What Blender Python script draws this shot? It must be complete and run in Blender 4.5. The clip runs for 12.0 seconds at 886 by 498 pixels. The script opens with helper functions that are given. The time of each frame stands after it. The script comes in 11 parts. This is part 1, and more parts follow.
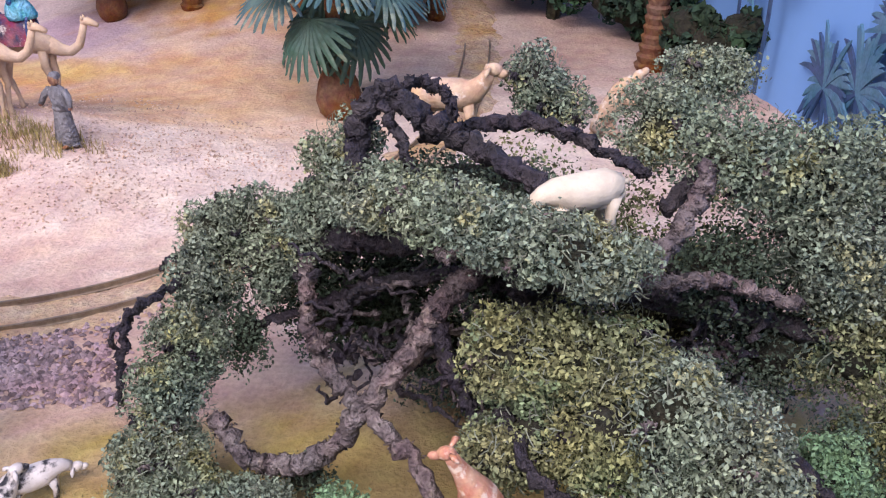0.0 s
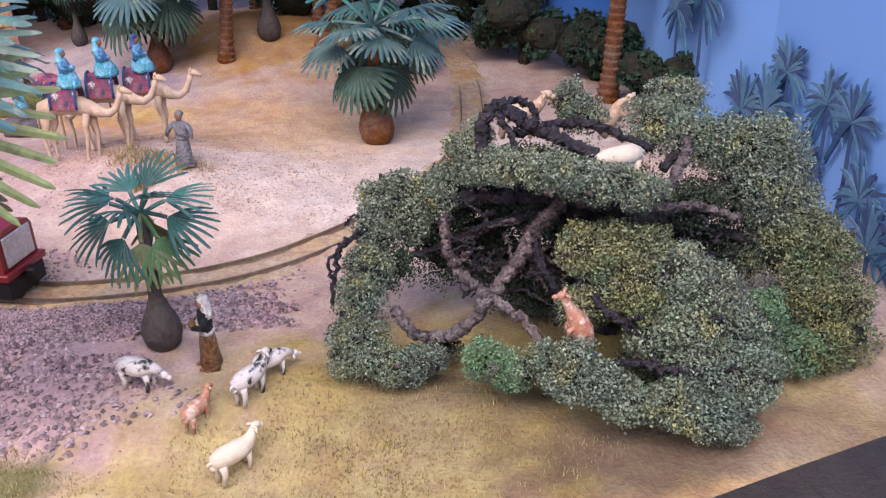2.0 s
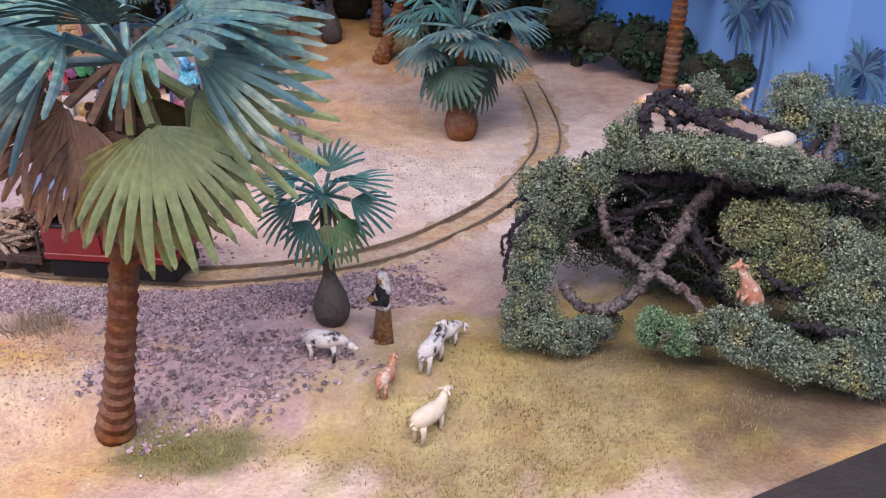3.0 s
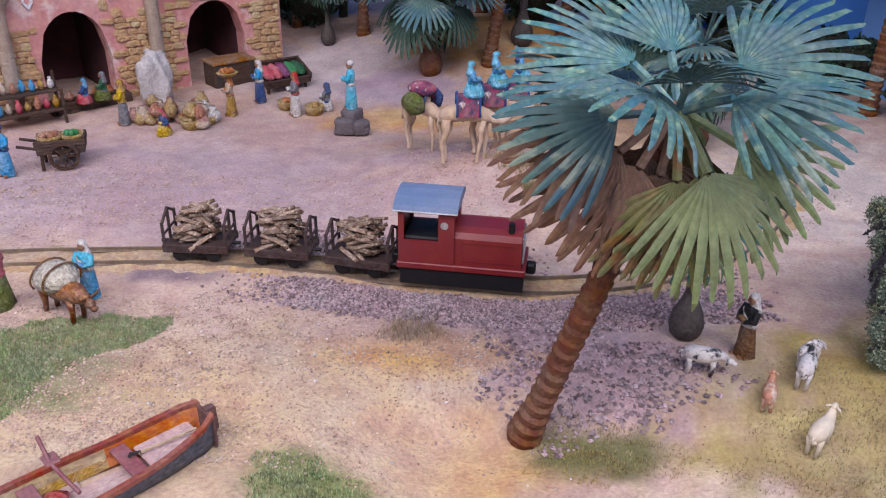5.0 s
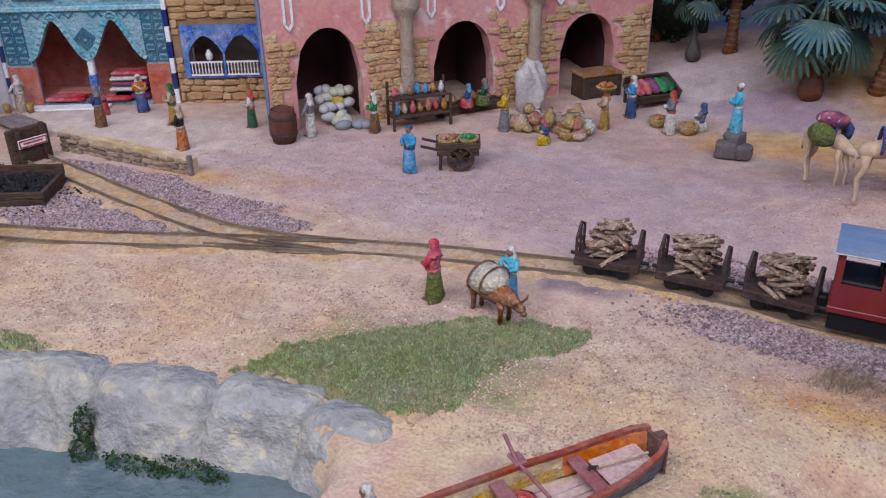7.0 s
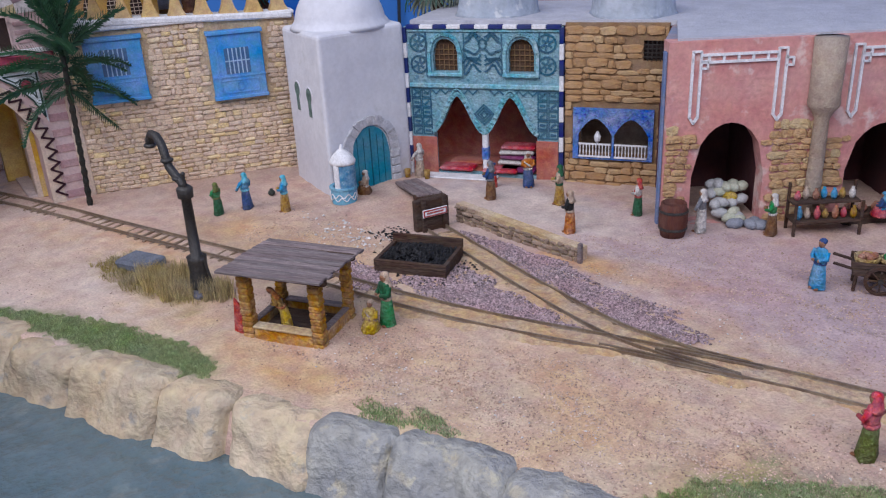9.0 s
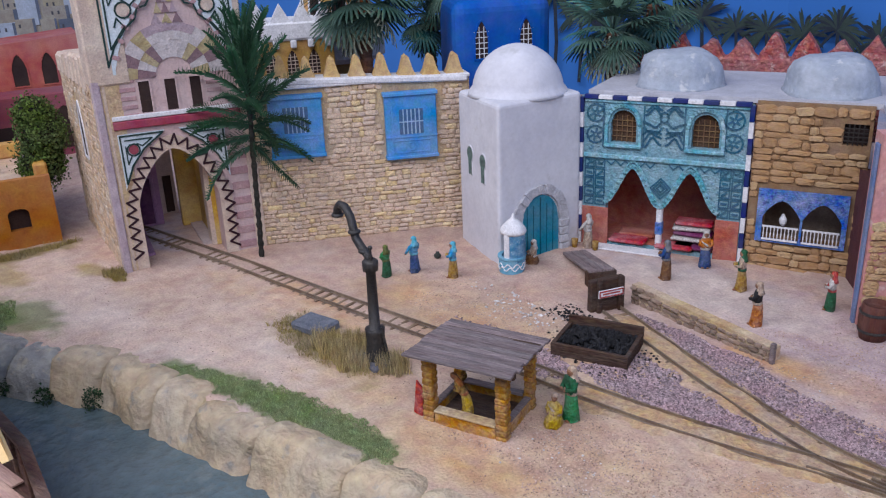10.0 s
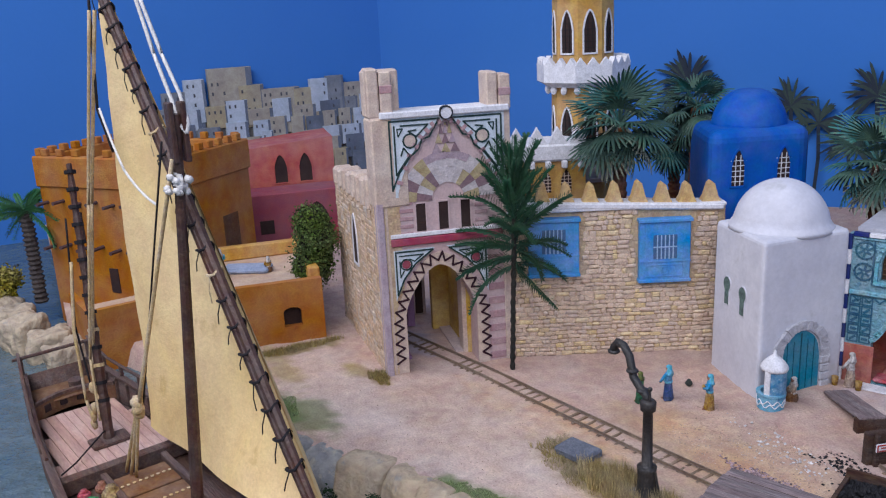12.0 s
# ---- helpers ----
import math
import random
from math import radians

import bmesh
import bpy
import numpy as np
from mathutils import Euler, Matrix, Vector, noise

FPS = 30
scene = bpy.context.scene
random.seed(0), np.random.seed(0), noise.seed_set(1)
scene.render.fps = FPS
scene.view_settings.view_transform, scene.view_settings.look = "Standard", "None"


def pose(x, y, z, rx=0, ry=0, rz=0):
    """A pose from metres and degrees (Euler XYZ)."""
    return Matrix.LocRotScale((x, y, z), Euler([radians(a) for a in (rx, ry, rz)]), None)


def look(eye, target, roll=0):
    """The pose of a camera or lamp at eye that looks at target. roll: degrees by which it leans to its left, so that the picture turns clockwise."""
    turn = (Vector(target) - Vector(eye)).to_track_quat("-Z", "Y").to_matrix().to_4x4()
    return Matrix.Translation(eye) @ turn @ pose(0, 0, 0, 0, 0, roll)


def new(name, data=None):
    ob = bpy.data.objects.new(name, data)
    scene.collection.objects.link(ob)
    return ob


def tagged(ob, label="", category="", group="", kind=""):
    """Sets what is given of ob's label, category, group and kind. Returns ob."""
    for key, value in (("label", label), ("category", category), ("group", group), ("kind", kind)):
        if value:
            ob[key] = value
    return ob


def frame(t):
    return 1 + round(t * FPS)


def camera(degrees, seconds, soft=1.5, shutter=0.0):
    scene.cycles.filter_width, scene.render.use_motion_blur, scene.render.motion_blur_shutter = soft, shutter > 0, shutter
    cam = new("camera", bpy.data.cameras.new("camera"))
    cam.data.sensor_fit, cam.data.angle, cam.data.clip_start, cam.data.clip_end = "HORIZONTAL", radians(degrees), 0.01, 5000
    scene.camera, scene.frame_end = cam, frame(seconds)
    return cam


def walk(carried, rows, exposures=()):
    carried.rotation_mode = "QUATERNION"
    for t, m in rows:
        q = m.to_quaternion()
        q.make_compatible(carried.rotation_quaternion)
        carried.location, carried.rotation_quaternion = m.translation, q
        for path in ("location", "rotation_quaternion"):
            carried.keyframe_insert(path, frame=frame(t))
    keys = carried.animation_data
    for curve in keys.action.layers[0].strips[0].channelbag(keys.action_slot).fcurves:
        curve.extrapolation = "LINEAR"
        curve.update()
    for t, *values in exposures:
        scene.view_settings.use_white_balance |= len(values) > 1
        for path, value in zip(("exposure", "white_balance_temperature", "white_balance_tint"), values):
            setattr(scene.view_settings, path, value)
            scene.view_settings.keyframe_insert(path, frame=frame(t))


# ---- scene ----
cam = camera(55.37, 12.0, soft=1.2)
EXPOSURES = [(0.0, 0.84, 6850, 22), (2.5, 0.66, 6800, 21), (4.5, 0.24, 6500, 17), (5.5, 0.22, 6380, 18), (7.0, -0.02, 6300, 13), (10.0, -0.10, 6080, 11), (12.0, -0.13, 6000, 11)]
PATH = [
    (0, (0.01486, 0.01514, 0.08807), (-0.02748, 0.27323, -0.05890), -1.21),
    (0.5, (0.01353, -0.00473, 0.09501), (-0.02526, 0.25536, -0.04939), -1.56),
    (1, (0.01051, -0.02357, 0.09834), (-0.01962, 0.23972, -0.04226), -1.39),
    (1.5, (0.00480, -0.04030, 0.10240), (-0.01914, 0.22575, -0.03415), -1.33),
    (2, (-0.00795, -0.05838, 0.10586), (-0.02624, 0.20983, -0.02729), -1.01),
    (2.5, (-0.02778, -0.07073, 0.10672), (-0.04244, 0.19907, -0.02365), -0.81),
    (2.7, (-0.03571, -0.07483, 0.10658), (-0.04835, 0.19521, -0.02351), -0.69),
    (4.3, (-0.12684, -0.08030, 0.11917), (-0.11120, 0.18598, -0.01811), 1.91),
    (4.5, (-0.13092, -0.08159, 0.12010), (-0.12382, 0.18508, -0.01715), 1.44),
    (5, (-0.13975, -0.08870, 0.12187), (-0.15164, 0.17778, -0.01543), 0.88),
    (5.5, (-0.15379, -0.09595, 0.12423), (-0.18447, 0.16926, -0.01261), 0.26),
    (6, (-0.16142, -0.09533, 0.12693), (-0.21127, 0.16732, -0.00919), -0.08),
    (6.5, (-0.17203, -0.09373, 0.12644), (-0.24472, 0.16352, -0.00971), -0.58),
    (7, (-0.18629, -0.09689, 0.12753), (-0.28424, 0.15161, -0.00906), -0.99),
    (7.5, (-0.19779, -0.10060, 0.13280), (-0.31729, 0.13875, -0.00297), -0.89),
    (7.6, (-0.20212, -0.09942, 0.13064), (-0.32535, 0.13916, -0.00313), -0.72),
    (7.7, (-0.20298, -0.10125, 0.13465), (-0.33173, 0.13366, -0.00041), -0.96),
    (9.3, (-0.23828, -0.10105, 0.14758), (-0.43687, 0.09103, 0.03068), -1.64),
    (9.4, (-0.24345, -0.10398, 0.15230), (-0.44245, 0.08747, 0.03505), -0.63),
    (9.5, (-0.24296, -0.10284, 0.15226), (-0.44784, 0.08430, 0.03823), -1.67),
    (10, (-0.25101, -0.10961, 0.16032), (-0.47126, 0.06375, 0.05337), -2.37),
    (10.5, (-0.25872, -0.11803, 0.16960), (-0.49107, 0.04263, 0.06860), -2.76),
    (11, (-0.26287, -0.12968, 0.17849), (-0.50592, 0.01848, 0.08375), -3.07),
    (11.5, (-0.26574, -0.14232, 0.18617), (-0.51850, -0.00624, 0.09901), -3.01),
    (12, (-0.26702, -0.14863, 0.19271), (-0.52630, -0.02120, 0.11188), -2.86),
]
walk(cam, [(t, look(eye, target, roll)) for t, eye, target, roll in PATH], exposures=EXPOSURES)


# ---- world, light ----
world = bpy.data.worlds.new("hall")
world.use_nodes = True
scene.world = world
wn = world.node_tree.nodes["Background"]
wn.inputs[0].default_value = (0.70, 0.78, 1.0, 1)
wn.inputs[1].default_value = 0.41


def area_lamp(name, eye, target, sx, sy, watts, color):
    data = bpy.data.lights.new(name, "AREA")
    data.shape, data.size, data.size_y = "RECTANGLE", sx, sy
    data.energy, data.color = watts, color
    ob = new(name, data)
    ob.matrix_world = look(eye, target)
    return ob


# one area lamp, out of view, for the strip lamps inferred above the layout
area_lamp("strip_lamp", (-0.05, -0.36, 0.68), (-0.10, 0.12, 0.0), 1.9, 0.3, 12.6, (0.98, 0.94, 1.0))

# ---- tools ----
CM = 0.01
rng = random.Random(7)


class Geo:
    """A mesh under way, in centimetres, with a material slot for each face."""

    def __init__(self):
        self.v, self.f, self.m, self.s = [], [], [], []
        self.slot, self.smooth, self.at = 0, False, Matrix.Identity(4)

    def add(self, verts, faces):
        n = len(self.v)
        self.v += [tuple(self.at @ Vector(p)) for p in verts]
        self.f += [tuple(n + i for i in face) for face in faces]
        self.m += [self.slot] * len(faces)
        self.s += [self.smooth] * len(faces)
        return self

    def box(self, x0, x1, y0, y1, z0, z1, b=0.0):
        if b <= 0:
            v = [(x, y, z) for x in (x0, x1) for y in (y0, y1) for z in (z0, z1)]
            return self.add(v, [(0, 1, 3, 2), (4, 6, 7, 5), (0, 4, 5, 1), (2, 3, 7, 6), (0, 2, 6, 4), (1, 5, 7, 3)])
        b = min(b, (x1 - x0) * 0.45, (y1 - y0) * 0.45, (z1 - z0) * 0.45)
        v, ix = [], {}
        for a, x in enumerate((x0, x1)):
            for c, y in enumerate((y0, y1)):
                for d, z in enumerate((z0, z1)):
                    sx, sy, sz = (b if a == 0 else -b), (b if c == 0 else -b), (b if d == 0 else -b)
                    for k, p in enumerate(((x, y + sy, z + sz), (x + sx, y, z + sz), (x + sx, y + sy, z))):
                        ix[a, c, d, k] = len(v)
                        v.append(p)
        f = []
        for a in (0, 1):
            f.append([ix[a, c, d, 0] for c, d in ((0, 0), (1, 0), (1, 1), (0, 1))])
            f.append([ix[c, a, d, 1] for c, d in ((0, 0), (1, 0), (1, 1), (0, 1))])
            f.append([ix[c, d, a, 2] for c, d in ((0, 0), (1, 0), (1, 1), (0, 1))])
            for c in (0, 1):
                f.append([ix[a, c, 0, 0], ix[a, c, 1, 0], ix[a, c, 1, 1], ix[a, c, 0, 1]])
                f.append([ix[a, 0, c, 0], ix[a, 1, c, 0], ix[a, 1, c, 2], ix[a, 0, c, 2]])
                f.append([ix[0, a, c, 1], ix[1, a, c, 1], ix[1, a, c, 2], ix[0, a, c, 2]])
                for d in (0, 1):
                    f.append([ix[a, c, d, 0], ix[a, c, d, 1], ix[a, c, d, 2]])
        return self.add(v, f)

    def lathe(self, prof, x=0, y=0, seg=12, sx=1.0, sy=1.0, turn=0.0):
        v, f = [], []
        for r, z in prof:
            for k in range(seg):
                a = turn + 2 * math.pi * k / seg
                v.append((x + sx * r * math.cos(a), y + sy * r * math.sin(a), z))
        for j in range(len(prof) - 1):
            for k in range(seg):
                q = (k + 1) % seg
                f.append((j * seg + k, j * seg + q, (j + 1) * seg + q, (j + 1) * seg + k))
        f.append(tuple(range(seg))[::-1])
        f.append(tuple((len(prof) - 1) * seg + k for k in range(seg)))
        return self.add(v, f)

    def tube(self, pts, rad, seg=6, wob=0.0):
        pts = [Vector(p) for p in pts]
        if not isinstance(rad, (list, tuple)):
            rad = [rad] * len(pts)
        v, f, side = [], [], None
        for j, p in enumerate(pts):
            d = (pts[min(j + 1, len(pts) - 1)] - pts[max(j - 1, 0)]).normalized()
            side = d.orthogonal().normalized() if side is None else (side - d * side.dot(d)).normalized()
            up = d.cross(side)
            for k in range(seg):
                a = 2 * math.pi * k / seg
                r = rad[j] * (1 + (wob * rng.uniform(-1, 1) if wob else 0))
                v.append(tuple(p + r * (math.cos(a) * side + math.sin(a) * up)))
        for j in range(len(pts) - 1):
            for k in range(seg):
                q = (k + 1) % seg
                f.append((j * seg + k, j * seg + q, (j + 1) * seg + q, (j + 1) * seg + k))
        f.append(tuple(range(seg))[::-1])
        f.append(tuple((len(pts) - 1) * seg + k for k in range(seg)))
        return self.add(v, f)

    def ball(self, c, r, seg=10, rings=6, rough=0.0):
        if not isinstance(r, (list, tuple)):
            r = (r, r, r)
        v, f = [(c[0], c[1], c[2] - r[2])], []
        for j in range(1, rings):
            t = math.pi * j / rings
            for k in range(seg):
                a = 2 * math.pi * k / seg
                q = 1 + (rough * rng.uniform(-1, 1) if rough else 0)
                v.append((c[0] + q * r[0] * math.sin(t) * math.cos(a), c[1] + q * r[1] * math.sin(t) * math.sin(a), c[2] - q * r[2] * math.cos(t)))
        v.append((c[0], c[1], c[2] + r[2]))
        top = len(v) - 1
        for k in range(seg):
            q = (k + 1) % seg
            f.append((0, 1 + q, 1 + k))
            f.append((top, top - seg + k, top - seg + q))
            for j in range(rings - 2):
                f.append((1 + j * seg + k, 1 + j * seg + q, 1 + (j + 1) * seg + q, 1 + (j + 1) * seg + k))
        return self.add(v, f)

    def prism(self, poly, y0, y1):
        """A polygon in x and z, drawn out from y0 to y1."""
        n = len(poly)
        v = [(x, y0, z) for x, z in poly] + [(x, y1, z) for x, z in poly]
        f = [tuple(range(n)), tuple(range(2 * n - 1, n - 1, -1))]
        f += [(k, n + k, n + (k + 1) % n, (k + 1) % n) for k in range(n)]
        return self.add(v, f)

    def bar(self, poly, y0, y1, w, closed=False):
        """A flat ribbon of width w along a line in x and z, raised from y0 to y1."""
        p = [Vector((x, z)) for x, z in poly]
        n = len(p)
        for k in range(n if closed else n - 1):
            a, b = p[k], p[(k + 1) % n]
            d = (b - a).normalized()
            s = Vector((-d.y, d.x)) * w / 2
            a, b = a - d * w * 0.3, b + d * w * 0.3
            self.prism([tuple(a + s), tuple(b + s), tuple(b - s), tuple(a - s)], y0, y1)
        return self

    def sweep(self, rows):
        """A closed band through rows of equal rings of points."""
        m = len(rows[0])
        f = [(k * m + j, k * m + (j + 1) % m, (k + 1) * m + (j + 1) % m, (k + 1) * m + j) for k in range(len(rows) - 1) for j in range(m)]
        return self.add([p for row in rows for p in row], f + [tuple(range(m))[::-1], tuple((len(rows) - 1) * m + j for j in range(m))])

    def build(self, name, mats, parent=None, label="", pose_m=None):
        me = bpy.data.meshes.new(name)
        me.from_pydata([(x * CM, y * CM, z * CM) for x, y, z in self.v], [], self.f)
        for m in mats if isinstance(mats, (list, tuple)) else [mats]:
            me.materials.append(m)
        me.polygons.foreach_set("material_index", self.m)
        me.polygons.foreach_set("use_smooth", self.s)
        me.update()
        ob = new(name, me)
        if parent:
            ob.parent = parent
        if pose_m:
            ob.matrix_basis = pose_m
        if label:
            ob["label"] = label
        return ob


def cm_pose(x, y, z=0.0, rz=0.0, rx=0.0, ry=0.0):
    return pose(x * CM, y * CM, z * CM, rx, ry, rz)


def thing(name, x, y, z, rz, label, category, group="", kind=""):
    ob = new(name)
    ob.empty_display_size = 0.005
    ob.matrix_basis = cm_pose(x, y, z, rz)
    return tagged(ob, label, category, group, kind)


def facade(g, w, h, t, holes, z0=0.0, x0=0.0, top=None):
    """A wall w wide along x, t thick along +y, with holes (left, right, bottom, arch) whose arch(x) gives the top."""
    xs = {x0, x0 + w}
    for l, r, b, arch in holes:
        n = 10
        xs |= {l + (r - l) * k / n for k in range(n + 1)}
    if top:
        xs |= {x0 + w * k / 30 for k in range(31)}
    xs = sorted(xs)
    for a, b in zip(xs, xs[1:]):
        if b - a < 1e-5:
            continue
        mid = (a + b) / 2
        spans = sorted((hb, arch(a), arch(b)) for l, r, hb, arch in holes if l < mid < r)
        ta, tb = (top(a), top(b)) if top else (h, h)
        za = zb = z0
        for hb, ua, ub in spans + [(None, None, None)]:
            ea, eb = (hb, hb) if hb is not None else (ta, tb)
            if max(ea - za, eb - zb) > 1e-4:
                for y, flip in ((0, False), (t, True)):
                    q = [(a, y, za), (b, y, zb), (b, y, eb), (a, y, ea)]
                    g.add(q[::-1] if flip else q, [(0, 1, 2, 3)])
            if hb is not None:
                if hb > z0 + 1e-4:
                    g.add([(a, 0, hb), (b, 0, hb), (b, t, hb), (a, t, hb)], [(0, 1, 2, 3)])
                g.add([(a, 0, ua), (b, 0, ub), (b, t, ub), (a, t, ua)], [(3, 2, 1, 0)])
                za, zb = ua, ub
        g.add([(a, 0, ta), (b, 0, tb), (b, t, tb), (a, t, ta)], [(0, 1, 2, 3)])
    for l, r, hb, arch in holes:
        g.add([(l, 0, hb), (l, t, hb), (l, t, arch(l)), (l, 0, arch(l))], [(0, 1, 2, 3)])
        g.add([(r, 0, hb), (r, t, hb), (r, t, arch(r)), (r, 0, arch(r))], [(3, 2, 1, 0)])
    ea, eb = (top(x0), top(x0 + w)) if top else (h, h)
    g.add([(x0, 0, z0), (x0, 0, ea), (x0, t, ea), (x0, t, z0)], [(0, 1, 2, 3)])
    g.add([(x0 + w, 0, z0), (x0 + w, t, z0), (x0 + w, t, eb), (x0 + w, 0, eb)], [(0, 1, 2, 3)])
    return g


def arch_round(l, r, spring, rise=None):
    c, w = (l + r) / 2, (r - l) / 2
    rise = w if rise is None else rise
    return lambda x: spring + rise * math.sqrt(max(0.0, 1 - ((x - c) / w) ** 2))


def arch_point(l, r, spring, rise):
    c, w = (l + r) / 2, (r - l) / 2
    return lambda x: spring + rise * (max(0.0, 1 - (abs(x - c) / w) ** 1.7)) ** 0.8


def arch_bell(l, r, spring, rise, power=0.5):
    """A bell-shaped arch with flaring feet and a soft point."""
    def top(x):
        u = min(1.0, abs((2 * x - l - r) / (r - l)))
        return spring + rise * (0.84 * (0.5 + 0.5 * math.cos(math.pi * u)) ** power + 0.16 * (1 - u))
    return top


def flat(z):
    return lambda x: z


# ---- materials ----
def mat(name, a, b=None, size=1.0, rough=0.85, bump=0.3, fine=12.0, grain=0.15, metal=0.0, c=None, c_at=0.62, by_object=0.0, by_island=0.0, spec=0.3, stretch=(1, 1, 1), dist=0.0015, pick=False):
    """Colours a and b in patches of the given size in centimetres, stained with c, with grain and fine relief."""
    m = bpy.data.materials.new(name)
    m.use_nodes = True
    nt = m.node_tree
    n, l = nt.nodes, nt.links
    p = n["Principled BSDF"]
    p.inputs["Roughness"].default_value, p.inputs["Metallic"].default_value = rough, metal
    p.inputs["Specular IOR Level"].default_value = spec
    tc = n.new("ShaderNodeTexCoord")
    mp = n.new("ShaderNodeMapping")
    mp.inputs["Scale"].default_value = (100 * stretch[0], 100 * stretch[1], 100 * stretch[2])
    l.new(tc.outputs["Object"], mp.inputs[0])

    def tex(scale, detail):
        t = n.new("ShaderNodeTexNoise")
        t.inputs["Scale"].default_value, t.inputs["Detail"].default_value = scale, detail
        t.inputs["Roughness"].default_value = 0.6
        l.new(mp.outputs[0], t.inputs["Vector"])
        return t

    def ramp(src, lo, hi):
        r = n.new("ShaderNodeMapRange")
        r.inputs[1].default_value, r.inputs[2].default_value = lo, hi
        l.new(src, r.inputs[0])
        return r.outputs[0]

    def mix(f, ca, cb, kind="MIX"):
        x = n.new("ShaderNodeMix")
        x.data_type, x.blend_type = "RGBA", kind
        for sock, val in ((x.inputs[0], f), (x.inputs[6], ca), (x.inputs[7], cb)):
            if isinstance(val, bpy.types.NodeSocket):
                l.new(val, sock)
            elif isinstance(val, (int, float)):
                sock.default_value = val
            else:
                sock.default_value = (*val, 1)
        return x.outputs[2]

    b = b or tuple(v * 0.8 for v in a)
    big, small = tex(1.0 / size, 4), tex(fine, 3)
    col = mix(ramp(big.outputs[0], 0.35, 0.65), a, b)
    if pick:
        # each piece takes its own tone between the colours
        who, isle, both, part_of = n.new("ShaderNodeObjectInfo"), n.new("ShaderNodeNewGeometry"), n.new("ShaderNodeMath"), n.new("ShaderNodeMath")
        l.new(who.outputs["Random"], both.inputs[0])
        l.new(isle.outputs["Random Per Island"], both.inputs[1])
        part_of.operation = "FRACT"
        l.new(both.outputs[0], part_of.inputs[0])
        col = mix(part_of.outputs[0], col, b)
        if c:
            col = mix(ramp(part_of.outputs[0], 0.72, 0.9), col, c)
    elif c:
        col = mix(ramp(tex(1.7 / size, 5).outputs[0], c_at, c_at + 0.08), col, c)
    lo, hi = 1 - grain, 1 + grain
    vr = n.new("ShaderNodeMapRange")
    vr.inputs[1].default_value, vr.inputs[2].default_value, vr.inputs[3].default_value, vr.inputs[4].default_value = 0.3, 0.7, lo, hi
    l.new(small.outputs[0], vr.inputs[0])
    val = vr.outputs[0]
    for amount, node, out in ((by_object, "ShaderNodeObjectInfo", "Random"), (by_island, "ShaderNodeNewGeometry", "Random Per Island")):
        if amount:
            o = n.new(node)
            q = n.new("ShaderNodeMapRange")
            q.inputs[3].default_value, q.inputs[4].default_value = 1 - amount, 1 + amount
            l.new(o.outputs[out], q.inputs[0])
            mu = n.new("ShaderNodeMath")
            mu.operation = "MULTIPLY"
            l.new(val, mu.inputs[0])
            l.new(q.outputs[0], mu.inputs[1])
            val = mu.outputs[0]
    mid = tex(3.1 / size, 5)
    wide = tex(0.55 / size, 3)
    mv = n.new("ShaderNodeMapRange")
    mv.inputs[1].default_value, mv.inputs[2].default_value, mv.inputs[3].default_value, mv.inputs[4].default_value = 0.32, 0.68, 1 - 0.75 * grain, 1 + 0.75 * grain
    l.new(mid.outputs[0], mv.inputs[0])
    mm = n.new("ShaderNodeMath")
    mm.operation = "MULTIPLY"
    l.new(val, mm.inputs[0])
    l.new(mv.outputs[0], mm.inputs[1])
    val = mm.outputs[0]
    hsv = n.new("ShaderNodeHueSaturation")
    for src, sock, a0, a1 in ((mid, "Hue", 0.5 - 0.10 * grain, 0.5 + 0.10 * grain), (wide, "Saturation", 1 - 1.2 * grain, 1 + 1.2 * grain)):
        q = n.new("ShaderNodeMapRange")
        q.inputs[1].default_value, q.inputs[2].default_value, q.inputs[3].default_value, q.inputs[4].default_value = 0.3, 0.7, a0, a1
        l.new(src.outputs[0], q.inputs[0])
        l.new(q.outputs[0], hsv.inputs[sock])
    l.new(val, hsv.inputs["Value"])
    l.new(col, hsv.inputs["Color"])
    l.new(hsv.outputs[0], p.inputs["Base Color"])
    if bump:
        bp = n.new("ShaderNodeBump")
        bp.inputs["Strength"].default_value, bp.inputs["Distance"].default_value = bump, dist
        add = n.new("ShaderNodeMath")
        add.operation = "MULTIPLY_ADD"
        l.new(mid.outputs[0], add.inputs[0])
        add.inputs[1].default_value = 1.6
        l.new(small.outputs[0], add.inputs[2])
        l.new(add.outputs[0], bp.inputs["Height"])
        l.new(bp.outputs[0], p.inputs["Normal"])
    return m


PLASTER = mat("white_plaster", (0.66, 0.66, 0.70), (0.58, 0.58, 0.63), 2.5, 0.8, 0.2, 4, 0.05, c=(0.55, 0.55, 0.57), dist=0.0012)
WALL_STONE = mat("rubble_stone", (0.77, 0.63, 0.45), (0.72, 0.55, 0.44), 0.9, 0.9, 0.5, 7, 0.14, by_object=0.10, by_island=0.10, c=(0.80, 0.63, 0.37), pick=True, dist=0.0018)
MORTAR = mat("mortar", (0.60, 0.46, 0.32), (0.52, 0.39, 0.24), 1.6, 0.95, 0.6, 9, 0.2)
BRICK_STONE = mat("brown_block", (0.45, 0.29, 0.155), (0.37, 0.225, 0.12), 0.9, 0.9, 0.4, 5, 0.10, by_object=0.08, by_island=0.08, c=(0.50, 0.35, 0.20), pick=True, dist=0.0015)
BRICK_MORTAR = mat("brown_mortar", (0.28, 0.175, 0.095), (0.23, 0.145, 0.08), 1.0)
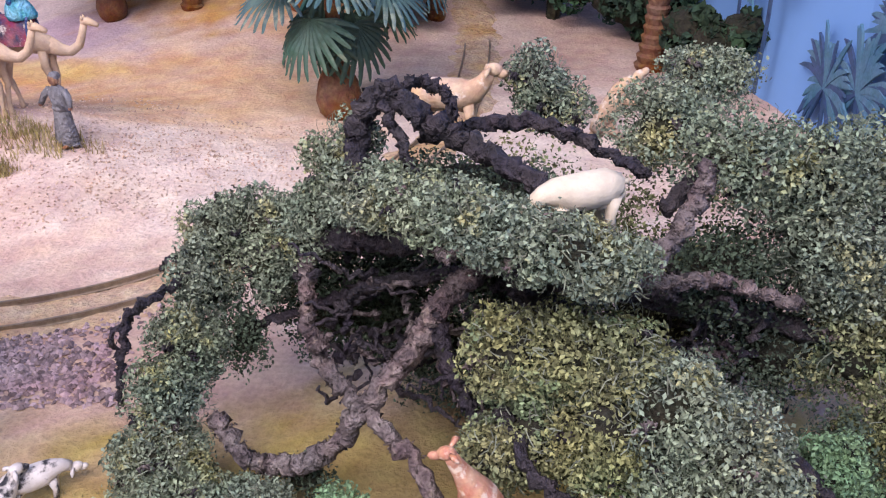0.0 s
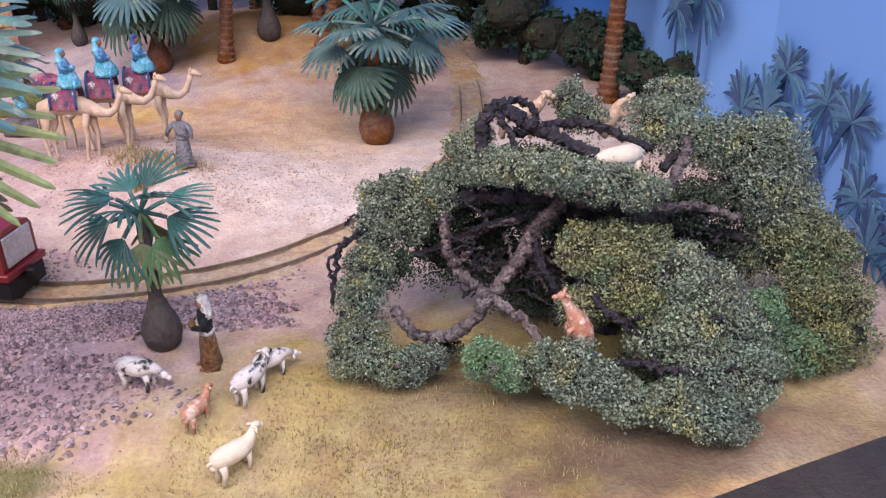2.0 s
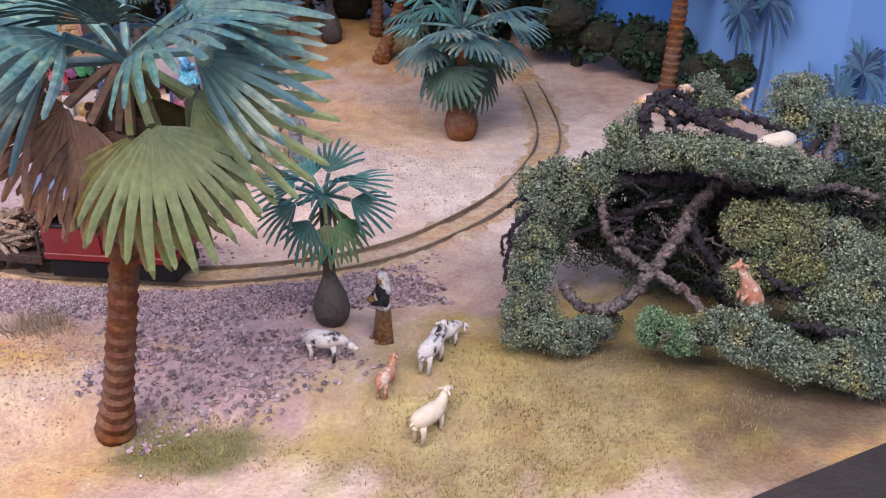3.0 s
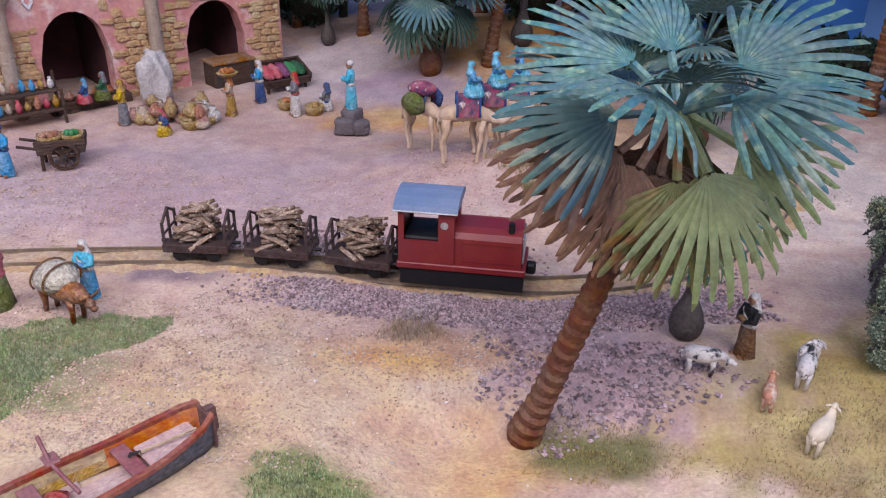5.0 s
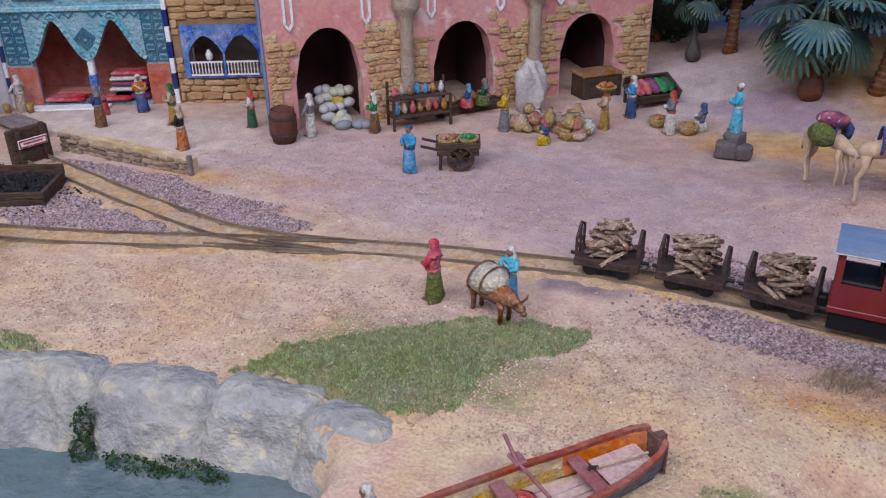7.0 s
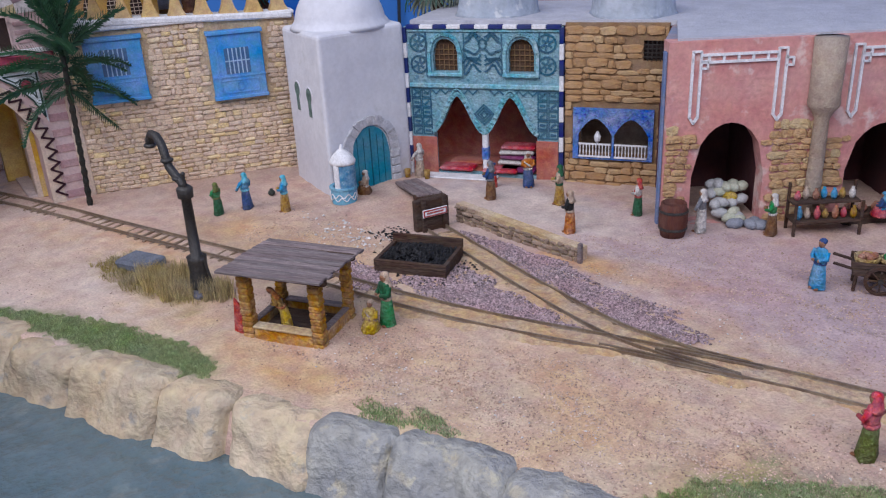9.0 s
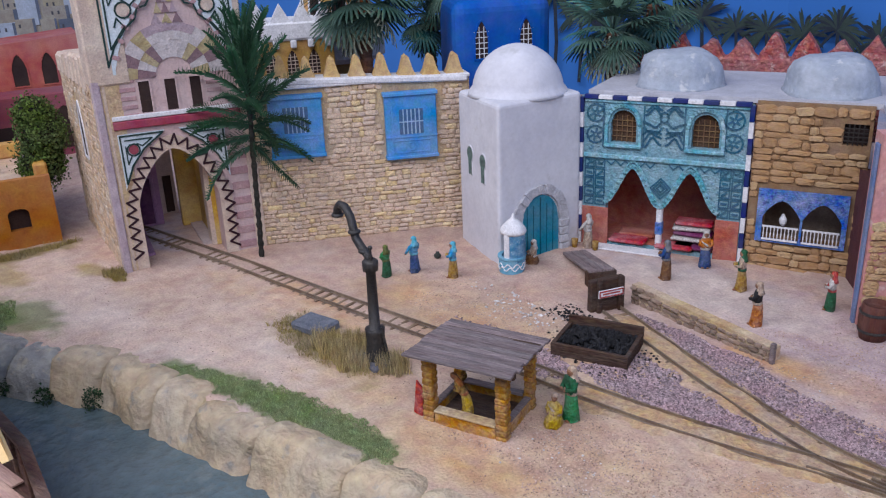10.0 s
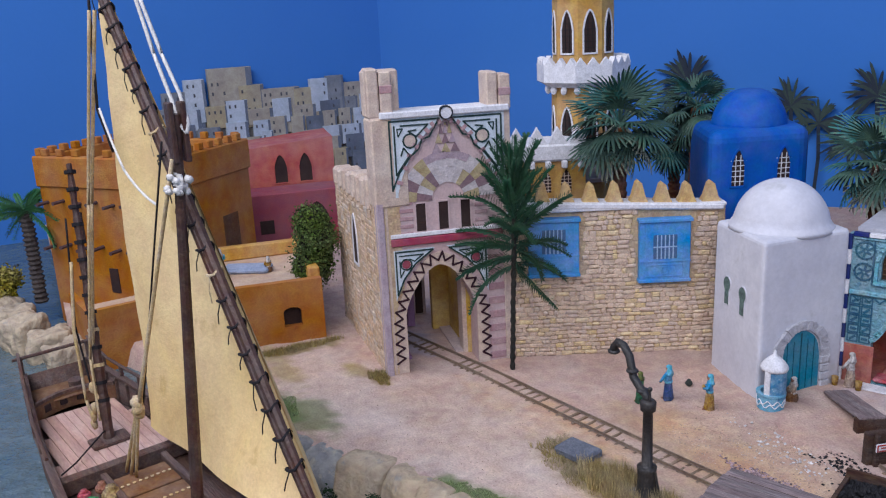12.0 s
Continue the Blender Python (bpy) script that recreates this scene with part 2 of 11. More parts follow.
PINK = mat("pink_plaster", (0.55, 0.235, 0.215), (0.58, 0.30, 0.27), 2.2, 0.9, 0.35, 5, 0.12, c=(0.66, 0.48, 0.44), c_at=0.56, dist=0.0012)
PIER_STONE = mat("ochre_pier_stone", (0.54, 0.36, 0.19), (0.46, 0.29, 0.17), 1.0, 0.9, 0.5, 6, 0.12, by_object=0.14, by_island=0.12, c=(0.58, 0.44, 0.26), pick=True, dist=0.0018)
# near-black colour stands in for the shade inside windows and doorways
DARK = mat("shaded_inside", (0.03, 0.018, 0.018), (0.05, 0.03, 0.025), 2.0)
GATE_PINK = mat("gate_stone", (0.60, 0.44, 0.42), (0.54, 0.42, 0.42), 1.5, 0.9, 0.3, 9, 0.1)
GATE_DARK = mat("gate_stripe", (0.40, 0.25, 0.27), (0.45, 0.30, 0.30), 1.0, 0.9, 0.3)
GATE_SIDE = mat("gate_side_stone", (0.64, 0.50, 0.35), (0.57, 0.42, 0.30), 1.2, 0.9, 0.6, 8, 0.2, by_object=0.12, by_island=0.10, c=(0.66, 0.55, 0.44), pick=True)
GATE_CREAM = mat("cream_stone", (0.64, 0.52, 0.42), (0.56, 0.44, 0.36), 1.5, 0.9, 0.4)
PANEL = mat("pale_panel", (0.62, 0.68, 0.72), (0.56, 0.64, 0.68), 1.0, 0.7, 0.1)
INK = mat("black_paint", (0.015, 0.018, 0.022), None, 1.0, 0.6, 0.1)
GREEN_LINE = mat("dark_green_paint", (0.02, 0.05, 0.045), None, 1.0, 0.6, 0.1)
TILE = mat("turquoise_tile", (0.19, 0.35, 0.42), (0.24, 0.42, 0.49), 0.7, 0.55, 0.6, 8, 0.22, c=(0.10, 0.24, 0.33), c_at=0.60, dist=0.002)
TILE_LINE = mat("dark_tile_relief", (0.035, 0.11, 0.19), (0.05, 0.16, 0.22), 0.8, 0.6, 0.2)
TILE_LIGHT = mat("pale_turquoise", (0.25, 0.50, 0.56), (0.17, 0.40, 0.49), 0.6, 0.55, 0.5, 8, 0.3, c=(0.12, 0.28, 0.38), c_at=0.60)
BLUE_PAINT = mat("blue_shutter_paint", (0.10, 0.32, 0.66), (0.09, 0.28, 0.60), 1.0, 0.6, 0.2)
WIN_BLUE = mat("cobalt_paint", (0.15, 0.27, 0.60), (0.10, 0.18, 0.48), 0.4, 0.6, 0.6, 8, 0.28, c=(0.05, 0.09, 0.32), c_at=0.57)
NAVY = mat("navy_paint", (0.02, 0.035, 0.16), None, 1.0, 0.6, 0.1)
WHITE = mat("white_paint", (0.76, 0.76, 0.78), (0.68, 0.68, 0.70), 1.0, 0.7, 0.15)
BLUE_HOUSE = mat("royal_blue_plaster", (0.012, 0.11, 0.46), (0.01, 0.09, 0.40), 2.0, 0.7, 0.15, 6, 0.08)
MINARET = mat("yellow_plaster", (0.54, 0.34, 0.12), (0.50, 0.31, 0.13), 2.0, 0.85, 0.2)
OCHRE = mat("ochre_plaster", (0.42, 0.17, 0.035), (0.36, 0.14, 0.03), 3.0, 0.9, 0.4, 8, 0.12, c=(0.30, 0.11, 0.03))
OCHRE_ROOF = mat("ochre_terrace", (0.52, 0.36, 0.24), (0.58, 0.44, 0.34), 2.5, 0.9, 0.3)
ROSE = mat("rose_plaster", (0.42, 0.11, 0.09), (0.48, 0.15, 0.13), 3.0, 0.9, 0.3)
MAGENTA = mat("plum_plaster", (0.30, 0.08, 0.10), (0.26, 0.07, 0.10), 3.0, 0.9, 0.3)
RED_CREST = mat("red_crenel_plaster", (0.52, 0.20, 0.18), (0.42, 0.13, 0.13), 0.9, 0.9, 0.7, 5, 0.22, c=(0.60, 0.36, 0.33), c_at=0.56, dist=0.003)
GREY_DOME = mat("grey_dome_plaster", (0.40, 0.44, 0.50), (0.33, 0.37, 0.43), 1.0, 0.75, 0.35, 3, 0.10, c=(0.52, 0.54, 0.56), c_at=0.58, dist=0.0015)
TEAL = mat("teal_door", (0.03, 0.24, 0.34), (0.025, 0.20, 0.30), 0.8, 0.6, 0.2)
SHOP_RED = mat("red_ochre_plaster", (0.46, 0.17, 0.13), (0.38, 0.12, 0.09), 1.2, 0.9, 0.4)
# paler sky blue paints in the stronger light on the right panels
SKY_LIT = mat("painted_sky_lit", (0.20, 0.41, 0.78), (0.16, 0.36, 0.74), 40.0, 0.8, 0.0, 2, 0.01)
SKY = mat("painted_sky", (0.055, 0.205, 0.59), (0.045, 0.185, 0.56), 40.0, 0.8, 0.0, 2, 0.01)
FASCIA = mat("dark_fascia", (0.035, 0.03, 0.028), (0.05, 0.04, 0.035), 3.0, 0.6, 0.3)
STONE = mat("quay_stone", (0.52, 0.415, 0.285), (0.43, 0.36, 0.265), 1.5, 0.75, 0.5, 2.2, 0.13, c=(0.34, 0.315, 0.27), c_at=0.60, by_object=0.10, dist=0.003)
GREY_ROCK = mat("grey_rock", (0.35, 0.345, 0.315), (0.25, 0.255, 0.26), 1.3, 0.65, 0.5, 2.2, 0.16, c=(0.42, 0.39, 0.31), c_at=0.56, by_object=0.1, dist=0.004)
WATER = mat("harbour_water", (0.09, 0.135, 0.155), (0.12, 0.165, 0.18), 3.0, 0.14, 0.5, 1.3, 0.1, c=(0.15, 0.19, 0.20), c_at=0.6, spec=0.5, dist=0.004)
RAIL = mat("worn_rail", (0.27, 0.21, 0.15), (0.17, 0.13, 0.10), 1.5, 0.45, 0.1, 10, 0.2, metal=0.3)
SLEEPER = mat("dusty_sleeper", (0.30, 0.215, 0.14), (0.20, 0.145, 0.10), 0.8, 0.9, 0.4, by_object=0.25)

# ---- the ground ----
SHORE = [(-125, -17), (-95, -15), (-84, -12), (-76, -8.5), (-70, -7), (-64, -6.4), (-61.6, -5.2), (-58, -2.7), (-54.5, -1.9), (-52.4, -1.1), (-48.9, -0.4), (-44.9, 0.5), (-43, 1.0), (-39.4, 2.0), (-37, 3.0), (-33.6, 3.7), (-30.4, 4.3), (-27.9, 4.3), (-26.4, 3.4), (-25.9, 1.0), (-26, -12)]
EDGE = [(-26, -12), (-18, -5.6), (0.6, 4.4), (4.6, 6.45), (30, 19), (60, 32)]


def off_line(px, py, line):
    """How far points lie from a line, positive on its left, as it runs."""
    best = np.full(np.shape(px), 1e9)
    sign = np.ones(np.shape(px))
    for (ax, ay), (bx, by) in zip(line, line[1:]):
        dx, dy = bx - ax, by - ay
        t = np.clip(((px - ax) * dx + (py - ay) * dy) / (dx * dx + dy * dy), 0, 1)
        d = np.hypot(px - ax - t * dx, py - ay - t * dy)
        near = d < best
        best = np.where(near, d, best)
        sign = np.where(near, np.sign(dx * (py - ay) - dy * (px - ax)), sign)
    return best * sign


def soft_noise(px, py, size, seed):
    """Smooth noise between -1 and 1 from summed waves."""
    r = np.random.RandomState(seed)
    out = np.zeros(np.shape(px))
    for k in range(14):
        a, f, ph = r.uniform(0, 6.28), r.uniform(0.5, 2.2) / size, r.uniform(0, 6.28)
        out += np.sin(6.28 * f * (px * math.cos(a) + py * math.sin(a)) + ph)
    return out / 5.0


def bare_height(px, py):
    z = 0.05 * soft_noise(px, py, 5, 1) + 0.03 * soft_noise(px, py, 1.2, 2)
    # sand rises gently to the palm grove
    z = z + 0.10 * np.clip(py - 34, 0, 20) + 1.6 * np.exp(-(((px + 13) / 9) ** 2 + ((py - 38) / 6) ** 2))
    # a low swell under the caravan
    z = z + 1.25 * np.exp(-(((px + 13.2) / 4.2) ** 2 + ((py - 20.4) / 3.2) ** 2))
    # the front of the board falls away a little round the leaning palm
    s = np.clip((8.9 - py) / 2.4, 0, 1) * np.clip((px + 18) / 3.5, 0, 1) * np.clip((-1.8 - px) / 3.2, 0, 1)
    z = z - 0.95 * s * s * (3 - 2 * s)
    return z


def ground_height(px, py):
    z = bare_height(px, py)
    d = off_line(px, py, SHORE)
    return np.where(d < 0, z - np.clip(-d / 1.0, 0, 1) * 3.0, z)


def ground_at(x, y):
    return float(ground_height(np.array([x]), np.array([y]))[0])


SAND, PALE, OLIVE, PURPLE, ORANGE, SHADED_BROWN = (0.51, 0.365, 0.30), (0.60, 0.49, 0.42), (0.32, 0.25, 0.095), (0.37, 0.265, 0.29), (0.56, 0.32, 0.13), (0.20, 0.13, 0.08)
TAN, GREEN = (0.50, 0.375, 0.235), (0.13, 0.19, 0.065)
# brown patches under the spreading tree darken the soil for its shade
PATCHES = [
    (-20, 6.5, 10, 3.6, TAN, 0.75), (-32, 5.5, 10, 4.0, TAN, 0.6), (-46, 4.5, 8, 4.0, TAN, 0.6), (-60, 4.4, 4.5, 1.0, ORANGE, 0.55), (-56, 6.0, 4.5, 1.3, ORANGE, 0.6),
    (-37, 12, 11, 3.0, (0.52, 0.37, 0.23), 0.5), (-50, 10.5, 8, 3, (0.53, 0.39, 0.27), 0.5), (-36, 8.0, 9, 1.6, (0.54, 0.37, 0.24), 0.4),
    (-33, 19.5, 14, 4.5, (0.43, 0.33, 0.37), 0.6), (-24, 17.0, 9, 3.0, (0.44, 0.33, 0.35), 0.5), (-47, 20.5, 6, 2.4, (0.50, 0.43, 0.45), 0.7), (-37.5, 16.8, 3.4, 1.0, ORANGE, 0.35),
    (0.8, 10.6, 4.6, 2.6, OLIVE, 0.95), (1.5, 11.5, 2.6, 1.4, SHADED_BROWN, 0.7), (-13.5, 23.6, 4.5, 2.4, ORANGE, 0.6), (-15.5, 21.2, 2.5, 1.0, PURPLE, 0.7), (-50, 10.5, 7, 1.6, ORANGE, 0.3), (-44, 4.0, 5, 1.2, ORANGE, 0.35), (-58, 5.5, 5, 0.9, ORANGE, 0.4),
    (-4, 22, 9, 7, PALE, 1.0), (-22, 19, 12, 4, PURPLE, 0.35), (-10, 26, 7, 4, ORANGE, 0.5),
    (-3, 7.5, 7, 3.6, OLIVE, 0.9), (4, 8, 5, 5, OLIVE, 0.7), (1.2, 5.2, 2.2, 1.0, SHADED_BROWN, 0.8), (4.5, 5.5, 3, 1.2, ORANGE, 0.7),
    (-11, 9.0, 3.4, 2.2, PURPLE, 0.85), (-13.5, 9.8, 4, 1.3, PURPLE, 0.6), (-14.5, 6.2, 2.2, 1.5, ORANGE, 0.45), (-15, 9, 3, 0.9, ORANGE, 0.6),
    (-27, 4.6, 1.6, 0.7, ORANGE, 0.7), (-22, 24, 10, 5, PURPLE, 0.4), (-17.8, 27, 4, 1.6, ORANGE, 0.7),
    (-39.5, 16.4, 2.5, 0.7, ORANGE, 0.7), (-45, 6, 6, 2.0, SAND, 0.6), (-56, 2, 6, 4, PALE, 0.8), (-66, -2, 8, 3.5, PALE, 0.6), (-45, 20, 6, 2.6, PALE, 0.7),
    (-26.3, 7.2, 3.6, 2.0, (0.10, 0.16, 0.05), 0.8), (-49, 0.6, 4.6, 0.9, (0.12, 0.17, 0.05), 0.6), (1.6, 6.9, 2.6, 1.2, (0.13, 0.09, 0.06), 0.9), (-1.6, 8.0, 2.6, 1.2, (0.26, 0.20, 0.10), 0.8), (-0.6, 9.0, 2.6, 1.2, (0.16, 0.12, 0.06), 0.6), (4.2, 7.9, 1.6, 0.6, (0.48, 0.30, 0.14), 0.7), (5.0, 7.6, 2.6, 1.2, SHADED_BROWN, 0.6),
    (-64.5, -4.0, 2.4, 1.2, (0.14, 0.19, 0.07), 0.7), (-72, -3.5, 4.0, 0.8, OLIVE, 0.6), (-68.6, 0.0, 1.2, 0.7, OLIVE, 0.7), (-52.8, 4.7, 3.9, 1.5, (0.25, 0.20, 0.09), 0.9),
    (-72.5, 4.2, 4.0, 1.6, (0.40, 0.37, 0.44), 0.8), (-66.4, -5.4, 2.5, 1.3, GREEN, 0.95), (-73.8, -2.2, 0.9, 3.6, (0.27, 0.21, 0.10), 0.9), (-67.2, 0.7, 1.2, 0.6, (0.30, 0.21, 0.10), 0.9),
    (-55.0, -1.0, 1.3, 0.6, GREEN, 0.9), (-53.2, -0.2, 1.3, 0.7, GREEN, 0.95), (-51.2, 0.4, 1.4, 0.75, GREEN, 0.95), (-49.3, 1.0, 1.4, 0.75, GREEN, 0.95), (-47.4, 1.5, 1.3, 0.75, GREEN, 0.95), (-45.6, 1.7, 1.3, 0.7, GREEN, 0.95),
    (-22, 34, 5, 5, (0.50, 0.43, 0.45), 0.7), (-18.0, 31.2, 3.4, 2.4, (0.36, 0.27, 0.33), 0.85), (-16.4, 27.8, 2.8, 1.1, (0.54, 0.36, 0.15), 0.8), (-11.0, 37.0, 7.0, 5.5, (0.42, 0.24, 0.10), 1.0), (-60, 3.5, 7, 3.5, (0.52, 0.395, 0.32), 0.6), (-63, 0.5, 3.0, 1.2, (0.46, 0.33, 0.25), 0.4), (-55, 9.0, 4.0, 1.0, (0.45, 0.31, 0.20), 0.5),
    (-10.9, 6.5, 1.7, 0.85, (0.13, 0.13, 0.06), 0.95), (-15.0, 6.5, 1.6, 1.2, (0.55, 0.36, 0.24), 0.55), (-17.3, 4.3, 1.6, 1.0, (0.19, 0.22, 0.09), 0.9), (-23.0, 12.5, 1.7, 0.32, (0.20, 0.14, 0.17), 0.9), (-15.3, 8.6, 0.8, 0.4, (0.60, 0.36, 0.08), 0.7),
]


def make_ground():
    xs, ys = np.arange(-124, 52, 0.36), np.arange(-14, 60, 0.36)
    gx, gy = np.meshgrid(xs, ys)
    inside = off_line(gx, gy, EDGE) > 0
    # pull the front rows on to the slanting edge of the board
    low = np.interp(gx, [p[0] for p in EDGE], [p[1] for p in EDGE], left=-99)
    gy = np.maximum(gy, np.where(gx > -25.9, low, -99))
    gz = ground_height(gx, gy)
    ny, nx = gx.shape
    verts = np.stack([gx, gy, gz], -1).reshape(-1, 3) * CM
    idx = np.arange(nx * ny).reshape(ny, nx)
    faces = np.stack([idx[:-1, :-1], idx[:-1, 1:], idx[1:, 1:], idx[1:, :-1]], -1).reshape(-1, 4)
    flat_y = gy.reshape(-1)
    keep = (flat_y[faces].max(1) - flat_y[faces].min(1)) > 1e-4
    me = bpy.data.meshes.new("ground")
    me.from_pydata(verts.tolist(), [], faces[keep].tolist())
    col = np.tile(np.array(SAND), (nx * ny, 1)).astype(float)
    fx, fy = gx.reshape(-1), gy.reshape(-1)
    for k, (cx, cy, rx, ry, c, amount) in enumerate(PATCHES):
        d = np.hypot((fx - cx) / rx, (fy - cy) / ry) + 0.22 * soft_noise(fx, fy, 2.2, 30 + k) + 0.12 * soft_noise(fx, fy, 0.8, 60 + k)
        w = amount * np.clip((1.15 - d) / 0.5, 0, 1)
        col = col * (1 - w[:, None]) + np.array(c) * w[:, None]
    attr = me.color_attributes.new("soil", "FLOAT_COLOR", "POINT")
    attr.data.foreach_set("color", np.c_[col, np.ones(len(col))].astype(np.float32).ravel())
    me.polygons.foreach_set("use_smooth", [True] * len(me.polygons))
    m = mat("sandy_soil", (0.5, 0.36, 0.26), None, 2.2, 0.95, 0.6, 10, 0.16, dist=0.0009)
    nt = m.node_tree
    vc = nt.nodes.new("ShaderNodeVertexColor")
    vc.layer_name = "soil"
    hsv = [x for x in nt.nodes if x.type == "HUE_SAT"][0]
    big = [x for x in nt.nodes if x.type == "MIX"][0]
    # the coloured soil, mottled by the two-tone patches
    mul = nt.nodes.new("ShaderNodeMix")
    mul.data_type, mul.blend_type = "RGBA", "MULTIPLY"
    mul.inputs[0].default_value = 1.0
    big.inputs[6].default_value, big.inputs[7].default_value = (1.10, 1.09, 1.08, 1), (0.93, 0.92, 0.91, 1)
    nt.links.new(vc.outputs[0], mul.inputs[6])
    nt.links.new(big.outputs[2], mul.inputs[7])
    nt.links.new(mul.outputs[2], hsv.inputs["Color"])
    me.materials.append(m)
    ob = new("ground", me)
    return tagged(ob, "sandy model ground with turf and purple gravel patches", "ground", kind="structure")


ground = make_ground()

g = Geo()
g.box(-124, 50, -60, 8, -2.2, -1.5)
tagged(g.build("water", WATER), "dark still harbour water beside the quay", "water", kind="structure")

# board front, under the slanting edge
g = Geo()
for (ax, ay), (bx, by) in zip(EDGE, EDGE[1:]):
    d = Vector((bx - ax, by - ay)).normalized()
    nx, ny = d.y, -d.x
    v = [(ax, ay, 0.12), (bx, by, 0.12), (bx, by, -14), (ax, ay, -14)]
    v += [(x + nx * 2.0, y + ny * 2.0, z) for x, y, z in v]
    g.add(v, [(0, 1, 5, 4), (4, 5, 6, 7), (1, 2, 6, 5), (0, 4, 7, 3), (0, 3, 2, 1)])
tagged(g.build("board_front", FASCIA), "dark painted wooden front board of the layout", "front board", kind="structure")

# ---- the painted backdrop ----
BACK = [(-122, -60), (-122, 25), (-62, 54), (-22, 52), (-4, 47), (5.0, 35), (8.4, 23), (9.3, 15), (10.6, 6), (14, -6)]
backdrop = tagged(new("backdrop"), "plain blue painted sky backdrop panels", "backdrop", kind="structure")
for (ax, ay), (bx, by) in zip(BACK, BACK[1:]):
    d = Vector((bx - ax, by - ay)).normalized()
    nx, ny = -d.y * 0.5, d.x * 0.5
    v = [(ax, ay, -6), (bx, by, -6), (bx, by, 42), (ax, ay, 42)]
    v += [(x + nx, y + ny, z) for x, y, z in v]
    g = Geo()
    g.add(v, [(0, 1, 2, 3), (7, 6, 5, 4), (3, 2, 6, 7), (0, 4, 5, 1)])
    g.build("sky_panel", SKY_LIT if ax > 4 else SKY, backdrop)

# ---- building pieces ----
PIECE = []
for k in range(6):
    g = Geo()
    g.box(-0.5, 0.5, -1.0, 0.0, -0.5, 0.5, 0.2)
    r = random.Random(k)
    g.v = [(x + r.uniform(-0.09, 0.09), y + (r.uniform(-0.25, 0.2) if y < -0.5 else 0), z + r.uniform(-0.11, 0.11)) for x, y, z in g.v]
    ob = g.build("piece", [MORTAR])
    PIECE.append(ob.data)
    bpy.data.objects.remove(ob)
PIECE_OF = {}


def stones(parent, mat_, x0, x1, z0, z1, sw, sh, proud=0.12, keep=None, limit=300, y=0.0, seed=1, gap=0.06):
    """Courses of single stones on the face of a wall, leaving out what keep(x, z) refuses."""
    r = random.Random(seed)
    if mat_.name not in PIECE_OF:
        PIECE_OF[mat_.name] = []
        for me in PIECE:
            c = me.copy()
            c.materials.clear()
            c.materials.append(mat_)
            PIECE_OF[mat_.name].append(c)
    todo, z = [], z0
    while z < z1 - sh * 0.3:
        hh = min(sh * r.uniform(0.75, 1.3), z1 - z)
        x = x0 - r.uniform(0, sw * 0.4)
        while x < x1:
            ww = sw * r.uniform(0.5, 1.6)
            a, b = max(x, x0), min(x + ww, x1)
            if b - a > 0.25 * sw and (keep is None or all(keep(px, pz) for px in (a + 0.05, (a + b) / 2, b - 0.05) for pz in (z + 0.03, z + hh - 0.03))):
                todo.append((a, b, z + 0.10 * sh * math.sin(2.1 * a + z) + r.uniform(-0.06, 0.06) * sh, hh))
            x += ww
        z += hh
    step = max(1, math.ceil(len(todo) / limit))
    rest = Geo()
    for k, (a, b, zz, hh) in enumerate(todo):
        j = r.uniform(-0.35, 0.35) * 0.2
        if len(todo) <= limit or k % step == 0:
            ob = new("stone", PIECE_OF[mat_.name][r.randrange(6)])
            ob.parent = parent
            ob.matrix_basis = Matrix.LocRotScale(Vector(((a + b) / 2 * CM, (y + 0.02) * CM, (zz + hh / 2) * CM)), Euler((0, radians(r.uniform(-2.5, 2.5)), 0)), Vector((b - a - gap, proud * r.uniform(0.6, 1.3), hh - gap)))
        else:
            n0 = len(rest.v)
            rest.box(a + gap / 2, b - gap / 2, y - proud * r.uniform(0.6, 1.3), y + 0.02, zz + gap / 2, zz + hh - gap / 2, 0.09)
            rest.v[n0:] = [(px + r.uniform(-0.09, 0.09) * (b - a), py, pz + r.uniform(-0.11, 0.11) * hh) for px, py, pz in rest.v[n0:]]
    if rest.v:
        o = rest.build("stonework", mat_, parent)
        o["kind"] = "stuff"


def merlon(g, x, z, w, h, y0, y1, tip=0.25):
    """A pointed merlon with hollow flanks."""
    p = [(x - w / 2, z), (x - w * 0.3, z + h * 0.35), (x - w * tip / 2, z + h * 0.9), (x, z + h), (x + w * tip / 2, z + h * 0.9), (x + w * 0.3, z + h * 0.35), (x + w / 2, z)]
    g.prism(p, y0, y1)


def lattice(g, x0, x1, z0, z1, y, nx, nz, w=0.05):
    for k in range(1, nx):
        x = x0 + (x1 - x0) * k / nx
        g.box(x - w / 2, x + w / 2, y, y + w, z0, z1)
    for k in range(1, nz):
        z = z0 + (z1 - z0) * k / nz
        g.box(x0, x1, y + 0.005, y + w + 0.01, z - w / 2, z + w / 2)


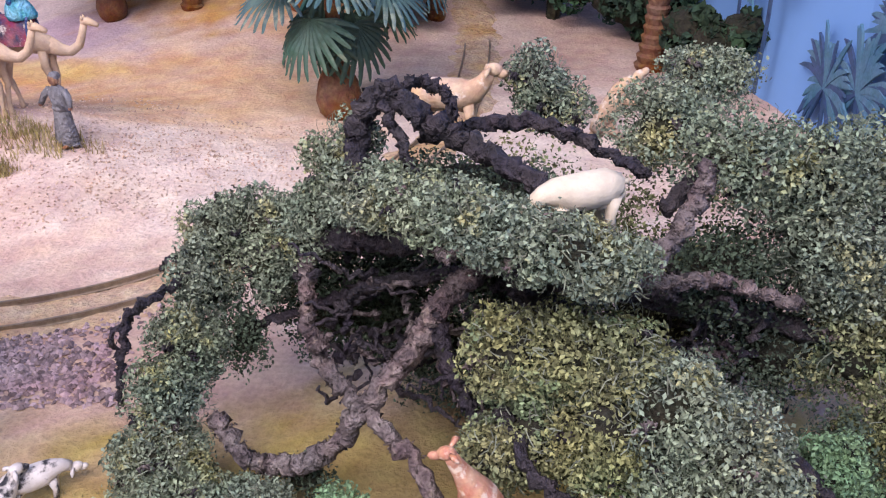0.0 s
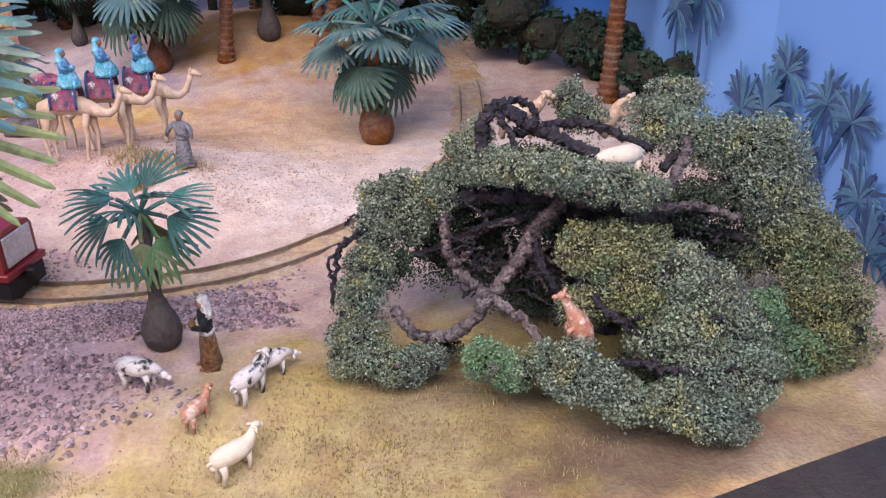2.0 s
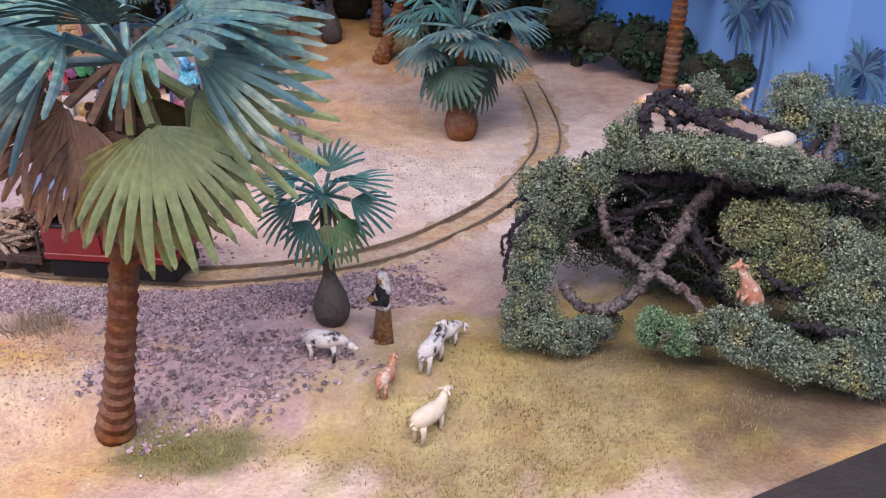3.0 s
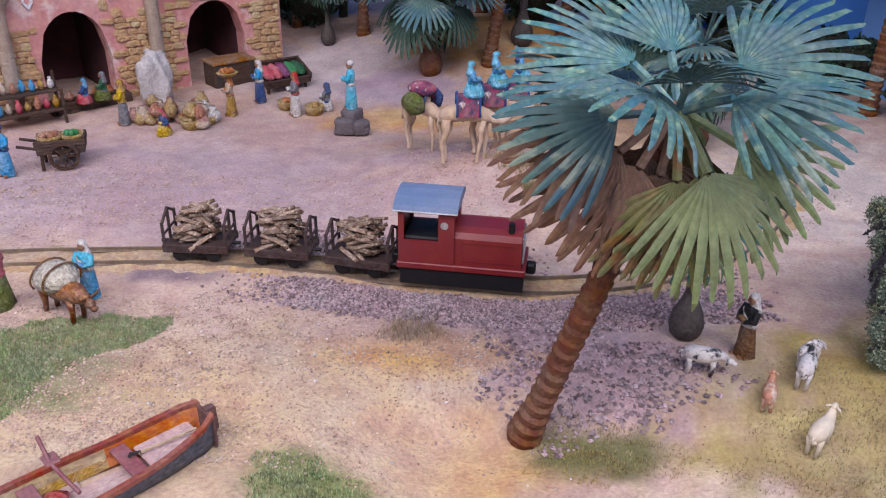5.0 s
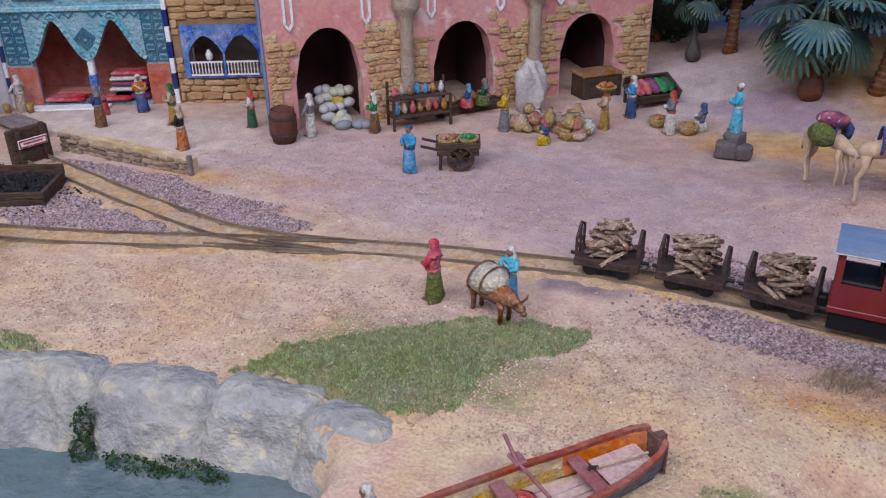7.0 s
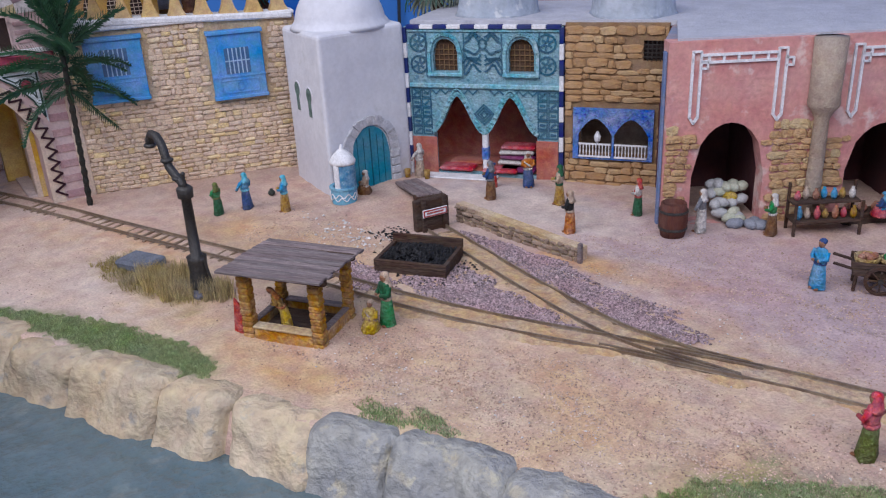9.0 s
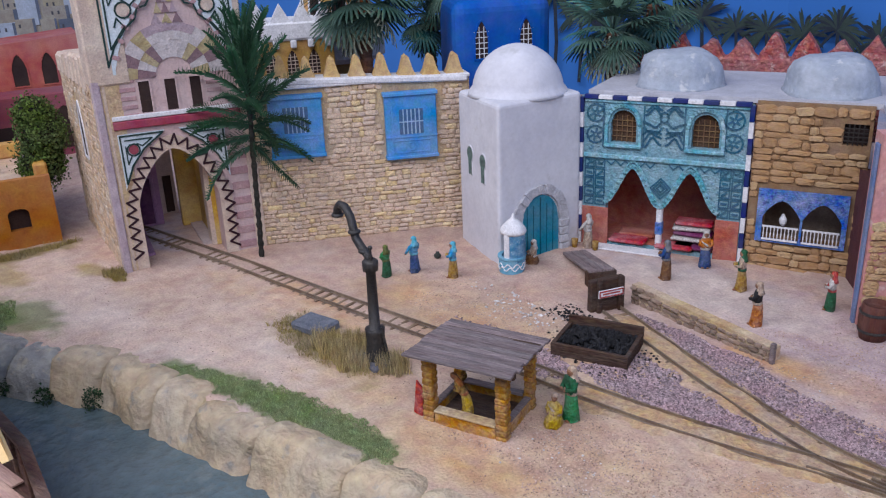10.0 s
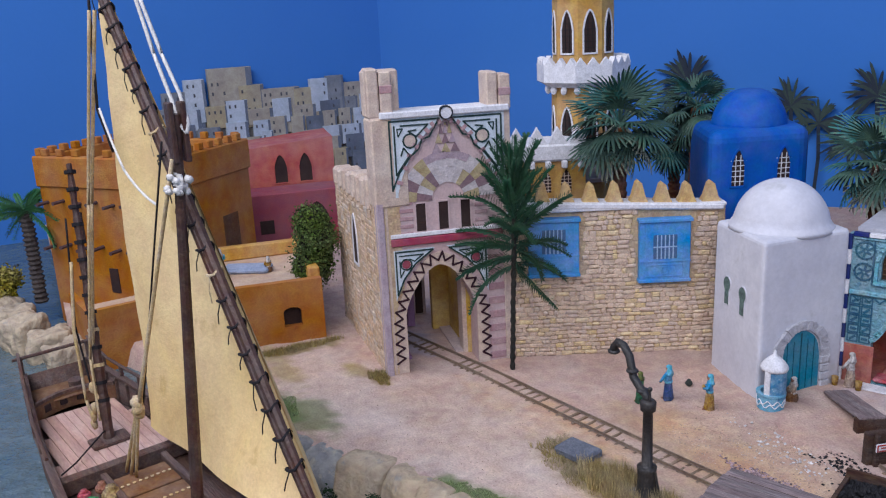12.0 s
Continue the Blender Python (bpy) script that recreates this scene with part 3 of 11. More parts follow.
def lancet(name_parent, x, z0, z1, w, y, frame_mat, dark=True, lat=None, deep=0.5):
    """A pointed window set on a wall: plate coloured as a shaded recess, raised frame and lattice."""
    arch = arch_point(x - w / 2, x + w / 2, z0 + (z1 - z0) * 0.55, (z1 - z0) * 0.45)
    pts = [(x - w / 2, z0)] + [(x - w / 2 + w * k / 10, arch(x - w / 2 + w * k / 10)) for k in range(11)] + [(x + w / 2, z0)]
    g = Geo()
    g.bar(pts, y - 0.07, y + 0.01, 0.1, closed=True)
    fr = g.build("window", frame_mat, name_parent)
    g = Geo()
    g.prism(pts, y - 0.012, y + 0.004)
    g.build("pane", DARK, fr)
    if lat:
        g = Geo()
        lattice(g, x - w / 2, x + w / 2, z0, z0 + (z1 - z0) * 0.85, y - 0.05, 3, 6, 0.04)
        g.build("lattice", lat, fr)
    return fr


# ---- the gatehouse ----
gate = thing("gatehouse", -67.3, 0.7, 0, 76.5, "tall pink and cream striped gatehouse with painted panels over the track", "gatehouse")
g = Geo()
ga = arch_point(1.75, 5.85, 3.4, 2.7)
facade(g, 7.2, 14.3, 1.6, [(1.75, 5.85, 0.0, ga)], 0.0, 0.6)
g.build("wall", GATE_PINK, gate)
# striped courses on the piers
STRIPE = [(a, b, 0.15 + k * 0.82, 0.40) for k in range(9) for a, b in ((0.55, 1.45), (6.55, 7.85))]
STRIPE += [(a, b, 7.85 + k * 0.42, 0.20) for k in range(8) for a, b in ((1.75, 2.5), (5.9, 6.6))]
for a, b, z, h in STRIPE:
    g = Geo()
    g.box(a, b, -0.05, 0.02, z, z + h, 0.02)
    g.build("stripe", GATE_DARK, gate)

for a, b in ((0.5, 1.15), (7.45, 8.0)):
    g = Geo()
    g.box(a, b, -0.12, 0.6, 0, 14.25, 0.05)
    g.build("pilaster", GATE_CREAM, gate)
for a, b, h in ((0.45, 1.75, 16.7), (6.75, 8.05, 16.2)):
    g = Geo()
    g.box(a, a + 0.62, -0.1, 1.4, 14.2, h, 0.08)
    g.box(a + 0.66, b, -0.16, 1.2, 14.2, h - 0.15, 0.08)
    g.slot = 1
    g.box(a + 0.66, b, -0.19, 0.2, h - 1.25, h - 0.85, 0.03)
    g.build("turret", [GATE_CREAM, GATE_DARK], gate)
g = Geo()
g.box(1.0, 7.9, -0.35, 1.5, 14.15, 14.5, 0.06)
g.build("cornice", WHITE, gate)
# upper panel: pale plaster with a pointed niche
up = arch_point(1.75, 7.15, 10.2, 3.7)
pts = [(1.3, 10.0), (1.3, 14.15), (7.65, 14.15), (7.65, 10.0), (7.15, 10.0)]
pts += [(7.15 - 5.4 * k / 20, up(7.15 - 5.4 * k / 20)) for k in range(21)] + [(1.75, 10.0)]
g = Geo()
g.prism(pts, -0.16, 0.01)
panel = g.build("upper_panel", PANEL, gate, "pale blue-white panel with black geometric lines")
g = Geo()
for s in (-1, 1):
    def q(x, z, s=s):
        return (4.47 + s * x, z)
    g.bar([q(0.35, 14.0), q(3.0, 14.0), q(3.0, 10.4)], -0.2, -0.15, 0.09)
    g.bar([q(0.35, 14.0), q(0.9, 13.1), q(1.3, 13.0), q(1.5, 12.5), q(2.0, 12.1), q(2.3, 11.7), q(2.6, 11.3), q(3.0, 10.4)], -0.2, -0.15, 0.09)
    g.bar([q(2.75, 13.75), q(2.75, 11.2), q(2.0, 12.2), q(2.3, 12.6), q(2.45, 12.2)], -0.2, -0.15, 0.08)
    g.bar([q(2.4, 13.75), q(0.95, 13.75), q(1.6, 13.15), q(2.0, 13.45), q(1.6, 13.5)], -0.2, -0.15, 0.08)
    g.bar([q(2.6, 13.6), q(2.3, 13.6), q(2.55, 13.2), q(2.6, 13.6)], -0.2, -0.15, 0.06)
    c = [q(1.95 + 0.36 * math.cos(a), 12.95 + 0.36 * math.sin(a)) for a in np.linspace(0, 6.283, 13)[:-1]]
    g.bar(c, -0.21, -0.15, 0.08, closed=True)
g.build("line_ornament", GREEN_LINE, panel)
for s in (-1, 1):
    g = Geo()
    g.prism([(4.47 + s * 1.95 + 0.31 * math.cos(a), 12.95 + 0.31 * math.sin(a)) for a in np.linspace(0, 6.283, 13)[:-1]], -0.19, -0.15)
    g.build("medallion", GATE_CREAM, panel)
g = Geo()
g.slot = 0
g.bar([(4.47 + 0.34 * math.cos(a), 14.3 + 0.34 * math.sin(a)) for a in np.linspace(0, 6.283, 15)[:-1]], -0.45, -0.2, 0.06, closed=True)
g.slot = 1
g.prism([(4.47 + 0.34 * math.cos(a), 14.3 + 0.34 * math.sin(a)) for a in np.linspace(0, 6.283, 15)[:-1]], -0.40, -0.2)
g.build("knob", [INK, WHITE], gate)
# toothed edge of the niche and its patchwork of coloured stones
g = Geo()
for k in range(1, 34):
    x = 1.75 + 5.4 * k / 34
    dx = 0.02
    sl = (up(x + dx) - up(x - dx)) / (2 * dx)
    nrm = Vector((-sl, 1)).normalized()
    if k % 2:
        c = Vector((x, up(x)))
        t = Vector((nrm.y, -nrm.x)) * 0.1
        a, b = c - nrm * 0.12, c + nrm * 0.22
        g = Geo()
        g.prism([tuple(a - t), tuple(a + t), tuple(b + t), tuple(b - t)], -0.2, -0.1)
        g.build("tooth", GATE_DARK, gate)

g = Geo()
TYMP = [mat("tympanum_lilac", (0.44, 0.34, 0.38), None, 0.6), mat("tympanum_olive", (0.46, 0.38, 0.22), None, 0.6), mat("tympanum_plum", (0.26, 0.17, 0.19), None, 0.6), mat("tympanum_white", (0.60, 0.55, 0.55), None, 0.6)]
r_ = random.Random(3)
for ring in range(4):
    for k in range(12):
        a0, a1 = math.pi * k / 12, math.pi * (k + 1) / 12
        r0, r1 = 0.9 + ring * 0.42, 0.9 + (ring + 1) * 0.42
        g = Geo()
        tm = (1, 3, 2)[(k + (ring // 2)) % 3] if k not in (4, 5, 6, 7) else (3 if ring < 3 else 0)
        g.prism([(4.45 + r0 * math.cos(a0), 9.7 + r0 * math.sin(a0)), (4.45 + r1 * math.cos(a0), 9.7 + r1 * math.sin(a0)), (4.45 + r1 * math.cos(a1), 9.7 + r1 * math.sin(a1)), (4.45 + r0 * math.cos(a1), 9.7 + r0 * math.sin(a1))], -0.06 - 0.02 * ((k + ring) % 2), 0.01)
        g.build("inlay_stone", TYMP[tm], gate)
for j, (w, z) in enumerate(((1.5, 12.2), (1.1, 12.7), (0.7, 13.2), (0.3, 13.6))):
    for k in range(3):
        g = Geo()
        tm = (j + k) % 3
        g.prism([(4.45 - w / 2 + w * k / 3, z), (4.45 - w / 2 + w * (k + 1) / 3, z), (4.45 - w / 2 + w * (k + 0.5) / 3, z + 0.5)], -0.08, 0.01)
        g.build("inlay_stone", TYMP[tm], gate)
for x in (2.92, 4.16, 5.38):
    g = Geo()
    g.bar([(x - 0.3, 8.0), (x - 0.3, 9.6), (x + 0.3, 9.6), (x + 0.3, 8.0)], -0.08, 0.01, 0.08, closed=True)
    w_ = g.build("window", GATE_PINK, gate)
    g = Geo()
    g.box(x - 0.28, x + 0.28, -0.03, 0.005, 8.0, 9.58)
    g.build("pane", DARK, w_)
g = Geo()
g.box(1.2, 7.4, -0.22, 0.05, 7.35, 7.75, 0.04)
g.build("band", mat("crimson_band", (0.36, 0.06, 0.10), (0.30, 0.05, 0.09), 1.0, 0.8, 0.3), gate)
g = Geo()
g.box(1.2, 7.4, -0.18, 0.05, 7.78, 8.0, 0.03)
g.build("ledge", WHITE, gate)
# spandrels, zigzag and ring of the lower arch
for s in (-1, 1):
    def q(x, z, s=s):
        return (3.9 + s * x, z)
    g = Geo()
    g.prism([q(0.35, 7.1), q(2.6, 7.1), q(2.6, 4.3), q(2.2, 5.3), q(1.5, 6.2)], -0.14, 0.01)
    sp = g.build("spandrel", PANEL, gate)
    g = Geo()
    g.bar([q(0.45, 7.02), q(2.5, 7.02), q(2.5, 4.6), q(2.1, 5.5), q(1.45, 6.3)], -0.18, -0.13, 0.08, closed=True)
    g.bar([q(2.3, 6.8), q(1.0, 6.8), q(1.5, 6.45), q(1.75, 6.6)], -0.18, -0.13, 0.06)
    g.bar([q(2.3, 6.5), q(2.3, 5.6), q(2.1, 5.95)], -0.18, -0.13, 0.06)
    g.bar([q(1.95 + 0.3 * math.cos(a), 6.3 + 0.3 * math.sin(a)) for a in np.linspace(0, 6.283, 12)[:-1]], -0.19, -0.13, 0.07, closed=True)
    g.build("line_ornament", GREEN_LINE, sp)
    g = Geo()
    g.prism([q(1.95 + 0.24 * math.cos(a), 6.3 + 0.24 * math.sin(a)) for a in np.linspace(0, 6.283, 12)[:-1]], -0.17, -0.13)
    g.build("medallion", MAGENTA, sp)
outer = arch_point(1.3, 6.35, 3.3, 3.35)
line = [(1.3, 0.3), (1.3, 2.0)] + [(1.3 + 5.05 * k / 40, outer(1.3 + 5.05 * k / 40)) for k in range(41)] + [(6.35, 2.0), (6.35, 0.3)]
g = Geo()
ring_in = [(1.78, 0.02), (1.78, 3.4)] + [(1.75 + 4.1 * k / 30, ga(1.75 + 4.1 * k / 30)) for k in range(1, 30)] + [(5.82, 3.4), (5.82, 0.02)]
ring_out = [(1.2, 0.02), (1.2, 3.4)] + [(1.2 + 5.25 * k / 30, arch_point(1.2, 6.45, 3.35, 3.45)(1.2 + 5.25 * k / 30)) for k in range(1, 30)] + [(6.45, 3.4), (6.45, 0.02)]
for k in range(len(ring_in) - 1):
    g = Geo()
    g.prism([ring_in[k], ring_out[k], ring_out[k + 1], ring_in[k + 1]], -0.10 + 0.012 * (k % 2), 0.02)
    g.build("arch_stone", GATE_CREAM, gate)
g = Geo()
cum, zig, flip, acc = [Vector(p) for p in line], [], 1, 0.0
step = 0.30
for a, b in zip(cum, cum[1:]):
    d = b - a
    if d.length < 1e-6:
        continue
    nrm = Vector((-d.y, d.x)).normalized()
    pos = step - acc
    while pos <= d.length:
        zig.append(tuple(a + d.normalized() * pos + nrm * (0.24 * flip - 0.05)))
        flip = -flip
        pos += step
    acc = d.length - (pos - step)
MAROON = mat("dark_maroon_paint", (0.035, 0.012, 0.02), None, 1.0, 0.6, 0.1)
for k in range(len(zig) - 1):
    g = Geo()
    g.bar(zig[k:k + 2], -0.15 + 0.004 * (k % 2), -0.09, 0.10)
    g.build("zigzag_bar", MAROON, gate)
# lane behind the arch: a lilac house with a framed door, a pale end and a yellow wall
LILAC = mat("lilac_plaster", (0.36, 0.22, 0.34), (0.30, 0.18, 0.30), 1.2, 0.9, 0.3)
LANE_PALE = mat("lane_pale", (0.56, 0.46, 0.42), (0.50, 0.40, 0.38), 1.5, 0.9, 0.3)
LANE_YELLOW = mat("lane_yellow", (0.58, 0.40, 0.12), (0.52, 0.34, 0.10), 1.5, 0.9, 0.3)
PLUM_DOOR = mat("dark_plum", (0.09, 0.035, 0.09), (0.14, 0.06, 0.13), 0.6, 0.8, 0.3)
for name_, m_, box_ in (("lane_wall", LILAC, (0.9, 1.7, 1.62, 7.0, 0, 7.0)), ("lane_wall", LILAC, (0.9, 3.55, 7.0, 7.6, 0, 7.0)), ("lane_wall", LANE_PALE, (3.55, 4.7, 9.0, 9.6, 0, 6.5)), ("lane_wall", LANE_PALE, (3.4, 3.6, 7.6, 9.6, 0, 6.5)), ("lane_wall", LANE_YELLOW, (4.5, 5.6, 6.0, 6.5, 0, 7.0)), ("lane_wall", LANE_YELLOW, (5.6, 6.6, 1.62, 6.5, 0, 7.0)), ("lane_pier", GATE_CREAM, (5.35, 5.75, 1.63, 2.6, 0, 6.0)), ("pavement", LANE_PALE, (4.9, 5.6, 1.8, 6.0, -0.05, 0.14)), ("pavement", LILAC, (1.7, 2.3, 1.8, 7.0, -0.05, 0.14)), ("doorway", DARK, (4.0, 4.5, 8.95, 9.02, 0.1, 2.4)), ("doorway", PLUM_DOOR, (2.15, 3.05, 6.95, 7.02, 0.14, 2.9)), ("shutter", PLUM_DOOR, (1.66, 1.76, 3.2, 4.2, 0.14, 3.2)), ("lintel", LILAC, (1.95, 3.25, 6.85, 7.02, 2.95, 3.3)), ("jamb", LILAC, (1.95, 2.12, 6.85, 7.02, 0.14, 2.95)), ("jamb", LILAC, (3.08, 3.25, 6.85, 7.02, 0.14, 2.95))):
    g = Geo()
    g.box(*box_, 0.02)
    g.build(name_, m_, gate)
# side wing running back, with stones, lancet and worn crenels
wing = thing("gatehouse_wing", -77.9, 2.78, 0, -8.0, "stone side wing of the gatehouse with a lancet window", "gatehouse wing")
g = Geo()
facade(g, 11.0, 9.6, 1.2, [], -1.0, 0.0, top=lambda x: 9.3 + 0.08 * x)
wing_wall = g.build("wall", MORTAR, wing)
for k in range(8):
    x = 0.2 + k * 1.2
    g = Geo()
    g.box(x, x + 0.8, -0.15, 1.1, 9.0, 10.2 + 0.08 * x + rng.uniform(-0.1, 0.2), 0.18)
    g.build("crenel", GATE_CREAM, wing)
g = Geo()
g.box(9.6, 11.1, -0.12, 1.8, 9.5, 14.2, 0.1)
g.box(9.5, 10.4, -0.14, 1.7, 14.2, 16.6, 0.1)
g.build("turret", GATE_CREAM, wing)
lancet(wing, 4.9, 4.9, 8.0, 1.1, 0.0, WHITE)
g = Geo()
g.box(10.5, 11.1, -0.08, 0.3, -0.3, 9.8, 0.05)
g.build("quoin", mat("lilac_quoin", (0.50, 0.42, 0.46), (0.44, 0.34, 0.38), 1.0, 0.9, 0.4), wing)

# ---- the long rubble wall with blue shutters ----
rub = thing("rubble_wall", -65.6, 8.2, 0, 62.8, "long rubble stone wall with pointed merlons and blue shutters", "stone wall")
g = Geo()
facade(g, 12.0, 8.8, 1.0, [], -1.0, 0.0, top=lambda x: 9.0 - 0.05 * x)
rub_wall = g.build("wall", MORTAR, rub)
g = Geo()
g.box(0, 12.0, -0.25, 1.1, 8.45, 8.65, 0.05)
g.at = Matrix.Translation((0, 0, 0.3)) @ Matrix.Rotation(radians(2.6), 4, "Y")
g.box(0, 11.5, -0.28, 1.15, 8.45, 8.8, 0.08)
g.build("coping", WHITE, rub)
for k in range(9):
    g = Geo()
    merlon(g, 0.7 + k * 1.32, 8.75 - 0.03 * k, 1.15, 1.45 - 0.03 * k + rng.uniform(-0.08, 0.08), 0.05, 0.75)
    g.build("merlon", mat("sand_merlon", (0.60, 0.42, 0.20), (0.54, 0.37, 0.18), 1.0, 0.9, 0.3) if k == 0 else bpy.data.materials["sand_merlon"], rub)
SHUTTER_BAR = mat("pale_blue_bar", (0.36, 0.50, 0.66), (0.28, 0.42, 0.62), 1.0, 0.7, 0.1)
for a, b, z0, z1 in ((1.15, 3.95, 4.9, 8.1), (7.25, 10.05, 4.35, 7.85)):
    g = Geo()
    g.box(a, b, -0.45, 0.0, z0, z1, 0.05)
    sh = g.build("shutter", BLUE_PAINT, rub, "bright blue wooden shutter box with a barred opening")
    g = Geo()
    g.box(a - 0.08, b + 0.08, -0.6, 0.0, z1 - 0.12, z1 + 0.08, 0.03)
    g.box(a - 0.05, b + 0.05, -0.53, 0.0, z0 - 0.06, z0 + 0.12, 0.03)
    g.box(a, b, -0.50, -0.44, z0 + 1.12, z0 + 1.2)
    c, w = (a + b) / 2, (b - a) / 2
    for x in (a + 0.35, b - 0.35):
        g.box(x - 0.05, x + 0.05, -0.49, -0.44, z0 + 0.1, z1 - 0.1)
    g.bar([(c - 1.0, z0 + 0.3), (c - 1.0, z0 + 0.95), (c + 1.0, z0 + 0.95), (c + 1.0, z0 + 0.3)], -0.49, -0.44, 0.05, closed=True)
    g.bar([(c + 0.22 * math.cos(t), z0 + 0.62 + 0.22 * math.sin(t)) for t in np.linspace(0, 6.28, 9)[:-1]], -0.49, -0.44, 0.05, closed=True)
    g.build("moulding", BLUE_PAINT, sh)
    g = Geo()
    g.box(c - 0.65, c + 0.65, -0.465, -0.44, z0 + 1.3, z0 + 2.65)
    g.build("opening", mat("shutter_dark", (0.09, 0.17, 0.32), None, 1.0) if a < 2 else bpy.data.materials["shutter_dark"], sh)
    g = Geo()
    lattice(g, c - 0.65, c + 0.65, z0 + 1.3, z0 + 2.65, -0.51, 6, 2, 0.06)
    g.build("bars", SHUTTER_BAR, sh)

# ---- the white domed tomb ----
tomb = thing("domed_shrine", -54.3, 15.6, 0, 83, "plain white plaster shrine with a dome and teal door", "shrine")
g = Geo()
L = Matrix.Rotation(radians(-83), 4, "Z") @ Vector((-58.9 + 54.3, 17.0 - 15.6, 0))
plan = [(0, 0), (5.25, 0), (5.25 + L.x, L.y + 0.3), (L.x, L.y)]
H = 8.1
g.smooth = False
v = [(x, y, -0.6) for x, y in plan] + [(x * 0.99 + 0.02, y * 0.99 + 0.02, H) for x, y in plan]
g.add(v, [(0, 1, 5, 4), (1, 2, 6, 5), (2, 3, 7, 6), (3, 0, 4, 7), (4, 5, 6, 7)])
tw = g.build("wall", PLASTER, tomb)
bv = tw.modifiers.new("edges", "BEVEL")
bv.width, bv.segments = 0.0022, 3
g = Geo()
g.smooth = True
cx, cy = sum(p[0] for p in plan) / 4, sum(p[1] for p in plan) / 4
g.lathe([(2.62, H - 0.1), (2.5, H + 0.06), (2.38, H + 0.22)] + [(2.35 * math.cos(t), H - 0.1 + 2.45 * math.sin(t)) for t in np.linspace(0.16, 1.54, 14)], cx, cy, 36)
g.build("dome", PLASTER, tomb)
da = arch_round(1.35, 3.75, 1.7, 1.5)
g = Geo()
pts_in = [(1.35, 0.0)] + [(1.35 + 2.4 * k / 16, da(1.35 + 2.4 * k / 16)) for k in range(17)] + [(3.75, 0.0)]
g.prism(pts_in, -0.04, 0.05)
door = g.build("door", TEAL, tomb, "teal painted double door with a pointed top")
g = Geo()
g.box(2.52, 2.58, -0.07, -0.03, 0.0, 3.1)
for x in (1.7, 2.1, 2.95, 3.35):
    g.box(x, x + 0.03, -0.06, -0.03, 0.1, 2.7)
g.build("plank_joint", mat("teal_dark", (0.01, 0.10, 0.15), None, 1.0), door)
ROUGH_WHITE = mat("rough_white_stone", (0.55, 0.55, 0.58), (0.48, 0.48, 0.52), 0.8, 0.9, 0.6)
oa = arch_round(0.7, 4.4, 1.6, 2.15)
ring = [(0.7 + 3.7 * k / 22, oa(0.7 + 3.7 * k / 22)) for k in range(23)]
inn = [(1.3 + 2.5 * k / 22, arch_round(1.3, 3.8, 1.7, 1.6)(1.3 + 2.5 * k / 22)) for k in range(23)]
g = Geo()
for k in range(22):
    dz = 0.05 * rng.uniform(-1, 1)
    g = Geo()
    g.prism([inn[k], (ring[k][0], ring[k][1] + dz), (ring[k + 1][0], ring[k + 1][1] + dz), inn[k + 1]], -0.16 + rng.uniform(-0.04, 0.04), 0.03)
    g.build("arch_stone", ROUGH_WHITE, tomb)
for a, b in ((0.72, 1.3), (3.8, 4.38)):
    for k in range(4):
        g = Geo()
        g.box(a + rng.uniform(-0.05, 0.03), b + rng.uniform(-0.03, 0.05), -0.15 + rng.uniform(-0.03, 0.03), 0.03, -0.1 + 0.45 * k, 0.33 + 0.45 * k, 0.06)
        g.build("jamb_stone", ROUGH_WHITE, tomb)
# dark plate colour gives the slits the shade of a recess
SLIT = mat("slit_shade", (0.07, 0.10, 0.10), (0.16, 0.24, 0.20), 0.3, 0.9, 0.4)
for u, z in ((1.75, 4.5), (3.3, 4.6)):
    # a keyhole: a round head over a narrower slot, with a worn rim
    pts = [(u - 0.20, z - 0.65), (u - 0.20, z + 0.12)] + [(u + 0.34 * math.cos(t), z + 0.45 + 0.38 * math.sin(t)) for t in np.linspace(3.9, -0.75, 13)] + [(u + 0.20, z + 0.12), (u + 0.20, z - 0.65)]
    g = Geo()
    g.prism(pts, -0.012, 0.035)
    w_ = g.build("window", SLIT, tomb)
    w_.matrix_basis = cm_pose(0, 0, 0, 163.1 - 83)
    g = Geo()
    g.bar(pts, -0.07, 0.03, 0.10, closed=True)
    g.build("window_rim", PLASTER, w_)

# ---- the turquoise tiled shop ----
shop = thing("tiled_shop", -53.9, 21.0, 0, 24, "turquoise tiled shop front with two pointed arches and blue-white border", "shop")
W, HT = 8.3, 7.8
la, ra = arch_bell(1.40, 4.15, 2.3, 2.0, 0.95), arch_bell(4.25, 7.0, 2.3, 2.0, 0.95)
wl, wr = arch_round(1.55, 2.85, 6.5, 0.7), arch_round(5.55, 6.85, 6.5, 0.7)
g = Geo()
facade(g, W, HT, 0.5, [(1.40, 4.15, 0.15, la), (4.25, 7.0, 0.15, ra), (1.55, 2.85, 5.55, wl), (5.55, 6.85, 5.55, wr)], -0.3)
g.build("wall", TILE, shop)
for a, b in ((0.15, 1.55), (6.95, 8.1)):
    g = Geo()
    g.box(a, b, -0.05, 0.02, -0.2, 2.05, 0.02)
    g.build("lower_panel", SHOP_RED, shop, "red ochre plaster panel")
g = Geo()
g.box(4.05, 4.35, -0.06, 0.3, -0.1, 2.45, 0.06)
pil = g.build("column", WHITE, shop)
g = Geo()
g.box(4.02, 4.38, -0.09, 0.33, 0.9, 1.6, 0.05)
g.build("column_band", WIN_BLUE, pil)
g = Geo()
g.box(0.2, 8.2, -0.16, 0.0, 4.7, 4.95, 0.05)
g.box(0.2, 8.2, -0.10, 0.0, 7.55, 7.7, 0.03)
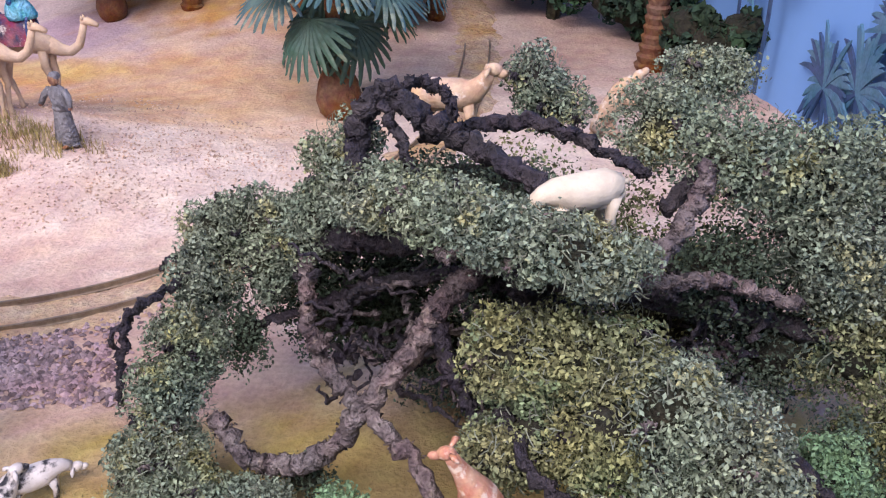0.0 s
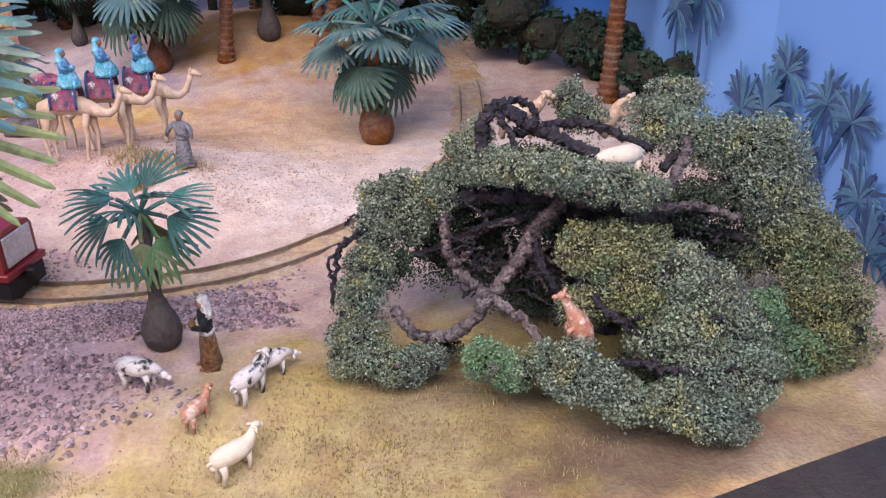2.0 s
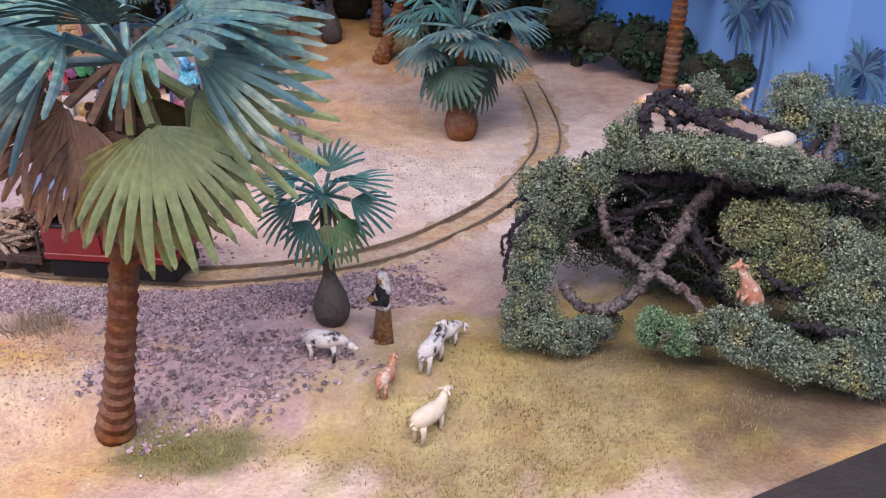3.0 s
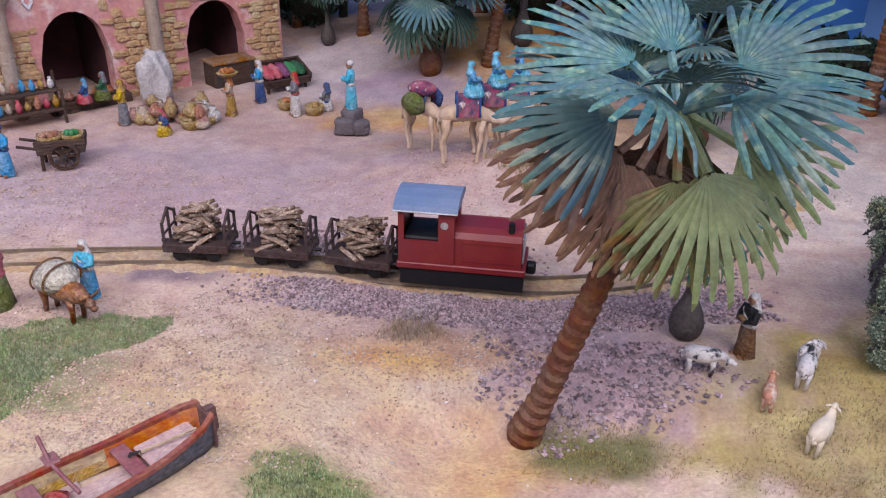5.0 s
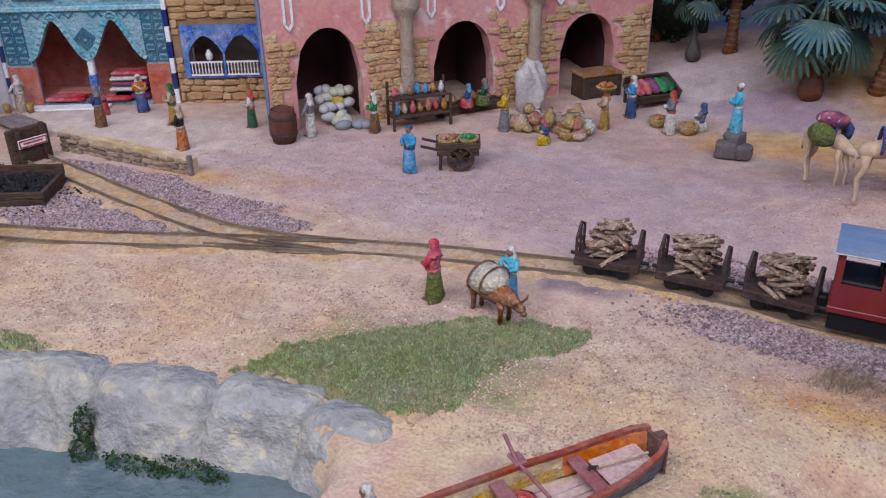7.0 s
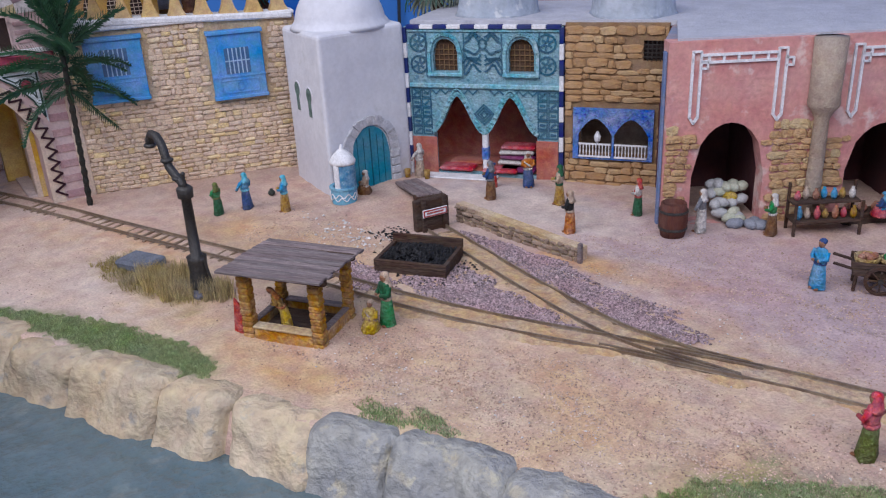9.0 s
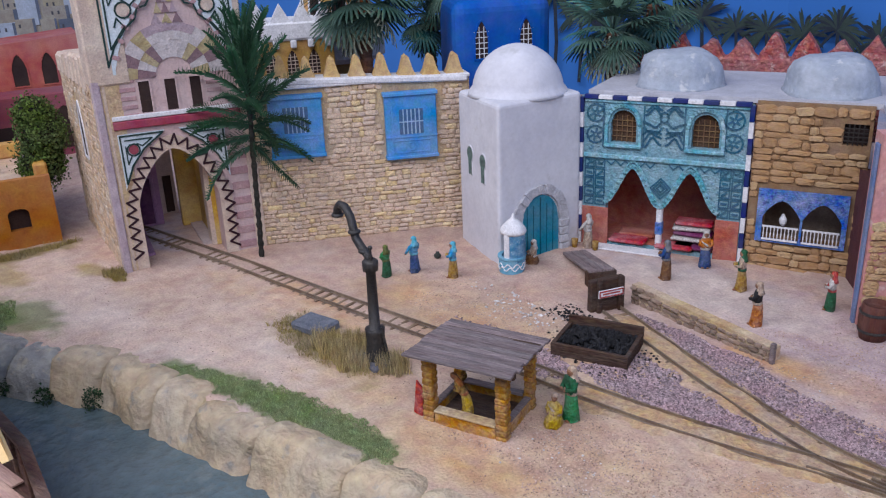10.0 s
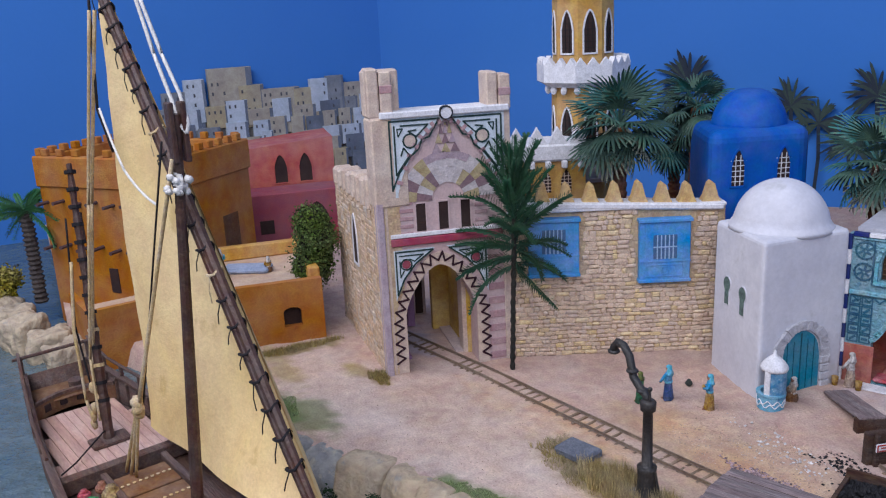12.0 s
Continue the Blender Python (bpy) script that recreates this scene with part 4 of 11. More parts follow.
for c, arch, a, b in ((2.2, wl, 1.35, 3.05), (6.2, wr, 5.35, 7.05)):
    oo = arch_round(a, b, 6.5, 0.95)
    g.bar([(a, 5.4)] + [(a + (b - a) * k / 12, oo(a + (b - a) * k / 12)) for k in range(13)] + [(b, 5.4)], -0.14, 0.0, 0.16)
    g.box(a - 0.1, b + 0.1, -0.22, 0.0, 5.32, 5.5, 0.04)
for arch, a, b in ((la, 1.40, 4.15), (ra, 4.25, 7.0)):
    g.bar([(a + (b - a) * k / 20, arch(a + (b - a) * k / 20) + 0.10) for k in range(21)], -0.13, 0.0, 0.20)
    g.bar([(a + (b - a) * k / 20, 0.36 + arch(a + (b - a) * k / 20)) for k in range(1, 20)], -0.09, 0.0, 0.08)
g.build("moulding", TILE_LIGHT, shop)
# relief: rosettes, waves, a medallion and fields of small squares
g = Geo()
for cx_, cz_ in ((0.78, 7.0), (0.78, 5.9), (7.5, 7.0), (7.5, 5.9)):
    g.bar([(cx_ + 0.44 * math.cos(t), cz_ + 0.44 * math.sin(t)) for t in np.linspace(0, 6.28, 15)[:-1]], -0.05, 0.0, 0.09, closed=True)
    for k in range(6):
        a = k * 1.047 + 0.3
        g.bar([(cx_ + 0.10 * math.cos(a), cz_ + 0.10 * math.sin(a)), (cx_ + 0.30 * math.cos(a), cz_ + 0.30 * math.sin(a + 0.2))], -0.05, 0.0, 0.10)
g.bar([(1.18, 5.3), (1.18, 7.5)], -0.05, 0.0, 0.07)
g.bar([(7.12, 5.3), (7.12, 7.5)], -0.05, 0.0, 0.07)
g.bar([(3.22, 5.4), (3.22, 7.45)], -0.05, 0.0, 0.06)
g.bar([(5.2, 5.4), (5.2, 7.45)], -0.05, 0.0, 0.06)
for s in (-1, 1):
    for k, (z, w, up_) in enumerate(((7.3, 0.75, 0.2), (7.05, 0.8, 0.28), (6.7, 0.9, -0.22), (6.4, 0.85, -0.3), (6.1, 0.9, 0.18), (5.85, 0.85, 0.28), (5.55, 0.8, 0.32))):
        g.bar([(4.21 + s * (0.12 + w * t), z + up_ * (math.sin(t * 3.4) - 0.25 * math.sin(t * 9 + k))) for t in np.linspace(0, 1, 9)], -0.05, 0.0, 0.10)
g.bar([(4.21 + 0.2 * math.cos(t), 6.95 + 0.26 * math.sin(t)) for t in np.linspace(0, 6.28, 9)[:-1]], -0.05, 0.0, 0.09, closed=True)
for x0, nx in ((0.28, 2), (7.05, 2)):
    for i in range(nx):
        for j in range(5):
            x, z = x0 + i * 0.56, 2.2 + j * 0.5
            g.bar([(x, z), (x + 0.46, z), (x + 0.46, z + 0.40), (x, z + 0.40)], -0.05, 0.0, 0.06, closed=True)
            g.bar([(x + 0.12, z + 0.10 + 0.1 * ((i + j) % 2)), (x + 0.34, z + 0.28 - 0.1 * ((i + j) % 2))], -0.05, 0.0, 0.11)
for k in range(3):
    q = 0.52 - 0.17 * k
    g.bar([(4.2 - q, 3.35), (4.2, 3.35 + q), (4.2 + q, 3.35), (4.2, 3.35 - q)], -0.06, 0.0, 0.08, closed=True)
for s in (-1, 1):
    for k in range(7):
        x = 4.2 + s * (0.35 + k * 0.5)
        g.bar([(x, 4.6), (x + s * 0.22, 4.38), (x + s * 0.44, 4.58)], -0.05, 0.0, 0.07)
g.build("relief", TILE_LINE, shop)
for (a, b), arch in (((1.55, 2.85), wl), ((5.55, 6.85), wr)):
    g = Geo()
    g.box(a + 0.01, b - 0.01, 0.3, 0.34, 5.56, 7.3)
    w_ = g.build("window", mat("window_brown", (0.10, 0.055, 0.03), (0.07, 0.04, 0.025), 0.5) if a < 2 else bpy.data.materials["window_brown"], shop)
    g = Geo()
    lattice(g, a, b, 5.56, 6.9, 0.22, 5, 5, 0.04)
    g.build("lattice", mat("lattice_brown", (0.20, 0.12, 0.06), None, 1) if a < 2 else bpy.data.materials["lattice_brown"], w_)
for x0_ in (-0.05, 8.15):
    for k in range(10):
        z = 0.0 + k * 0.78
        g = Geo()
        g.box(x0_, x0_ + 0.22, -0.2, 0.1, z, z + 0.76, 0.02)
        g.build("border_tile", NAVY if k % 2 else WHITE, shop)
for k in range(11):
    g = Geo()
    g.box(0.2 + k * 0.73, 0.2 + k * 0.73 + 0.71, -0.2, 0.1, 7.72, 7.92, 0.02)
    g.build("border_tile", NAVY if k % 2 == 0 else WHITE, shop)
# inside the shop
g = Geo()
g.box(0.3, 8.0, 3.2, 3.4, -0.2, 5.0)
g.build("back_wall", SHOP_RED, shop)
g = Geo()
g.box(0.3, 0.5, 0.5, 3.2, -0.2, 5.0)
g.build("inner_wall", SHOP_RED, shop)
g = Geo()
g.box(7.8, 8.0, 0.5, 3.2, -0.2, 5.0)
g.build("inner_wall", SHOP_RED, shop)
g = Geo()
g.box(0.3, 8.0, 0.5, 3.2, 4.9, 5.1)
g.build("inner_ceiling", SHOP_RED, shop)
g = Geo()
g.box(0.3, 8.0, 0.3, 3.2, -0.2, 0.22)
g.build("inner_floor", SHOP_RED, shop)


# ---- the brown block house ----
bri = thing("block_house", -46.2, 24.4, 0, 22.6, "brown stone block house with a cobalt blue double window", "house")
g = Geo()
b1, b2 = arch_bell(0.72, 2.4, 2.55, 0.85, 0.42), arch_bell(2.5, 4.18, 2.55, 0.85, 0.42)
facade(g, 4.9, 8.0, 0.6, [(0.72, 2.4, 1.45, b1), (2.5, 4.18, 1.45, b2), (3.75, 4.75, 6.25, flat(7.2))], -0.3)
bri_wall = g.build("wall", BRICK_MORTAR, bri)
g = Geo()
facade(g, 3.95, 3.9, 0.2, [(0.72, 2.4, 1.45, b1), (2.5, 4.18, 1.45, b2)], 1.3, 0.45)
g.v = [(x, y - 0.17, z) for x, y, z in g.v]
bw = g.build("window", WIN_BLUE, bri, "cobalt blue carved double-arched window with white balusters")
for a in (0.76, 2.54):
    g = Geo()
    g.box(a, a + 1.6, -0.24, -0.18, 1.42, 1.50)
    g.box(a, a + 1.6, -0.24, -0.18, 2.06, 2.14)
    rail = g.build("baluster_rail", WHITE, bw)
    for k in range(10):
        g = Geo()
        c = a + 0.075 + k * 0.16
        g.lathe([(0.030, 1.49), (0.022, 1.56), (0.036, 1.70), (0.020, 1.86), (0.032, 2.0), (0.026, 2.07)], c, -0.21, 6)
        g.build("baluster", WHITE, bw)
g = Geo()
g.box(0.5, 4.4, 1.8, 2.0, 0.8, 4.2)
g.build("interior", mat("window_room", (0.42, 0.33, 0.25), (0.20, 0.14, 0.10), 1.5), bri)
g = Geo()
g.lathe([(0.05, 2.0), (0.16, 2.15), (0.18, 2.35), (0.1, 2.5), (0.06, 2.6)], 1.6, 0.35, 10)
g.build("jar", WHITE, bri)
g = Geo()
g.box(3.75, 4.75, 0.3, 0.35, 6.25, 7.2)
gw = g.build("grille_window", DARK, bri)
g = Geo()
lattice(g, 3.75, 4.75, 6.25, 7.2, -0.06, 5, 5, 0.05)
g.build("grille", mat("iron", (0.03, 0.025, 0.022), None, 1, 0.6, 0.2), gw)

# ---- the pink arcaded house ----
pk = thing("pink_house", -39.2, 21.7, 0, 42.3, "weathered pink plaster house with three dark arches and stone piers", "house")
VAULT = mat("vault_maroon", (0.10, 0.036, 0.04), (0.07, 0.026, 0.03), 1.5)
ARCH = [(1.25, 4.35, 4.55), (7.85, 10.95, 4.25), (14.6, 17.7, 4.0)]
holes = []
for a, b, top_ in ARCH:
    holes.append((a, b, 0.0, arch_round(a, b, 2.2, top_ - 2.2)))
g = Geo()
facade(g, 19.8, 8.0, 0.9, holes, -0.4)
pk_wall = g.build("wall", PINK, pk)
g = Geo()
v = [(0.0, 0.9), (0.9, 0.9), (2.6, 6.0), (1.7, 6.0)]
g.add([(x, y, -0.4) for x, y in v] + [(x, y, 7.9) for x, y in v], [(0, 1, 5, 4), (1, 2, 6, 5), (2, 3, 7, 6), (3, 0, 4, 7), (4, 5, 6, 7)])
g.build("side_wall", mat("blue_grey_plaster", (0.22, 0.26, 0.38), (0.34, 0.26, 0.26), 1.5, 0.9, 0.4), pk)
g = Geo()
g.box(-0.12, 0.0, 0.15, 0.5, -0.2, 7.6, 0.03)
g.build("drainpipe", mat("dull_blue_paint", (0.13, 0.19, 0.36), (0.20, 0.24, 0.36), 1.0), pk)
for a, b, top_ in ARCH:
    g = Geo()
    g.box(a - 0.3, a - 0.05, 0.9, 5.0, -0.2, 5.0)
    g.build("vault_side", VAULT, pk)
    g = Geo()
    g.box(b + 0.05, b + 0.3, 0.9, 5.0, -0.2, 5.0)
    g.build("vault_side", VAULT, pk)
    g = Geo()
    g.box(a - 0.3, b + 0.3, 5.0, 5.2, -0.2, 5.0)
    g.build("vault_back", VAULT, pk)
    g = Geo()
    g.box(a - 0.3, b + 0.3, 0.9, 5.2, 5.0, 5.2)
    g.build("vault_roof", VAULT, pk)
for x, top_ in ((6.45, 5.3), (13.0, 5.2)):
    g = Geo()
    g.smooth = True
    g.lathe([(0.34, 0.0), (0.33, 2.0), (0.30, 4.6), (0.42, 4.9), (0.62, 5.15), (0.66, 5.3), (0.62, 5.7), (0.66, 8.0)], x, -0.3, 14)
    g.build("column", mat("pale_column_stone", (0.42, 0.34, 0.27), (0.36, 0.28, 0.22), 1.0, 0.9, 0.5) if x < 7 else bpy.data.materials["pale_column_stone"], pk, "pale stone column with a worn capital")
# white raised frames that hang over the arches
for c in (2.9, 9.5, 16.2):
    g = Geo()
    for s in (-1, 1):
        x = c + s * 1.75
        g.bar([(x - 0.17, 7.3), (x - 0.17, 4.85), (x, 4.6), (x + 0.17, 4.85), (x + 0.17, 7.3)], -0.12, 0.02, 0.1)
        g.bar([(x - 0.17, 7.2), (x - 0.17, 7.6), (x + 0.17, 7.6), (x + 0.17, 7.2), (x + 0.45, 7.2), (x + 0.45, 6.9), (x + 0.17, 6.9)], -0.12, 0.02, 0.08)
    g.bar([(c - 1.5, 7.15), (c + 1.5, 7.15)], -0.12, 0.02, 0.1)
    g.bar([(c - 1.5, 7.45), (c + 1.5, 7.45)], -0.12, 0.02, 0.1)
    for k in range(5):
        g.box(c - 1.3 + k * 0.6, c - 1.2 + k * 0.6, -0.1, 0.02, 7.15, 7.45)
    g.build("frame_ornament", WHITE, pk, "white raised frame ornament")

# roofs of the row
g = Geo()
roof_plan = [(-53.7, 21.3), (-46.0, 24.7), (-41.5, 26.6), (-39.1, 22.2), (-24.9, 35.0), (-30, 40.5), (-42, 34.5), (-56.5, 28.0)]
n = len(roof_plan)
g.add([(x, y, 7.85) for x, y in roof_plan] + [(x, y, 8.1) for x, y in roof_plan], [tuple(range(n, 2 * n))] + [(k, (k + 1) % n, n + (k + 1) % n, n + k) for k in range(n)])
roof = thing("row_roof", 0, 0, 0, 0, "flat white roof with two low grey domes", "roof")
g.build("roof_slab", mat("dusty_white_roof", (0.50, 0.50, 0.54), (0.43, 0.43, 0.47), 2.0, 0.9, 0.3, 8, 0.1), roof)
for x, y, r in ((-51.2, 25.4, 2.1), (-44.6, 27.9, 2.05)):
    g = Geo()
    g.smooth = True
    g.lathe([(r * 1.12, 8.02), (r * 1.02, 8.2), (r * 0.99, 8.7), (r * 0.95, 9.1), (r * 0.84, 9.48), (r * 0.62, 9.74), (r * 0.3, 9.84), (0.05, 9.86)], x, y, 22)
    g.v = [(a + 0.09 * math.sin(3 * b + 2 * c), b + 0.08 * math.sin(2.6 * a + c), c + 0.05 * math.sin(2.2 * a + 1.7 * b)) for a, b, c in g.v]
    g.build("dome", GREY_DOME, roof)
g = Geo()
red = thing("red_parapet", -57.5, 30.5, 0, 24, "rough red plaster parapet with pointed merlons", "parapet")
g.box(-1, 34, 0, 1.2, 4, 8.4, 0.1)
g.build("wall", RED_CREST, red)
for k in range(20):
    g = Geo()
    w, h, x = 1.75, 1.35 + rng.uniform(-0.25, 0.25), 0.3 + k * 1.72
    # a rough wedge, chipped along its flanks
    left = [(x - w / 2 + w / 2 * t + rng.uniform(-0.06, 0.06), 8.3 + h * t ** 0.9 + rng.uniform(-0.07, 0.07)) for t in (0, 0.25, 0.5, 0.75, 0.95)]
    right = [(x + w / 2 - w / 2 * t + rng.uniform(-0.06, 0.06), 8.3 + h * t ** 0.9 + rng.uniform(-0.07, 0.07)) for t in (0.95, 0.75, 0.5, 0.25, 0)]
    g.prism(left + right, 0.05 + rng.uniform(-0.05, 0.1), 1.0)
    g.build("merlon", RED_CREST, red)

# ---- blue domed house and minaret behind the wall ----
blue = thing("blue_domed_house", -61.8, 19.2, 0, 70, "royal blue plaster house with a low dome and lancet windows", "house")
g = Geo()
v = [(0, 0), (6.0, 0), (7.0, 4.5), (1.2, 5.8)]
HB = 12.2
g.add([(x, y, 0) for x, y in v] + [(x, y, HB) for x, y in v], [(0, 1, 5, 4), (1, 2, 6, 5), (2, 3, 7, 6), (3, 0, 4, 7), (4, 5, 6, 7)])
bwall = g.build("wall", BLUE_HOUSE, blue)
bv = bwall.modifiers.new("edges", "BEVEL")
bv.width, bv.segments = 0.007, 4
g = Geo()
g.smooth = True
g.lathe([(2.15 * math.cos(t) ** 0.8, HB - 0.3 + 2.3 * math.sin(t)) for t in np.linspace(0, 1.5, 9)], 3.5, 2.6, 26)
g.build("dome", BLUE_HOUSE, blue)
for x in (1.7, 4.4):
    lancet(blue, x, 9.0, 11.1, 0.85, 0.0, BLUE_HOUSE, lat=WHITE)

mina = thing("minaret", -72.1, 18.1, 0, 68, "yellow and white octagonal minaret with lancet windows and balcony", "minaret")
g = Geo()
g.lathe([(2.2, 0), (2.2, 8.2), (2.6, 8.5), (2.6, 8.6)], 0, 0, 8, turn=0.39)
g.build("base", MINARET, mina)
for z0_, rr in ((8.6, 3.1), (14.6, 3.0)):
    g = Geo()
    g.lathe([(rr * 0.8, z0_ - 0.25), (rr, z0_ + 0.1), (rr, z0_ + 1.15), (rr - 0.4, z0_ + 1.15), (rr - 0.4, z0_ + 0.3)], 0, 0, 8, turn=0.39)
    balcony = g.build("balcony", WHITE, mina)
    for k in range(8):
        a = math.pi * k / 4
        for j in range(3):
            x = (j - 1) * rr * 0.26
            g = Geo()
            g.at = Matrix.Rotation(a, 4, "Z")
            g.prism([(x - rr * 0.13, z0_ + 1.1), (x - rr * 0.05, z0_ + 1.4), (x, z0_ + 1.6), (x + rr * 0.05, z0_ + 1.4), (x + rr * 0.13, z0_ + 1.1)], -rr * 0.925, -rr * 0.80)
            g.build("crenel", WHITE, balcony)
for z0_, z1_, rr in ((8.6, 14.6, 2.05), (14.6, 20.5, 1.95)):
    g = Geo()
    g.lathe([(rr, z0_), (rr, z1_)], 0, 0, 8, turn=0.39)
    sh = g.build("shaft", MINARET, mina)
    g = Geo()
    for k in range(16):
        a = 2 * math.pi * k / 16
        g = Geo()
        g.ball(((rr + 0.22) * math.cos(a), (rr + 0.22) * math.sin(a), z1_ - 0.42), (0.22, 0.22, 0.3), 6, 4)
        g.build("corbel", WHITE, sh)
    for k in range(8):
        a = math.pi * k / 4 - 0.0
        w_ = lancet(sh, 0, z0_ + 1.8, z1_ - 1.5, 0.85, -rr * 0.935, WHITE, lat=mat("mina_lattice", (0.02, 0.02, 0.02), None, 1) if (k == 0 and z0_ < 9) else bpy.data.materials["mina_lattice"])
        w_.matrix_basis = Matrix.Rotation(a, 4, "Z")
# lantern gallery beside the minaret base
gal = thing("arcade_gallery", -70.6, 11.6, 0, 64, "yellow arcaded gallery with white crenelled parapet behind the wall", "gallery")
g = Geo()
g.box(0, 4.6, 0, 3.0, 0, 10.2)
g.build("wall", MINARET, gal)
g = Geo()
g.box(-0.2, 4.8, -0.3, 3.2, 10.2, 11.3, 0.15)
for k in range(5):
    g.box(0.1 + k * 1.0, 0.45 + k * 1.0, -0.45, 0, 9.8, 10.25, 0.06)
for k in range(4):
    x = 0.4 + k * 1.25
    g.prism([(x - 0.6, 11.2), (x - 0.35, 11.7), (x, 12.3), (x + 0.35, 11.7), (x + 0.6, 11.2)], -0.2, 0.4)
g.build("parapet", WHITE, gal)
for k in range(3):
    lancet(gal, 0.9 + k * 1.25, 8.2, 9.7, 0.75, 0.0, MINARET, lat=GATE_CREAM)

# ---- ochre quarter beyond the gate ----
och = thing("ochre_terrace_house", -76.0, -7.0, 0, 80, "low ochre plaster house with an open roof terrace", "house")
g = Geo()
facade(g, 9.2, 3.9, 0.5, [(4.9, 6.0, 1.0, arch_round(4.9, 6.0, 2.0, 0.25))], -1.2, -1.8)
g.build("wall", OCHRE, och)
# dark box behind the opening, coloured as its inner shade
g = Geo()
g.box(4.7, 6.2, 0.6, 0.8, 0.5, 3.0)
g.build("window_dark", DARK, och)
g = Geo()
g.box(-1.8, 7.4, 0.5, 9.0, 3.0, 3.3)
g.build("roof", OCHRE_ROOF, och)
g = Geo()
g.box(6.7, 7.4, 0.5, 9.0, 3.3, 4.5, 0.1)
g.box(-1.8, 7.4, 8.6, 9.2, 3.3, 4.3, 0.1)
g.build("parapet", mat("yellow_parapet", (0.58, 0.33, 0.09), (0.5, 0.27, 0.07), 2.0, 0.9, 0.3), och)
g = Geo()
g.box(-1.8, -1.3, 0.5, 9, -1.2, 3.6)
g.build("side_wall", OCHRE, och)

DARK_BEAM = mat("dark_beam", (0.10, 0.06, 0.06), None, 1.0)
blk = thing("ochre_tower_house", -84.0, -6.6, 0, 131, "tall ochre plaster house with small merlons and protruding beams", "house")
g = Geo()
g.box(0, 9.0, 0, 11.6, -1.5, 10.0, 0.08)
g.build("wall", OCHRE, blk)
g = Geo()
g.box(-0.15, 9.15, -0.15, 0.5, 8.7, 10.9, 0.1)
g.box(-0.15, 0.5, 0.5, 11.75, 8.7, 10.9, 0.1)
g.box(8.5, 9.15, 0.5, 11.75, 9.7, 10.9, 0.1)
g.box(0.5, 8.5, 11.1, 11.75, 9.7, 10.9, 0.1)
for k in range(8):
    g.box(0.2 + k * 1.1, 0.75 + k * 1.1, 0.0, 0.4, 10.9, 11.4, 0.05)
    g.box(0.0, 0.4, 0.6 + k * 1.4, 1.15 + k * 1.4, 10.9, 11.4, 0.05)
    g.box(8.7, 9.1, 0.6 + k * 1.4, 1.15 + k * 1.4, 10.9, 11.4, 0.05)
    g.box(0.2 + k * 1.1, 0.75 + k * 1.1, 11.2, 11.7, 10.9, 11.4, 0.05)
g.build("parapet", OCHRE, blk)
g = Geo()
for z in (7.6, 4.4):
    for k in range(7):
        y = 2.0 + k * 1.5
        g = Geo()
        g.tube([(0.3, y, z + (k % 2) * 0.15), (-1.0, y, z + (k % 2) * 0.15)], 0.14, 6)
        g.build("beam", DARK_BEAM, blk)
for y, z0, z1 in ((3.4, 5.0, 7.0), (8.0, 5.0, 7.0), (5.5, 1.2, 3.0)):
    g = Geo()
    g.box(-0.06, 0.02, y, y + 0.8, z0, z1, 0.02)
    g.build("window", DARK, blk)
g = Geo()
g.box(5.2, 7.0, -0.05, 0.02, 3.2, 5.8, 0.02)
g.build("door", mat("brown_door", (0.16, 0.08, 0.04), None, 1.0), blk)
bal = thing("ochre_annex", -80.5, -13.0, 0, 98, "low open ochre annex beside the water", "annex")
g = Geo()
facade(g, 5.0, 2.6, 0.4, [], -1.5)
g.box(0, 0.4, 0.4, 5, -1.5, 2.6)
g.box(4.6, 5.0, 0.4, 5, -1.5, 2.6)
g.build("wall", OCHRE, bal)
g = Geo()
g.box(0.4, 4.6, 0.4, 5, 1.2, 1.5)
g.build("roof", OCHRE_ROOF, bal)

ros = thing("rose_house", -101.0, 2.0, 0, 78, "rose plaster house with pointed windows", "house")
g = Geo()
facade(g, 8.4, 10.0, 6.0, [], -2, 0.0, top=lambda x: 8.4 + 0.08 * x)
g.build("wall", ROSE, ros)
for x in (3.6, 5.8):
    lancet(ros, x, 5.2, 7.8, 1.2, 0.0, ROSE)
plum = thing("plum_house", -97.5, 0.8, 0, 80, "low plum plaster house with a dark doorway", "house")
g = Geo()
g.box(0, 11.0, 0, 3.5, -2, 5.0, 0.1)
g.build("wall", MAGENTA, plum)
lancet(plum, 6.6, 0.5, 4.0, 2.2, 0.0, MAGENTA)
g = Geo()
g.box(1.6, 2.8, -0.04, 0.02, 1.5, 2.7, 0.02)
g.build("window", DARK, plum)

# ---- the pictured hill town on the left backdrop ----
TOWN = [mat("town_cream", (0.40, 0.37, 0.30), (0.34, 0.31, 0.26), 2.0, 0.9, 0.1), mat("town_grey", (0.24, 0.26, 0.28), (0.18, 0.20, 0.23), 2.0, 0.9, 0.1), mat("town_white", (0.50, 0.56, 0.62), (0.42, 0.48, 0.55), 2.0, 0.9, 0.1), mat("town_shade", (0.16, 0.19, 0.24), (0.12, 0.14, 0.18), 2.0, 0.9, 0.1), mat("town_sunny", (0.42, 0.37, 0.25), (0.36, 0.32, 0.23), 2.0, 0.9, 0.1)]
WINDOW_INK = mat("town_window", (0.07, 0.075, 0.09), (0.11, 0.11, 0.12), 1.0)
town = tagged(new("painted_town"), "pale hill town pictured on the blue backdrop", "backdrop picture", kind="structure")
